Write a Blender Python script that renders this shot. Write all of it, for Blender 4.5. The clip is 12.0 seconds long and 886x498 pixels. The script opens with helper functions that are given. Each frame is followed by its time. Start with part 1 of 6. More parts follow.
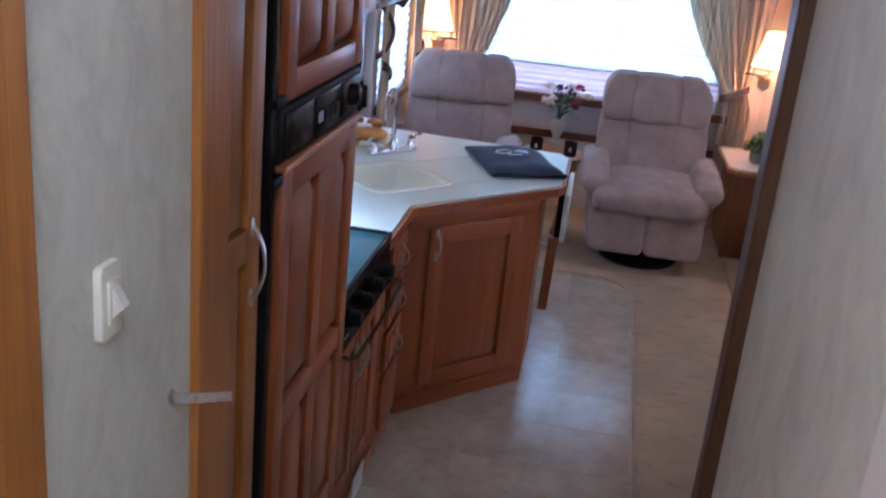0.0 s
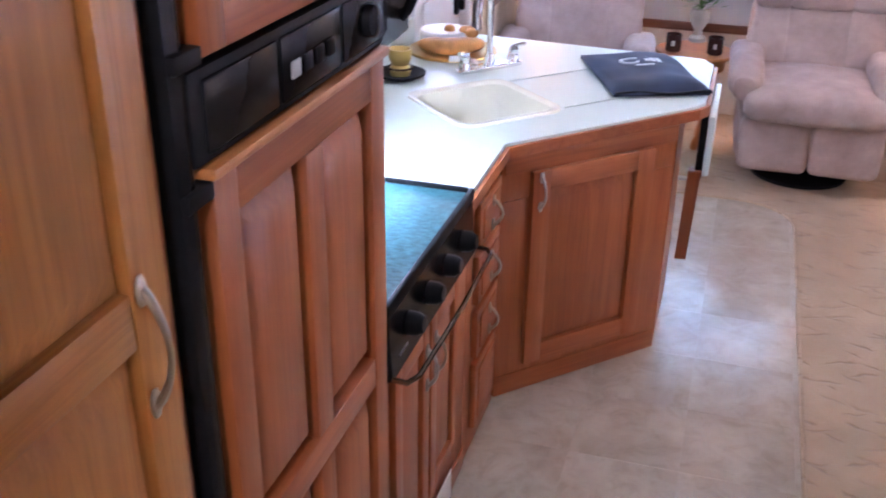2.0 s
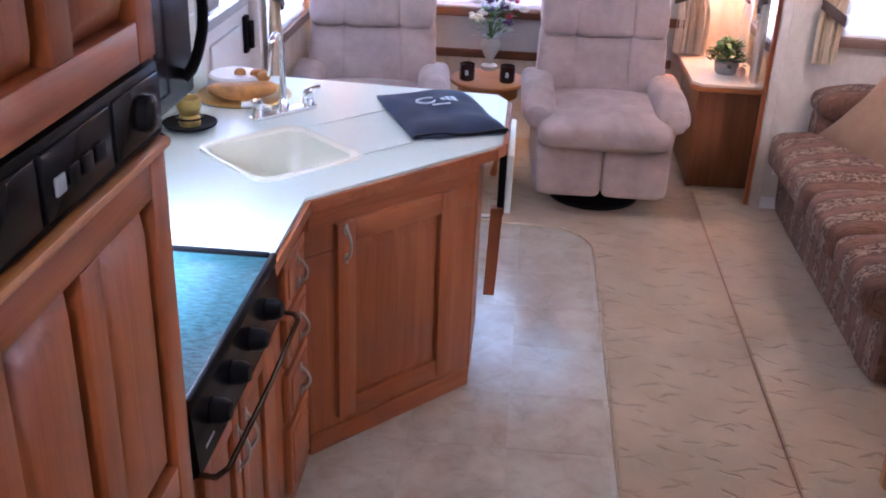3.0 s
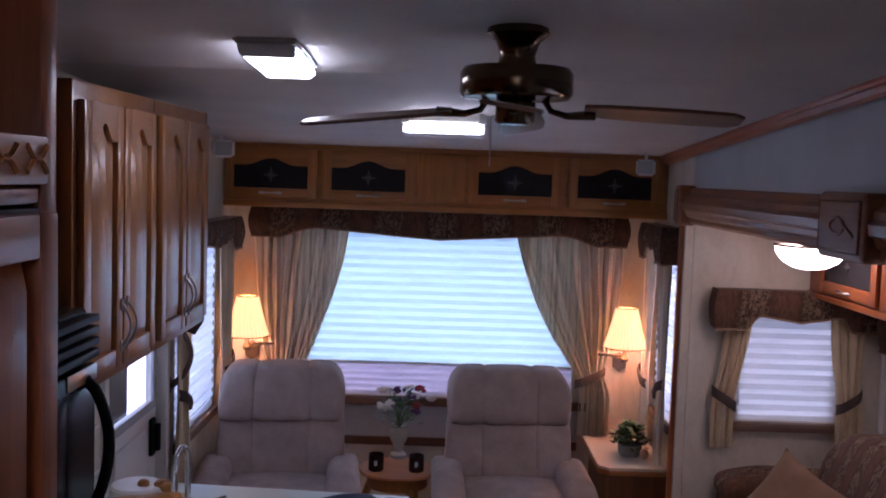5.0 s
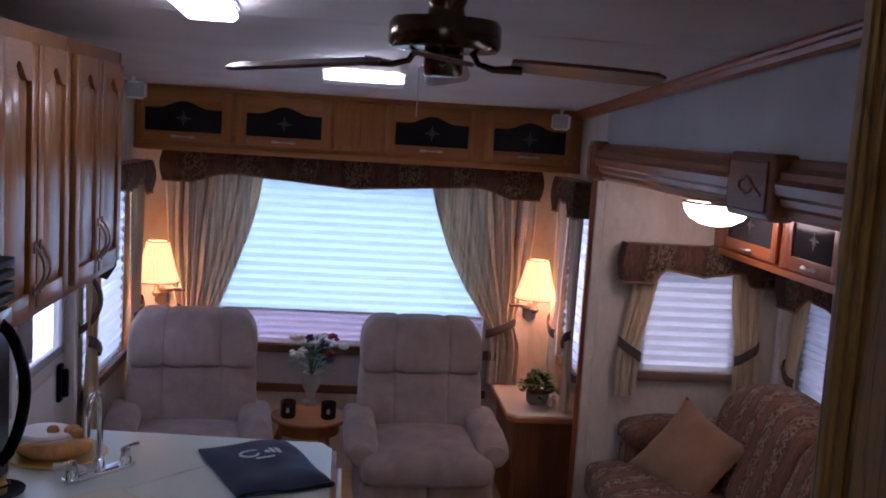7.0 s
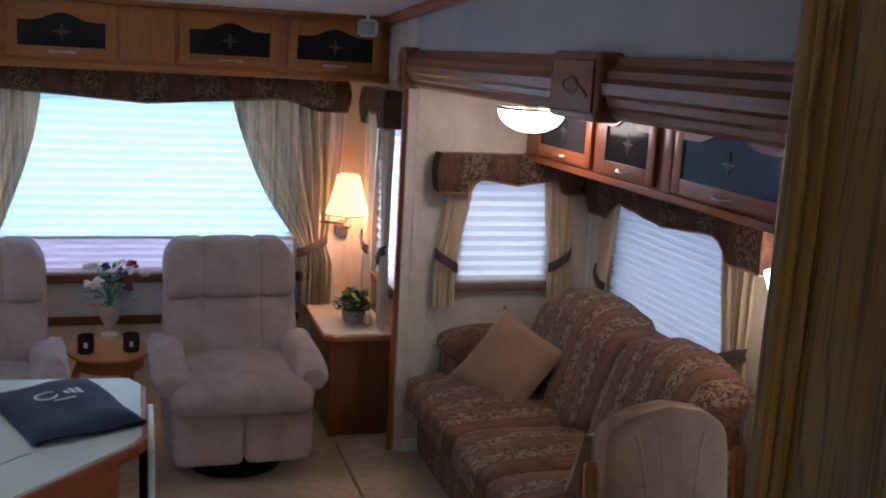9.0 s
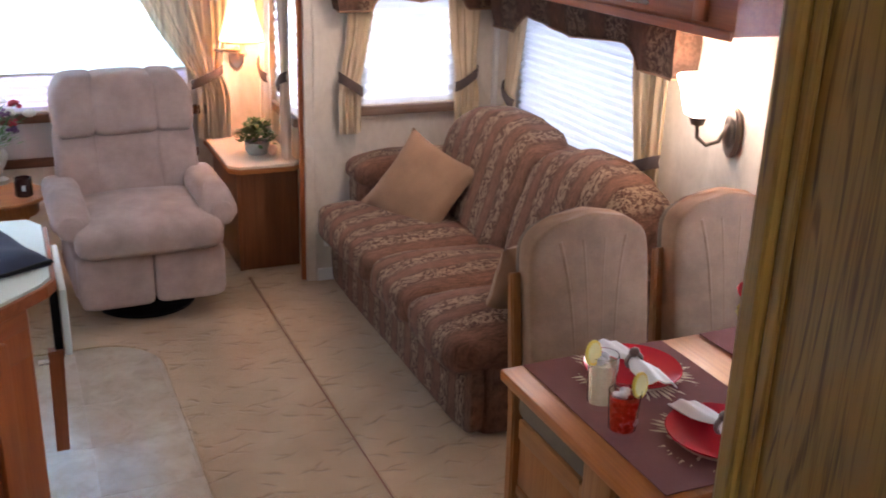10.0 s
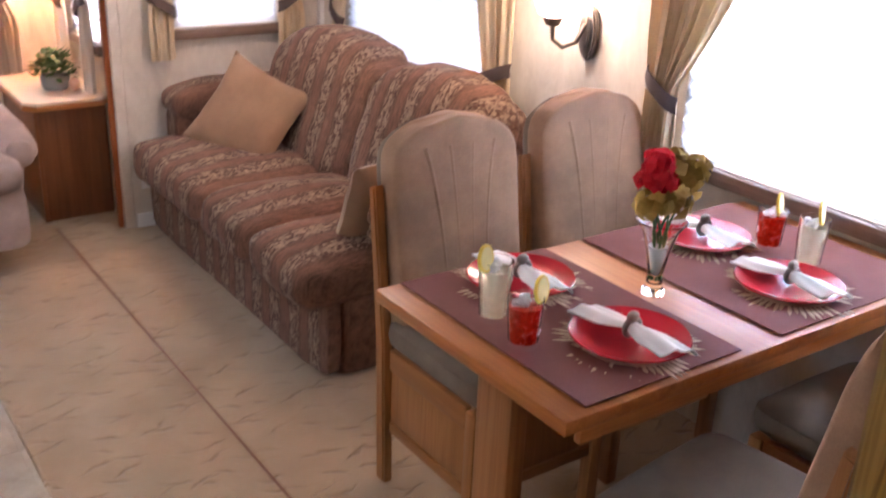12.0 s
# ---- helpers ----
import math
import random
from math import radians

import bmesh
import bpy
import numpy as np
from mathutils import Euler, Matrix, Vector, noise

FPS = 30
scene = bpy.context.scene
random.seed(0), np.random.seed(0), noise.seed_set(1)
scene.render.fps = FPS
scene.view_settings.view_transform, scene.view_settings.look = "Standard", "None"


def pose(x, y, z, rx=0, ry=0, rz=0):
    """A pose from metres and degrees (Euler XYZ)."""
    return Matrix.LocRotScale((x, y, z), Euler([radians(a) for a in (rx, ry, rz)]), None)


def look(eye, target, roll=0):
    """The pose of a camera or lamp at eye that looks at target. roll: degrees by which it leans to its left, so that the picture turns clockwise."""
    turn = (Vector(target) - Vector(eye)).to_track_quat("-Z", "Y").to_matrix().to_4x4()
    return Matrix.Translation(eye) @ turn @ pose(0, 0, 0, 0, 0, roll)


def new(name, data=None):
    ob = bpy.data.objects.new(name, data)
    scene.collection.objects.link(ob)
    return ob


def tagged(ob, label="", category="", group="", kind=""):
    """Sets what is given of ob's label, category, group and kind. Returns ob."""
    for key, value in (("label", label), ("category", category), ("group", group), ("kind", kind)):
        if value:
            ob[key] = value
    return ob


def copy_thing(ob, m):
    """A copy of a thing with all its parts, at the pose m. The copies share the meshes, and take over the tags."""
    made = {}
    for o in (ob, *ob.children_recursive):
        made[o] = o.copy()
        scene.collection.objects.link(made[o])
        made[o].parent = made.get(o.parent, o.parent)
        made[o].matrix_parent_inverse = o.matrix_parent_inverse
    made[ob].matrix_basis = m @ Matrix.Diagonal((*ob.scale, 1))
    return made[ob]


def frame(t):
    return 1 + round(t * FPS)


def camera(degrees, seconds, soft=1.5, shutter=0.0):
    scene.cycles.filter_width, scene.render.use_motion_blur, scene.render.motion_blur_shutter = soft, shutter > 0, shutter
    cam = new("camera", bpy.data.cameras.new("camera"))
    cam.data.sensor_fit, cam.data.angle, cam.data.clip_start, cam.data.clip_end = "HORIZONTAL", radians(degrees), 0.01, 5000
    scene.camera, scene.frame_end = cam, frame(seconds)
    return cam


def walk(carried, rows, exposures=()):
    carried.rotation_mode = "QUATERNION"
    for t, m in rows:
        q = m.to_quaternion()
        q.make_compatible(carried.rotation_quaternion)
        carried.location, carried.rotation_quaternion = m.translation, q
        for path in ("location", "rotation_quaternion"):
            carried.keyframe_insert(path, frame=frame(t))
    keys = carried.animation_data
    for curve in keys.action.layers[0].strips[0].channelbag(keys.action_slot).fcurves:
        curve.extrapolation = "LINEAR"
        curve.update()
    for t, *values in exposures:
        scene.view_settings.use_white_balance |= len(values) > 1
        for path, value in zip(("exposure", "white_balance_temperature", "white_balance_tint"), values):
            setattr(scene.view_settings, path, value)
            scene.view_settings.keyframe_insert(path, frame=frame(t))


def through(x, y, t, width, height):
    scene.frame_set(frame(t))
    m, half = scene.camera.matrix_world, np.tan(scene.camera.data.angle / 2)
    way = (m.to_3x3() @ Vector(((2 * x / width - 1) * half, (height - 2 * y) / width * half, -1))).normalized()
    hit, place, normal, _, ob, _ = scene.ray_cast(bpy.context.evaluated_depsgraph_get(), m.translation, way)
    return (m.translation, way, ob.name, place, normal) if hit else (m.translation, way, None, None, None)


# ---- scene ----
cam = camera(48.2, 12.0, soft=1.8, shutter=0.22)
PATH = [
    (0, (0.026, 0.039, 1.933), (-0.245, 1.905, 1.267), 5.6),
    (0.2, (0.026, 0.091, 1.887), (-0.31, 1.918, 1.146), 4.22),
    (0.5, (0.031, 0.196, 1.835), (-0.354, 1.987, 1.033), 2.8),
    (0.8, (0.067, 0.352, 1.818), (-0.383, 2.109, 0.974), 1.8),
    (1, (0.084, 0.457, 1.815), (-0.435, 2.178, 0.939), 0.4),
    (1.2, (0.084, 0.541, 1.811), (-0.516, 2.214, 0.893), 1.08),
    (1.5, (0.077, 0.653, 1.807), (-0.579, 2.288, 0.86), 1.3),
    (1.8, (0.029, 0.778, 1.821), (-0.573, 2.463, 0.927), 0.76),
    (2, (-0.013, 0.854, 1.834), (-0.524, 2.575, 0.952), 0.9),
    (2.2, (-0.036, 0.908, 1.842), (-0.438, 2.669, 0.983), 1.3),
    (2.5, (-0.043, 0.953, 1.854), (-0.371, 2.738, 1.013), 1.4),
    (2.8, (-0.038, 0.968, 1.882), (-0.244, 2.768, 1.034), 2.0),
    (3, (-0.031, 0.97, 1.903), (-0.169, 2.776, 1.056), 2.3),
    (3.2, (-0.025, 0.962, 1.919), (-0.132, 2.798, 1.133), 1.49),
    (3.5, (-0.02, 0.947, 1.942), (-0.089, 2.821, 1.244), 1.9),
    (3.7, (-0.022, 0.959, 1.964), (-0.089, 2.854, 1.328), 1.4),
    (5.3, (-0.036, 0.975, 2.062), (-0.015, 2.971, 1.946), 2.3),
    (5.5, (-0.037, 0.976, 2.062), (-0.009, 2.972, 1.933), 2.5),
    (6, (-0.047, 0.974, 2.062), (-0.006, 2.965, 1.876), 2.3),
    (6.5, (-0.062, 0.966, 2.061), (0.040, 2.95, 1.833), 2.4),
    (6.8, (-0.07, 0.956, 2.06), (0.076, 2.937, 1.823), 2.27),
    (7, (-0.074, 0.953, 2.06), (0.122, 2.93, 1.819), 3.6),
    (7.2, (-0.077, 0.958, 2.06), (0.111, 2.928, 1.768), 3.7),
    (8.8, (-0.085, 1.111, 1.993), (0.418, 3.011, 1.612), 1.9),
    (9, (-0.101, 1.149, 2.007), (0.493, 3.021, 1.628), 3.2),
    (9.2, (-0.126, 1.155, 1.997), (0.506, 3.0, 1.553), 4.11),
    (9.5, (-0.148, 1.161, 1.963), (0.566, 2.948, 1.42), 2.9),
    (9.8, (-0.136, 1.2, 1.939), (0.567, 2.938, 1.245), 2.08),
    (10, (-0.13, 1.233, 1.931), (0.637, 2.946, 1.24), 1.8),
    (10.2, (-0.13, 1.261, 1.926), (0.717, 2.926, 1.213), 0.67),
    (10.5, (-0.135, 1.291, 1.916), (0.87, 2.867, 1.207), 1.6),
    (10.8, (-0.148, 1.313, 1.888), (0.902, 2.842, 1.14), 2.0),
    (11, (-0.153, 1.329, 1.86), (0.909, 2.861, 1.135), 3.3),
    (11.2, (-0.153, 1.349, 1.825), (0.885, 2.879, 1.062), 3.54),
    (11.5, (-0.151, 1.394, 1.773), (0.892, 2.891, 0.953), 3.3),
    (11.8, (-0.136, 1.46, 1.734), (0.887, 2.963, 0.898), 3.06),
    (12, (-0.118, 1.511, 1.712), (0.961, 3.013, 0.951), 2.5),
]
walk(cam, [(t, look(eye, target, roll)) for t, eye, target, roll in PATH], [(0, 0.80, 5150, 36), (0.5, 1.74, 5250, 38), (1.5, 2.2, 5400, 42), (2.5, 2.0, 5350, 40), (3.6, 1.45, 5250, 44), (5.2, -0.34, 5550, 47), (7.2, -0.25, 5550, 46), (9.0, 0.25, 5450, 27), (9.5, 0.68, 5600, 25), (10.1, 1.52, 5950, 33), (12, 1.88, 6050, 36)])

# ---- world and lights ----
world = bpy.data.worlds.new("world")
scene.world = world
world.use_nodes = True
wn = world.node_tree.nodes
sky = wn.new("ShaderNodeTexSky")
sky.sky_type, sky.sun_disc = "NISHITA", False
sky.sun_elevation, sky.sun_rotation = radians(48), radians(200)
wn["Background"].inputs["Strength"].default_value = 0.12
world.node_tree.links.new(sky.outputs[0], wn["Background"].inputs["Color"])

sun = new("sun", bpy.data.lights.new("sun", "SUN"))
sun.data.energy, sun.data.angle, sun.data.color = 2.5, radians(0.5), (1.0, 0.95, 0.88)
sun.matrix_basis = look((0, 0, 0), (-0.25, -0.63, -0.74))


def window_light(name, eye, target, width, height, watts, color=(0.82, 0.9, 1.0)):
    lamp = new(name, bpy.data.lights.new(name, "AREA"))
    lamp.data.shape, lamp.data.size, lamp.data.size_y = "RECTANGLE", width, height
    lamp.data.energy, lamp.data.color = watts, color
    lamp.matrix_basis = look(eye, target)
    return lamp


def bulb(name, place, watts, radius, color):
    lamp = new(name, bpy.data.lights.new(name, "POINT"))
    lamp.data.energy, lamp.data.shadow_soft_size, lamp.data.color = watts, radius, color
    lamp.location = place
    return lamp


REAR_W, SIDE_W = 26, 11
window_light("daylight_rear", (-0.05, 6.92, 1.27), (-0.05, 0, 1.27), 1.6, 1.0, REAR_W)
window_light("daylight_slide_end", (1.69, 5.99, 1.18), (1.69, 0, 1.18), 0.56, 0.56, 1.5)
window_light("daylight_slide_side", (2.4, 4.95, 1.1), (0, 4.95, 1.1), 1.2, 0.7, SIDE_W * 0.42)
window_light("daylight_dinette", (2.4, 2.85, 1.2), (0, 2.85, 1.2), 1.4, 0.9, SIDE_W * 3.7)
window_light("daylight_left", (-1.44, 5.8, 1.25), (0, 5.8, 1.25), 0.75, 0.9, 9)
WARM = (1.0, 0.68, 0.38)
bulb("lamp_bulb_right", (1.03, 6.5, 1.21), 5.2, 0.025, WARM)
bulb("lamp_bulb_left", (-1.105, 6.5, 1.21), 5.2, 0.025, WARM)
bulb("sconce_bulb", (2.059, 3.985, 1.28), 0.55, 0.03, (1.0, 0.78, 0.5))

# ---- materials ----
MATS = {}


def material(name, build):
    if name not in MATS:
        m = bpy.data.materials.new(name)
        m.use_nodes = True
        tree = m.node_tree
        build(tree, tree.nodes["Principled BSDF"])
        MATS[name] = m
    return MATS[name]


def node(tree, kind, **values):
    n = tree.nodes.new(kind)
    for key, value in values.items():
        n.inputs[key.replace("_", " ")].default_value = value
    return n


def coords(tree, scale=(1, 1, 1), kind="Object"):
    tex = tree.nodes.new("ShaderNodeTexCoord")
    mp = tree.nodes.new("ShaderNodeMapping")
    mp.inputs["Scale"].default_value = scale
    tree.links.new(tex.outputs[kind], mp.inputs["Vector"])
    return mp.outputs["Vector"]


def ramp(tree, source, stops):
    r = tree.nodes.new("ShaderNodeValToRGB")
    els = r.color_ramp.elements
    while len(els) < len(stops):
        els.new(0.5)
    for e, (p, c) in zip(els, stops):
        e.position, e.color = p, (*c, 1)
    tree.links.new(source, r.inputs["Fac"])
    return r.outputs["Color"]


def mixed(tree, fac, a, b, mode="MIX"):
    n = tree.nodes.new("ShaderNodeMix")
    n.data_type, n.blend_type = "RGBA", mode
    for slot, value in ((0, fac), (6, a), (7, b)):
        if isinstance(value, (int, float)):
            n.inputs[slot].default_value = value
        elif isinstance(value, tuple):
            n.inputs[slot].default_value = (*value, 1)
        else:
            tree.links.new(value, n.inputs[slot])
    return n.outputs[2]


def bumped(tree, bsdf, height, strength, distance=0.01):
    b = node(tree, "ShaderNodeBump", Strength=strength, Distance=distance)
    tree.links.new(height, b.inputs["Height"])
    tree.links.new(b.outputs[0], bsdf.inputs["Normal"])


def noise_tex(tree, vec, scale, detail=4, rough=0.55, distort=0.0):
    n = node(tree, "ShaderNodeTexNoise", Scale=scale, Detail=detail, Roughness=rough, Distortion=distort)
    tree.links.new(vec, n.inputs["Vector"])
    return n.outputs["Fac"]


def wood(name, dark, mid, light, axis="z", rough=0.38, coarse=1.0):
    stretch = {"x": (1.2, 16, 16), "y": (16, 1.2, 16), "z": (16, 16, 1.2)}[axis]

    def build(tree, bsdf):
        vec = coords(tree, tuple(s * coarse for s in stretch))
        big = noise_tex(tree, vec, 1.3, 5, 0.6, 1.4)
        fine_scale = tuple(s * (9 if s > 2 else 2.5) for s in stretch)
        fine = noise_tex(tree, coords(tree, fine_scale), 1.0, 3, 0.7)
        col = ramp(tree, big, [(0.25, dark), (0.5, mid), (0.78, light)])
        pores = ramp(tree, fine, [(0.38, (0.55, 0.5, 0.48)), (0.55, (1, 1, 1))])
        col = mixed(tree, 0.3, col, pores, "MULTIPLY")
        wear = noise_tex(tree, coords(tree), 2.2, 2)
        col = mixed(tree, 0.35, col, ramp(tree, wear, [(0.3, (0.72, 0.7, 0.7)), (0.7, (1.12, 1.1, 1.08))]), "MULTIPLY")
        info = tree.nodes.new("ShaderNodeObjectInfo")
        col = mixed(tree, 0.3, col, ramp(tree, info.outputs["Random"], [(0, (0.8, 0.78, 0.76)), (1, (1.1, 1.08, 1.06))]), "MULTIPLY")
        tree.links.new(col, bsdf.inputs["Base Color"])
        bsdf.inputs["Roughness"].default_value = rough
        bsdf.inputs["Coat Weight"].default_value = 0.15
        bsdf.inputs["Coat Roughness"].default_value = 0.25
        bumped(tree, bsdf, fine, 0.18, 0.002)
    return material(name, build)


RED = ((0.285, 0.073, 0.017), (0.365, 0.101, 0.024), (0.44, 0.136, 0.034))
AMBER = ((0.34, 0.125, 0.024), (0.43, 0.17, 0.034), (0.52, 0.225, 0.05))
oak_v = wood("oak_stained_upright", *RED)
oak_x = wood("oak_stained_along", *RED, axis="x")
amber_v = wood("amber_oak_upright", *AMBER)
amber_x = wood("amber_oak_along", *AMBER, axis="x")
KITCHEN = ((0.24, 0.088, 0.018), (0.31, 0.122, 0.026), (0.38, 0.165, 0.038))
kitchen_v, kitchen_x = wood("kitchen_oak_upright", *KITCHEN), wood("kitchen_oak_along", *KITCHEN, axis="x")
for m_ in (kitchen_v, kitchen_x):
    m_.node_tree.nodes["Principled BSDF"].inputs["Coat Weight"].default_value = 0.4
    m_.node_tree.nodes["Principled BSDF"].inputs["Coat Roughness"].default_value = 0.16
oak_y = wood("oak_stained_deep", *RED, axis="y")
GOLD = ((0.30, 0.182, 0.038), (0.375, 0.236, 0.05), (0.44, 0.285, 0.068))
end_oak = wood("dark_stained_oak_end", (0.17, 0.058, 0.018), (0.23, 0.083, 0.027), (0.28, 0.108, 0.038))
taupe_x = wood("taupe_window_trim", (0.15, 0.095, 0.065), (0.20, 0.13, 0.09), (0.25, 0.165, 0.12), axis="x")


def veneer_build(tree, bsdf):
    # broad cathedral figure with dark pore lines
    contour = noise_tex(tree, coords(tree, (6.5, 6.5, 0.95)), 1.0, 2, 0.4, 0.3)
    lines = contour
    for op, k in (("MULTIPLY", 130.0), ("SINE", 0.0)):
        n = tree.nodes.new("ShaderNodeMath")
        n.operation = op
        n.inputs[1].default_value = k
        tree.links.new(lines, n.inputs[0])
        lines = n.outputs[0]
    broad = noise_tex(tree, coords(tree, (7, 7, 0.7)), 1.0, 4, 0.6, 0.6)
    fine = noise_tex(tree, coords(tree, (300, 300, 8)), 1.0, 3, 0.7)
    fleck = noise_tex(tree, coords(tree, (190, 190, 7)), 1.0, 3, 0.65, 0.2)
    col = ramp(tree, broad, [(0.3, GOLD[0]), (0.5, GOLD[1]), (0.72, GOLD[2])])
    figure = mixed(tree, 1.0, ramp(tree, lines, [(0.5, (0, 0, 0)), (0.95, (1, 1, 1))]), ramp(tree, fleck, [(0.42, (0.0, 0.0, 0.0)), (0.58, (0.85, 0.85, 0.85))]), "MULTIPLY")
    col = mixed(tree, figure, col, (0.15, 0.088, 0.026))
    col = mixed(tree, 0.4, col, ramp(tree, fine, [(0.40, (0.45, 0.4, 0.34)), (0.5, (1, 1, 1))]), "MULTIPLY")
    tree.links.new(col, bsdf.inputs["Base Color"])
    bsdf.inputs["Roughness"].default_value = 0.42
    bumped(tree, bsdf, fine, 0.2, 0.002)


oak_wall = material("oak_veneer_wall", veneer_build)
HONEY = ((0.40, 0.138, 0.03), (0.50, 0.188, 0.045), (0.58, 0.248, 0.068))
honey_v = wood("honey_oak_upright", *HONEY)
honey_x = wood("honey_oak_along", *HONEY, axis="x")
table_oak = wood("polished_oak_top", (0.38, 0.118, 0.021), (0.48, 0.162, 0.031), (0.56, 0.215, 0.048), axis="y", rough=0.34)
honey_y = wood("honey_oak_deep", *HONEY, axis="y")
# honey oak darkened for chairs and table leg: their shade put into the colour
HONEY_SHADED = ((0.30, 0.118, 0.032), (0.38, 0.16, 0.045), (0.45, 0.21, 0.065))
chair_v, chair_x, chair_y = (wood("shaded_honey_oak_" + n, *HONEY_SHADED, axis=n) for n in "zxy")
dark_x = wood("dark_trim_along", (0.09, 0.036, 0.016), (0.14, 0.058, 0.026), (0.19, 0.085, 0.038), axis="x")
dark_v = wood("dark_trim_upright", (0.06, 0.026, 0.014), (0.10, 0.045, 0.024), (0.14, 0.065, 0.036))
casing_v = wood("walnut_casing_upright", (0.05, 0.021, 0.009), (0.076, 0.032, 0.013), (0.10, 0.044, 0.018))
dark_y = wood("dark_trim_deep", (0.18, 0.064, 0.022), (0.25, 0.094, 0.034), (0.31, 0.125, 0.048), axis="y")


def plain(name, color, rough=0.5, metal=0.0, vary=0.12, grain=60, bump=0.1, blotch=3.0, sheen=0.0):
    def build(tree, bsdf):
        a = noise_tex(tree, coords(tree), grain, 3)
        b = noise_tex(tree, coords(tree), blotch, 3)
        lo, hi = tuple(c * (1 - vary) for c in color), tuple(min(1, c * (1 + vary)) for c in color)
        col = ramp(tree, b, [(0.3, lo), (0.7, hi)])
        col = mixed(tree, 0.5, col, ramp(tree, a, [(0.3, (1 - vary,) * 3), (0.7, (1, 1, 1))]), "MULTIPLY")
        tree.links.new(col, bsdf.inputs["Base Color"])
        bsdf.inputs["Roughness"].default_value, bsdf.inputs["Metallic"].default_value = rough, metal
        bsdf.inputs["Sheen Weight"].default_value = sheen
        if bump:
            bumped(tree, bsdf, a, bump, 0.002)
    return material(name, build)


def wallpaper_build(tree, bsdf):
    vec = coords(tree, (1, 1, 0.45))
    a = noise_tex(tree, vec, 7, 5, 0.65, 0.8)
    b = noise_tex(tree, coords(tree), 42, 3)
    col = ramp(tree, a, [(0.3, (0.52, 0.46, 0.37)), (0.52, (0.62, 0.56, 0.46)), (0.72, (0.70, 0.64, 0.54))])
    col = mixed(tree, 0.3, col, ramp(tree, b, [(0.35, (0.86, 0.86, 0.85)), (0.65, (1, 1, 1))]), "MULTIPLY")
    tree.links.new(col, bsdf.inputs["Base Color"])
    bsdf.inputs["Roughness"].default_value = 0.55
    bumped(tree, bsdf, b, 0.12, 0.002)


wallpaper = material("mottled_wallpaper", wallpaper_build)


# the wallpaper again, paler and cooler: the hall's light put into the colour
def hall_paper_build(tree, bsdf):
    vec = coords(tree, (1, 1, 0.55))
    a = noise_tex(tree, vec, 13, 6, 0.7, 1.2)
    b = noise_tex(tree, coords(tree), 60, 3)
    col = ramp(tree, a, [(0.3, (0.54, 0.54, 0.47)), (0.5, (0.64, 0.645, 0.57)), (0.7, (0.73, 0.735, 0.66))])
    col = mixed(tree, 0.3, col, ramp(tree, b, [(0.35, (0.86, 0.86, 0.85)), (0.65, (1, 1, 1))]), "MULTIPLY")
    tree.links.new(col, bsdf.inputs["Base Color"])
    bsdf.inputs["Roughness"].default_value = 0.5
    bumped(tree, bsdf, a, 0.1, 0.003)


hall_paper = material("hall_lit_wallpaper", hall_paper_build)
ceiling_mat = plain("ceiling_panel", (0.62, 0.60, 0.58), 0.7, vary=0.08, grain=140, bump=0.2)
gray_panel = plain("gray_vinyl_panel", (0.42, 0.44, 0.45), 0.55, vary=0.07)
white_paint = plain("white_enamel", (0.78, 0.77, 0.73), 0.35, vary=0.04, bump=0.03)
cream_plastic = plain("cream_plastic", (0.72, 0.70, 0.60), 0.35, vary=0.03, bump=0.0)
laminate = plain("white_laminate", (0.60, 0.67, 0.60), 0.3, vary=0.04, grain=220, bump=0.03)
sink_mat = plain("almond_sink", (0.76, 0.73, 0.58), 0.25, vary=0.03, bump=0.0)
black_gloss = plain("black_enamel", (0.012, 0.012, 0.013), 0.22, vary=0.2, bump=0.04)
black_matt = plain("black_plastic", (0.011, 0.011, 0.012), 0.45, vary=0.2)
for m_ in (black_gloss, black_matt):
    m_.node_tree.nodes["Principled BSDF"].inputs["Specular IOR Level"].default_value = 0.07
steel = plain("brushed_nickel", (0.55, 0.52, 0.48), 0.3, 1.0, vary=0.08, bump=0.05)
chrome = plain("chrome", (0.78, 0.79, 0.8), 0.09, 1.0, vary=0.03, bump=0.0)
pewter = plain("aged_pewter", (0.27, 0.225, 0.19), 0.38, 1.0, vary=0.25, grain=200)
bronze = plain("dark_bronze", (0.14, 0.105, 0.07), 0.18, 1.0, vary=0.25)
brown_ceramic = plain("dark_brown_glass", (0.035, 0.016, 0.014), 0.15, vary=0.2, bump=0.0)
stone_pot = plain("gray_stoneware", (0.26, 0.26, 0.24), 0.7, vary=0.2)
red_china = plain("red_china", (0.52, 0.022, 0.03), 0.16, vary=0.05, bump=0.0)
linen = plain("white_linen", (0.90, 0.88, 0.82), 0.8, vary=0.05, grain=300, bump=0.25)
straw = plain("straw_fringe", (0.62, 0.47, 0.30), 0.8, vary=0.2)
leaf_green = plain("leaf_green", (0.05, 0.145, 0.035), 0.5, vary=0.35, blotch=30)
bag_navy = plain("navy_nylon", (0.011, 0.022, 0.055), 0.68, vary=0.3, grain=18, bump=0.35, blotch=7)
bread = plain("golden_crust", (0.55, 0.25, 0.06), 0.5, vary=0.35, grain=35, bump=0.4, blotch=14)
icing = plain("white_icing", (0.85, 0.82, 0.74), 0.4, vary=0.04, grain=30, bump=0.3)
gold_foil = plain("gold_board", (0.60, 0.40, 0.12), 0.3, 0.8, vary=0.15)
lemon_mat = plain("lemon_yellow", (0.90, 0.66, 0.07), 0.4, vary=0.1)


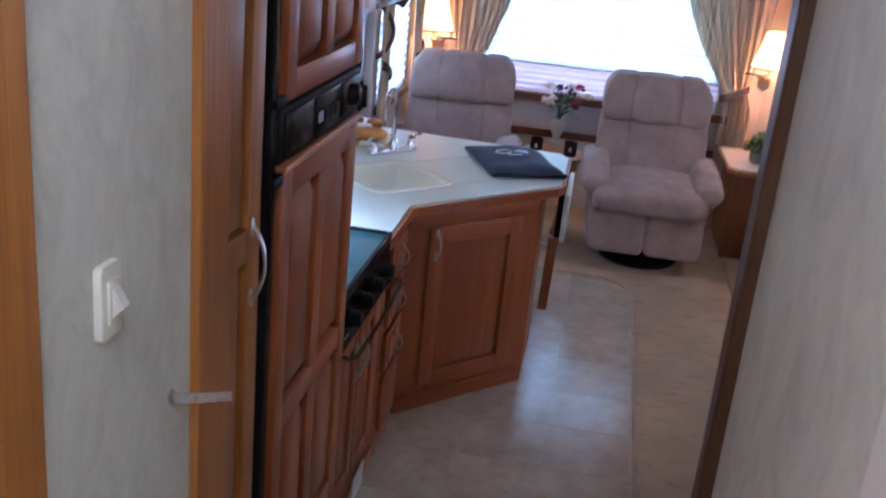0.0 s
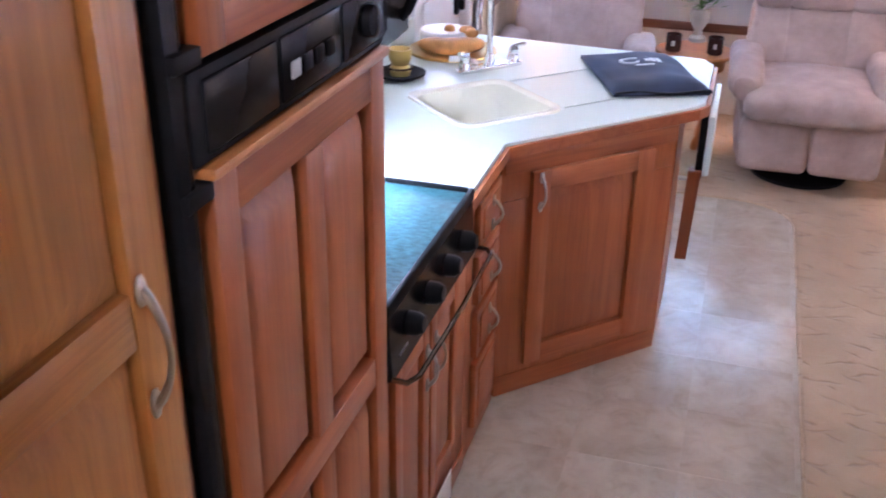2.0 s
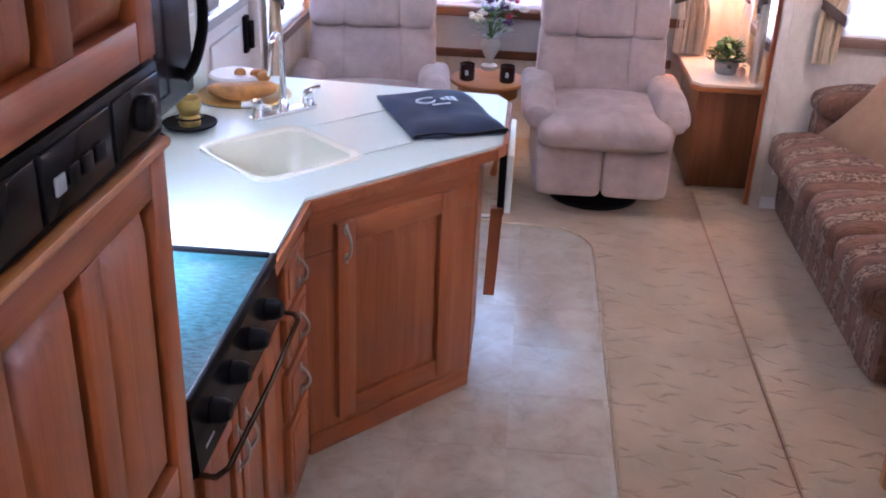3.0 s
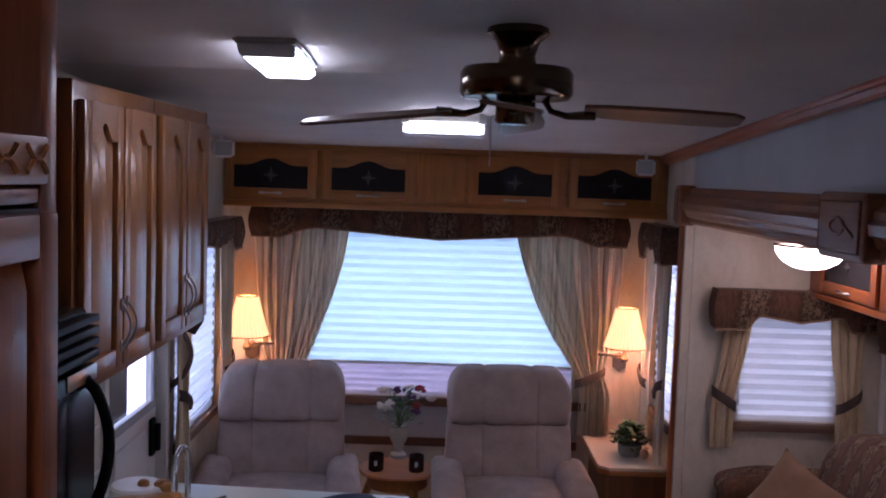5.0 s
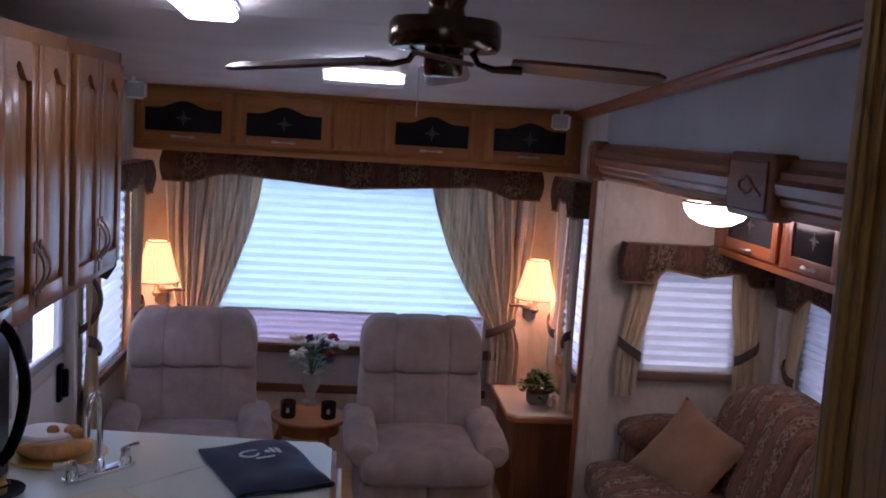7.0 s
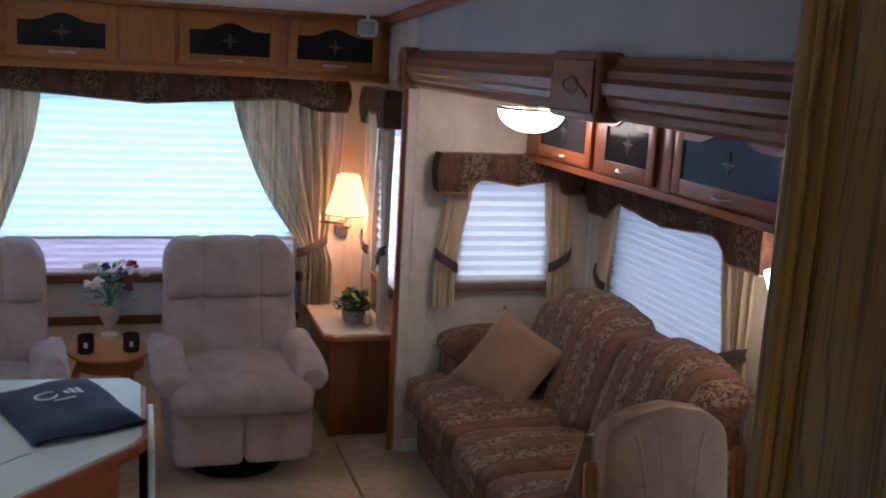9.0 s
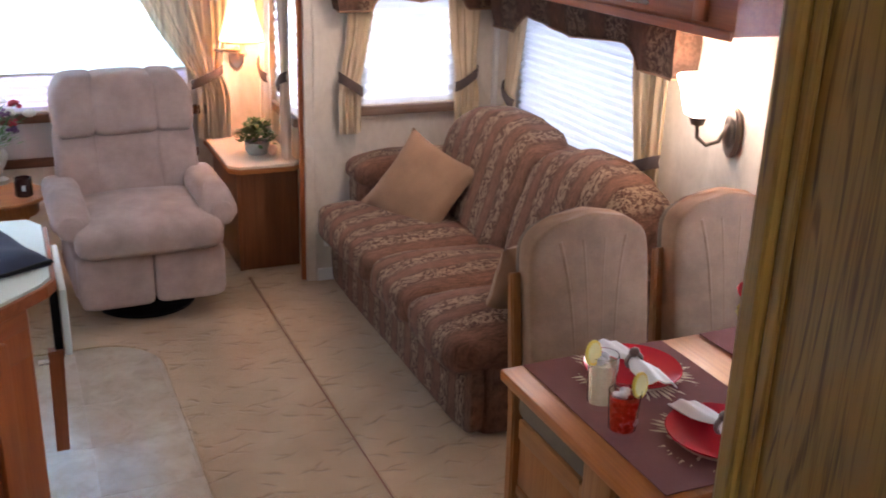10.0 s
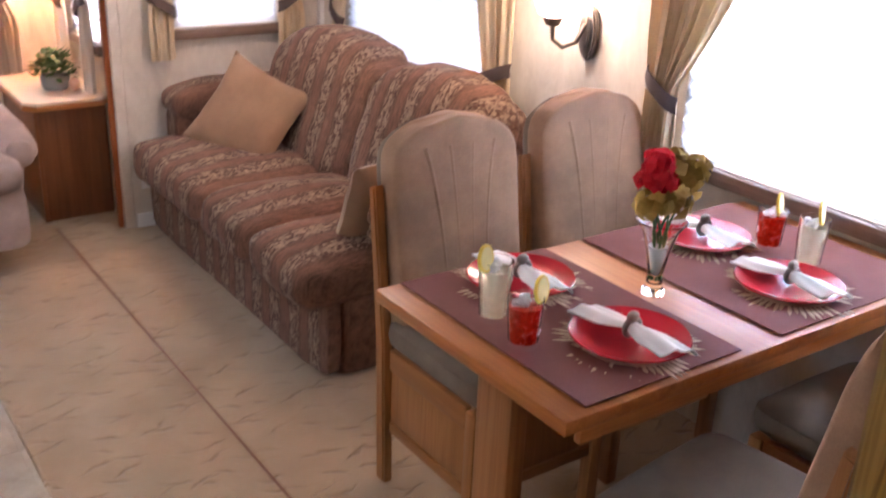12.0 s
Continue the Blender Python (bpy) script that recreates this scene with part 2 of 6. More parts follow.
def fabric(name, color, vary=0.14, nap=0.12, stripes=None, through=0.0):
    def build(tree, bsdf):
        weave = noise_tex(tree, coords(tree), 260, 2)
        patch = noise_tex(tree, coords(tree), 9, 4, 0.6)
        big = noise_tex(tree, coords(tree), 2.4, 2)
        lo, hi = tuple(c * (1 - vary) for c in color), tuple(min(1, c * (1 + vary)) for c in color)
        col = ramp(tree, patch, [(0.32, lo), (0.68, hi)])
        col = mixed(tree, 0.4, col, ramp(tree, weave, [(0.35, (0.82, 0.81, 0.8)), (0.65, (1.05, 1.05, 1.05))]), "MULTIPLY")
        col = mixed(tree, 0.4, col, ramp(tree, big, [(0.3, (0.86, 0.85, 0.86)), (0.7, (1.06, 1.06, 1.05))]), "MULTIPLY")
        if stripes:
            scale, tint = stripes
            s = noise_tex(tree, coords(tree, scale), 1.0, 2, 0.5)
            col = mixed(tree, 0.75, col, ramp(tree, s, [(0.36, tint), (0.5, (1, 1, 1)), (0.62, (1.08, 1.06, 1.0))]), "MULTIPLY")
        tree.links.new(col, bsdf.inputs["Base Color"])
        bsdf.inputs["Roughness"].default_value = 0.9
        bsdf.inputs["Sheen Weight"].default_value = nap
        bsdf.inputs["Sheen Roughness"].default_value = 0.4
        bumped(tree, bsdf, weave, 0.3, 0.002)
        if through:
            tr, mx = tree.nodes.new("ShaderNodeBsdfTranslucent"), tree.nodes.new("ShaderNodeMixShader")
            tree.links.new(col, tr.inputs["Color"])
            mx.inputs[0].default_value = through
            tree.links.new(bsdf.outputs[0], mx.inputs[1])
            tree.links.new(tr.outputs[0], mx.inputs[2])
            tree.links.new(mx.outputs[0], tree.nodes["Material Output"].inputs["Surface"])
    return material(name, build)


mauve = fabric("mauve_chenille", (0.40, 0.312, 0.272))
chair_velour = fabric("rose_brown_velour", (0.375, 0.226, 0.124), 0.2)
seat_velour = fabric("gray_brown_velour", (0.185, 0.14, 0.09))
pillow_tan = fabric("tan_pillow", (0.28, 0.165, 0.09), 0.1)
drape_back = fabric("striped_curtain", (0.90, 0.82, 0.69), 0.06, 0.1, stripes=((46, 2, 0.2), (0.58, 0.53, 0.48)), through=0.35)
drape_cream = fabric("cream_gold_curtain", (0.78, 0.66, 0.46), 0.06, 0.1, stripes=((24, 24, 0.3), (0.78, 0.72, 0.6)), through=0.3)
tie_brown = fabric("dark_brown_tie", (0.085, 0.06, 0.05), 0.2)
mat_plum = fabric("plum_placemat", (0.185, 0.059, 0.044), 0.1, 0.0)


def tapestry_build(axis, period, motif_scale, dark=1.0):
    """Bands of leaf figures on brown, alternating along one axis."""
    def build(tree, bsdf):
        tex = tree.nodes.new("ShaderNodeTexCoord")
        sep = tree.nodes.new("ShaderNodeSeparateXYZ")
        tree.links.new(tex.outputs["Object"], sep.inputs[0])
        wob = noise_tex(tree, coords(tree, (9, 9, 9)), 1.0, 4, 0.6)

        def math_node(op, a, b):
            n = tree.nodes.new("ShaderNodeMath")
            n.operation = op
            for slot, v in ((0, a), (1, b)):
                if isinstance(v, (int, float)):
                    n.inputs[slot].default_value = v
                else:
                    tree.links.new(v, n.inputs[slot])
            return n.outputs[0]
        pos = math_node("ADD", math_node("DIVIDE", sep.outputs[axis], period), math_node("MULTIPLY", wob, 0.22))
        band = math_node("FRACT", pos, 0.0)
        weave = noise_tex(tree, coords(tree), 240, 2)
        leafs = noise_tex(tree, coords(tree, motif_scale), 1.0, 3, 0.6, 1.3)
        stretch = tuple(m * (3.4 if k == "XYZ".index(axis) else 0.55) for k, m in enumerate(motif_scale))
        streak = noise_tex(tree, coords(tree, stretch), 1.0, 4, 0.65, 0.5)
        c = lambda *v: tuple(x * dark for x in v)
        ground = ramp(tree, band, [(0.0, c(0.13, 0.066, 0.042)), (0.08, c(0.20, 0.105, 0.068)), (0.36, c(0.185, 0.095, 0.06)), (0.44, c(0.10, 0.05, 0.032)), (0.5, c(0.15, 0.08, 0.05)), (0.92, c(0.14, 0.075, 0.048))])
        ground = mixed(tree, 0.75, ground, ramp(tree, streak, [(0.34, (0.42, 0.38, 0.36)), (0.52, (1.0, 0.98, 0.96)), (0.66, (1.3, 1.26, 1.2))]), "MULTIPLY")
        zone = ramp(tree, band, [(0.0, (0.2, 0.2, 0.2)), (0.06, (0.05, 0.05, 0.05)), (0.40, (0.05, 0.05, 0.05)), (0.50, (1, 1, 1)), (0.90, (1, 1, 1)), (0.98, (0.2, 0.2, 0.2))])
        pale = ramp(tree, leafs, [(0.485, (0, 0, 0)), (0.525, (1, 1, 1))])
        rim = ramp(tree, leafs, [(0.38, (0, 0, 0)), (0.43, (1, 1, 1)), (0.475, (1, 1, 1)), (0.50, (0, 0, 0))])
        col = mixed(tree, mixed(tree, 1.0, pale, zone, "MULTIPLY"), ground, c(0.295, 0.21, 0.137))
        col = mixed(tree, mixed(tree, 1.0, rim, zone, "MULTIPLY"), col, c(0.075, 0.038, 0.028))
        mottle = noise_tex(tree, coords(tree), 13, 5, 0.7)
        col = mixed(tree, 0.6, col, ramp(tree, mottle, [(0.32, (0.6, 0.58, 0.57)), (0.66, (1.18, 1.16, 1.14))]), "MULTIPLY")
        col = mixed(tree, 0.5, col, ramp(tree, weave, [(0.35, (0.74, 0.74, 0.74)), (0.65, (1.1, 1.1, 1.1))]), "MULTIPLY")
        tree.links.new(col, bsdf.inputs["Base Color"])
        bsdf.inputs["Roughness"].default_value = 0.9
        bsdf.inputs["Specular IOR Level"].default_value = 0.2
        bsdf.inputs["Sheen Weight"].default_value = 0.04
        bumped(tree, bsdf, leafs, 0.25, 0.003)
    return build


sofa_tapestry = material("leaf_striped_tapestry", tapestry_build("X", 0.15, (82, 40, 40), 1.02))
valance_cloth = material("dark_leaf_tapestry", tapestry_build("X", 0.30, (60, 44, 44), 0.62))


def carpet_build(tree, bsdf):
    vec = coords(tree, (1, 1, 1), "Object")
    pile = noise_tex(tree, vec, 420, 2)
    patch = noise_tex(tree, vec, 3, 4, 0.6)
    # short carved dashes in two directions, one in each cell, bent at random
    wob = noise_tex(tree, coords(tree, (13, 13, 13)), 1.0, 2)

    def dashes(angle, scale, slim):
        turn = tree.nodes.new("ShaderNodeMapping")
        turn.inputs["Rotation"].default_value = (0, 0, radians(angle))
        turn.inputs["Scale"].default_value = scale
        tree.links.new(vec, turn.inputs["Vector"])
        cell = node(tree, "ShaderNodeTexVoronoi", Scale=1.0, Randomness=0.7)
        bent = mixed(tree, 0.5, turn.outputs[0], wob, "ADD")
        tree.links.new(bent, cell.inputs["Vector"])
        off, flat, size = (tree.nodes.new("ShaderNodeVectorMath") for _ in range(3))
        off.operation, flat.operation, size.operation = "SUBTRACT", "MULTIPLY", "LENGTH"
        tree.links.new(bent, off.inputs[0])
        tree.links.new(cell.outputs["Position"], off.inputs[1])
        flat.inputs[1].default_value = (0.36, slim, 0)
        tree.links.new(off.outputs[0], flat.inputs[0])
        tree.links.new(flat.outputs[0], size.inputs[0])
        return ramp(tree, size.outputs["Value"], [(0.06, (1, 1, 1)), (0.13, (0, 0, 0))])
    lines = mixed(tree, 1.0, dashes(34, (6.5, 9.0, 0), 1.9), dashes(-22, (5.5, 7.5, 0), 2.3), "LIGHTEN")
    gate = noise_tex(tree, coords(tree, (5, 5, 1)), 1.0, 1)
    lines = mixed(tree, 1.0, lines, ramp(tree, gate, [(0.36, (0.25, 0.25, 0.25)), (0.52, (0.8, 0.8, 0.8))]), "MULTIPLY")
    col = ramp(tree, patch, [(0.3, (0.37, 0.262, 0.146)), (0.7, (0.495, 0.358, 0.212))])
    col = mixed(tree, 0.5, col, ramp(tree, pile, [(0.3, (0.72, 0.71, 0.7)), (0.7, (1.08, 1.08, 1.08))]), "MULTIPLY")
    # groove shade of the carved dashes, put into the pile colour
    col = mixed(tree, lines, col, (0.265, 0.182, 0.10))
    tree.links.new(col, bsdf.inputs["Base Color"])
    bsdf.inputs["Roughness"].default_value = 0.95
    bsdf.inputs["Sheen Weight"].default_value = 0.2
    inv = tree.nodes.new("ShaderNodeInvert")
    tree.links.new(lines, inv.inputs["Color"])
    bumped(tree, bsdf, mixed(tree, 0.3, inv.outputs[0], pile), 0.8, 0.014)


carpet_mat = material("carved_tan_carpet", carpet_build)


def vinyl_build(tree, bsdf):
    info = tree.nodes.new("ShaderNodeObjectInfo")
    base = coords(tree, (1, 1, 1))
    shift = tree.nodes.new("ShaderNodeVectorMath")
    shift.operation = "ADD"
    tree.links.new(base, shift.inputs[0])
    tree.links.new(mixed(tree, 1.0, info.outputs["Random"], (9.0, 7.0, 5.0), "MULTIPLY"), shift.inputs[1])
    vec = shift.outputs[0]
    vein = noise_tex(tree, vec, 11, 7, 0.68, 0.9)
    cloud = noise_tex(tree, vec, 3.5, 4, 0.6, 0.5)
    col = ramp(tree, cloud, [(0.3, (0.34, 0.285, 0.21)), (0.55, (0.42, 0.365, 0.28)), (0.75, (0.48, 0.425, 0.335))])
    col = mixed(tree, 0.5, col, ramp(tree, vein, [(0.32, (0.68, 0.65, 0.61)), (0.5, (1, 1, 1)), (0.68, (1.16, 1.15, 1.14))]), "MULTIPLY")
    tree.links.new(col, bsdf.inputs["Base Color"])
    bsdf.inputs["Roughness"].default_value = 0.17
    bumped(tree, bsdf, vein, 0.13, 0.004)


vinyl_mat = material("stone_look_vinyl", vinyl_build)
grout_mat = plain("pale_joint", (0.40, 0.335, 0.25), 0.4)
cream_top = plain("pale_cream_top", (0.72, 0.60, 0.46), 0.35, vary=0.06)


def shade_cloth(name, color, through):
    def build(tree, bsdf):
        tr = tree.nodes.new("ShaderNodeBsdfTranslucent")
        mx = tree.nodes.new("ShaderNodeMixShader")
        fib = noise_tex(tree, coords(tree, (4, 4, 60)), 1.5, 3)
        col = ramp(tree, fib, [(0.3, tuple(c * 0.9 for c in color)), (0.7, color)])
        tree.links.new(col, bsdf.inputs["Base Color"])
        tree.links.new(col, tr.inputs["Color"])
        bsdf.inputs["Roughness"].default_value = 0.9
        mx.inputs[0].default_value = through
        tree.links.new(bsdf.outputs[0], mx.inputs[1])
        tree.links.new(tr.outputs[0], mx.inputs[2])
        tree.links.new(mx.outputs[0], tree.nodes["Material Output"].inputs["Surface"])
    return material(name, build)


pleat_day = shade_cloth("pleated_shade_cloth", (0.82, 0.86, 0.88), 0.6)
pleat_rear = shade_cloth("aqua_tinted_shade_cloth", (0.73, 0.88, 0.90), 0.6)
pleat_low = shade_cloth("pleated_shade_dense", (0.74, 0.72, 0.78), 0.45)


def glow(name, color, strength):
    def build(tree, bsdf):
        bsdf.inputs["Base Color"].default_value = (*color, 1)
        bsdf.inputs["Emission Color"].default_value = (*color, 1)
        bsdf.inputs["Emission Strength"].default_value = strength
        bsdf.inputs["Roughness"].default_value = 0.5
    return material(name, build)


tube_glow = glow("lit_diffuser", (0.93, 1.0, 0.90), 14)
# glow of the added hall light that stays out of view
hall_fill_glow = glow("hall_fill_diffuser", (0.95, 1.0, 0.86), 22)
dome_glow = glow("lit_frosted_dome", (1.0, 0.84, 0.62), 11)
sconce_glow = glow("lit_frosted_cup", (1.0, 0.86, 0.64), 9)
shade_glow = glow("lit_lamp_shade", (1.0, 0.56, 0.19), 1.9)
shade_rim = plain("shade_binding", (0.50, 0.30, 0.14), 0.7)
daylight_card = glow("bright_outdoors", (0.72, 0.88, 1.0), 3.5)


def glass_build(color, rough):
    def build(tree, bsdf):
        bsdf.inputs["Base Color"].default_value = (*color, 1)
        bsdf.inputs["Transmission Weight"].default_value = 1.0
        bsdf.inputs["Roughness"].default_value = rough
        bsdf.inputs["IOR"].default_value = 1.45
    return build


def drink_build(color, clear, low=0.8):
    def build(tree, bsdf):
        # a cloudy liquid: part scattered, part let through
        cloud = noise_tex(tree, coords(tree), 95, 3)
        col = ramp(tree, cloud, [(0.38, tuple(c * low for c in color)), (0.56, color), (0.68, tuple(c + (1 - c) * 0.3 for c in color))])
        tree.links.new(col, bsdf.inputs["Base Color"])
        bsdf.inputs["Roughness"].default_value = 0.2
        through, clearing = tree.nodes.new("ShaderNodeBsdfTranslucent"), tree.nodes.new("ShaderNodeBsdfTransparent")
        first, second = tree.nodes.new("ShaderNodeMixShader"), tree.nodes.new("ShaderNodeMixShader")
        tree.links.new(col, through.inputs["Color"])
        tree.links.new(col, clearing.inputs["Color"])
        first.inputs[0].default_value, second.inputs[0].default_value = 0.5, clear
        tree.links.new(bsdf.outputs[0], first.inputs[1])
        tree.links.new(through.outputs[0], first.inputs[2])
        tree.links.new(first.outputs[0], second.inputs[1])
        tree.links.new(clearing.outputs[0], second.inputs[2])
        tree.links.new(second.outputs[0], tree.nodes["Material Output"].inputs["Surface"])
    return build


thin_glass = material("thin_tumbler_glass", glass_build((0.99, 0.99, 0.99), 0.0))
thin_glass.node_tree.nodes["Principled BSDF"].inputs["IOR"].default_value = 1.28
clear_glass = material("clear_glass", glass_build((0.97, 0.98, 0.97), 0.02))
tea_red = material("red_iced_tea", drink_build((0.90, 0.10, 0.03), 0.68, 0.55))
lemonade = material("pale_lemonade", drink_build((0.97, 0.96, 0.80), 0.74, 0.9))
clear_strap = material("frosted_strap", drink_build((0.92, 0.90, 0.88), 0.62))
ice_mat = material("ice", drink_build((0.95, 0.96, 0.96), 0.5, 0.9))
smoked = plain("smoked_etched_glass", (0.028, 0.026, 0.03), 0.14, vary=0.25, bump=0.0)
smoked.node_tree.nodes["Principled BSDF"].inputs["Specular IOR Level"].default_value = 0.09
etched = plain("etched_frost", (0.08, 0.076, 0.072), 0.5)


def stove_build(tree, bsdf):
    a = noise_tex(tree, coords(tree, (130, 45, 60)), 1.0, 4, 0.7)
    # teal mottling paints the cyan reflection into the black glass
    tree.links.new(ramp(tree, a, [(0.34, (0.006, 0.032, 0.038)), (0.66, (0.055, 0.165, 0.185))]), bsdf.inputs["Base Color"])
    bsdf.inputs["Roughness"].default_value = 0.3
    bumped(tree, bsdf, a, 0.3, 0.003)


stove_glass = material("black_glass_cyan_sheen", stove_build)

# ---- mesh helpers ----
def thing(name, m=Matrix.Identity(4), label="", category="", group="", kind=""):
    ob = new(name)
    ob.empty_display_size = 0.05
    ob.matrix_basis = m
    return tagged(ob, label, category, group, kind)


def part(name, bm, mat, parent=None, label="", smooth=True, mods=()):
    mesh = bpy.data.meshes.new(name)
    bm.normal_update()
    bm.to_mesh(mesh)
    bm.free()
    mesh.materials.append(mat)
    if smooth:
        mesh.polygons.foreach_set("use_smooth", [True] * len(mesh.polygons))
        mesh.set_sharp_from_angle(angle=radians(38))
    ob = new(name, mesh)
    ob.parent = parent
    if label:
        ob["label"] = label
    return ob


def B():
    return bmesh.new()


def add_box(bm, x0, x1, y0, y1, z0, z1, bevel=0.0, seg=2):
    vs = [bm.verts.new((x, y, z)) for x in (x0, x1) for y in (y0, y1) for z in (z0, z1)]
    quads = ((0, 1, 3, 2), (4, 6, 7, 5), (0, 4, 5, 1), (2, 3, 7, 6), (0, 2, 6, 4), (1, 5, 7, 3))
    fs = [bm.faces.new([vs[i] for i in q]) for q in quads]
    if bevel > 0:
        edges = list({e for f in fs for e in f.edges})
        bmesh.ops.bevel(bm, geom=edges, offset=bevel, segments=seg, profile=0.5, affect="EDGES")
    return bm


def box(x0, x1, y0, y1, z0, z1, bevel=0.003, seg=2):
    return add_box(B(), x0, x1, y0, y1, z0, z1, bevel, seg)


def add_prism(bm, pts, z0, z1, axis="z", bevel=0.0):
    """A closed outline of (a, b) pushed from z0 to z1 along an axis."""
    put = {"z": lambda a, b, c: (a, b, c), "y": lambda a, b, c: (a, c, b), "x": lambda a, b, c: (c, a, b)}[axis]
    lo = [bm.verts.new(put(a, b, z0)) for a, b in pts]
    hi = [bm.verts.new(put(a, b, z1)) for a, b in pts]
    n = len(pts)
    caps = [bm.faces.new(lo), bm.faces.new(hi)]
    sides = [bm.faces.new((lo[i], lo[(i + 1) % n], hi[(i + 1) % n], hi[i])) for i in range(n)]
    bmesh.ops.recalc_face_normals(bm, faces=caps + sides)
    if bevel:
        bmesh.ops.bevel(bm, geom=list({e for f in caps for e in f.edges}), offset=bevel, segments=2, affect="EDGES")
    return bm


def prism(pts, z0, z1, axis="z", bevel=0.0):
    return add_prism(B(), pts, z0, z1, axis, bevel)


def add_turned(bm, profile, seg=24, centre=(0, 0)):
    """A body of revolution about z from (radius, height) pairs."""
    rings = []
    for r, z in profile:
        if r < 1e-5:
            rings.append([bm.verts.new((centre[0], centre[1], z))])
        else:
            rings.append([bm.verts.new((centre[0] + r * math.cos(2 * math.pi * i / seg), centre[1] + r * math.sin(2 * math.pi * i / seg), z)) for i in range(seg)])
    for a, b in zip(rings, rings[1:]):
        for i in range(seg):
            j = (i + 1) % seg
            if len(a) == 1 and len(b) == 1:
                continue
            if len(a) == 1:
                bm.faces.new((a[0], b[j], b[i]))
            elif len(b) == 1:
                bm.faces.new((a[i], a[j], b[0]))
            else:
                bm.faces.new((a[i], a[j], b[j], b[i]))
    bmesh.ops.recalc_face_normals(bm, faces=bm.faces[:])
    return bm


def turned(profile, seg=24, centre=(0, 0)):
    return add_turned(B(), profile, seg, centre)


def add_tube(bm, pts, radius, seg=8):
    """A round bar along points; radius may be a list."""
    pts = [Vector(p) for p in pts]
    radii = radius if isinstance(radius, (list, tuple)) else [radius] * len(pts)
    rings, side = [], None
    for i, p in enumerate(pts):
        d = (pts[min(i + 1, len(pts) - 1)] - pts[max(i - 1, 0)]).normalized()
        if side is None:
            side = d.cross(Vector((0, 0, 1)) if abs(d.z) < 0.9 else Vector((1, 0, 0))).normalized()
        side = (side - d * side.dot(d)).normalized()
        up = d.cross(side)
        rings.append([bm.verts.new(p + radii[i] * (math.cos(2 * math.pi * k / seg) * side + math.sin(2 * math.pi * k / seg) * up)) for k in range(seg)])
    for a, b in zip(rings, rings[1:]):
        for k in range(seg):
            bm.faces.new((a[k], a[(k + 1) % seg], b[(k + 1) % seg], b[k]))
    bm.faces.new(rings[0][::-1])
    bm.faces.new(rings[-1])
    return bm


def tube(pts, radius, seg=8):
    return add_tube(B(), pts, radius, seg)


def arc(fn, n=10):
    return [fn(i / n) for i in range(n + 1)]


def sp(v, p):
    return math.copysign(abs(v) ** p, v)


def add_cushion(bm, cx, cy, cz, sx, sy, sz, e1=0.35, e2=0.3, nu=28, nv=14, wrinkle=0.0, shape=None):
    """A soft block: a super-ellipsoid of full size sx, sy, sz, with an optional reshaping of its points."""
    rows = []
    for j in range(nv + 1):
        v = -math.pi / 2 + math.pi * j / nv
        row = []
        for i in range(nu):
            u = 2 * math.pi * i / nu
            x = sp(math.cos(v), e1) * sp(math.cos(u), e2)
            y = sp(math.cos(v), e1) * sp(math.sin(u), e2)
            z = sp(math.sin(v), e1)
            p = Vector((x * sx / 2, y * sy / 2, z * sz / 2))
            if wrinkle:
                p += wrinkle * noise.noise_vector(p * 9 + Vector((cx, cy, cz)) * 3)
            if shape:
                p = Vector(shape(p, x, y, z))
            row.append(p + Vector((cx, cy, cz)))
            if j in (0, nv):
                break
        rows.append([bm.verts.new(p) for p in row])
    for a, b in zip(rows, rows[1:]):
        for i in range(nu):
            k = (i + 1) % nu
            if len(a) == 1:
                bm.faces.new((a[0], b[k], b[i]))
            elif len(b) == 1:
                bm.faces.new((a[i], a[k], b[0]))
            else:
                bm.faces.new((a[i], a[k], b[k], b[i]))
    bmesh.ops.recalc_face_normals(bm, faces=bm.faces[:])
    return bm


def cushion(*args, **kw):
    return add_cushion(B(), *args, **kw)


def sheet(rows, thick=0.004):
    """A thin cloth of a grid of points, given some thickness."""
    bm = B()
    rows = [[Vector(p) for p in r] for r in rows]
    n, m = len(rows), len(rows[0])

    def normal(i, j):
        a = rows[min(i + 1, n - 1)][j] - rows[max(i - 1, 0)][j]
        b = rows[i][min(j + 1, m - 1)] - rows[i][max(j - 1, 0)]
        c = a.cross(b)
        return c.normalized() if c.length > 1e-9 else Vector((0, 0, 1))
    f = [[bm.verts.new(rows[i][j]) for j in range(m)] for i in range(n)]
    k = [[bm.verts.new(rows[i][j] - thick * normal(i, j)) for j in range(m)] for i in range(n)]
    for i in range(n - 1):
        for j in range(m - 1):
            bm.faces.new((f[i][j], f[i][j + 1], f[i + 1][j + 1], f[i + 1][j]))
            bm.faces.new((k[i][j], k[i + 1][j], k[i + 1][j + 1], k[i][j + 1]))
    for j in range(m - 1):
        bm.faces.new((f[0][j], k[0][j], k[0][j + 1], f[0][j + 1]))
        bm.faces.new((f[-1][j], f[-1][j + 1], k[-1][j + 1], k[-1][j]))
    for i in range(n - 1):
        bm.faces.new((f[i][0], f[i + 1][0], k[i + 1][0], k[i][0]))
        bm.faces.new((f[i][-1], k[i][-1], k[i + 1][-1], f[i + 1][-1]))
    bmesh.ops.recalc_face_normals(bm, faces=bm.faces[:])
    return bm


def structure(name, bm, mat, label="", smooth=False):
    return tagged(part(name, bm, mat, None, "", smooth), label, "", "", "structure")


def ceil_z(y):
    return 2.205 + 0.0615 * (6.28 - y)


# faces: cabinets are drawn with the front at y = 0, depth along +y
def facing_right(x, y, z):
    return pose(x, y, z, 0, 0, 90)


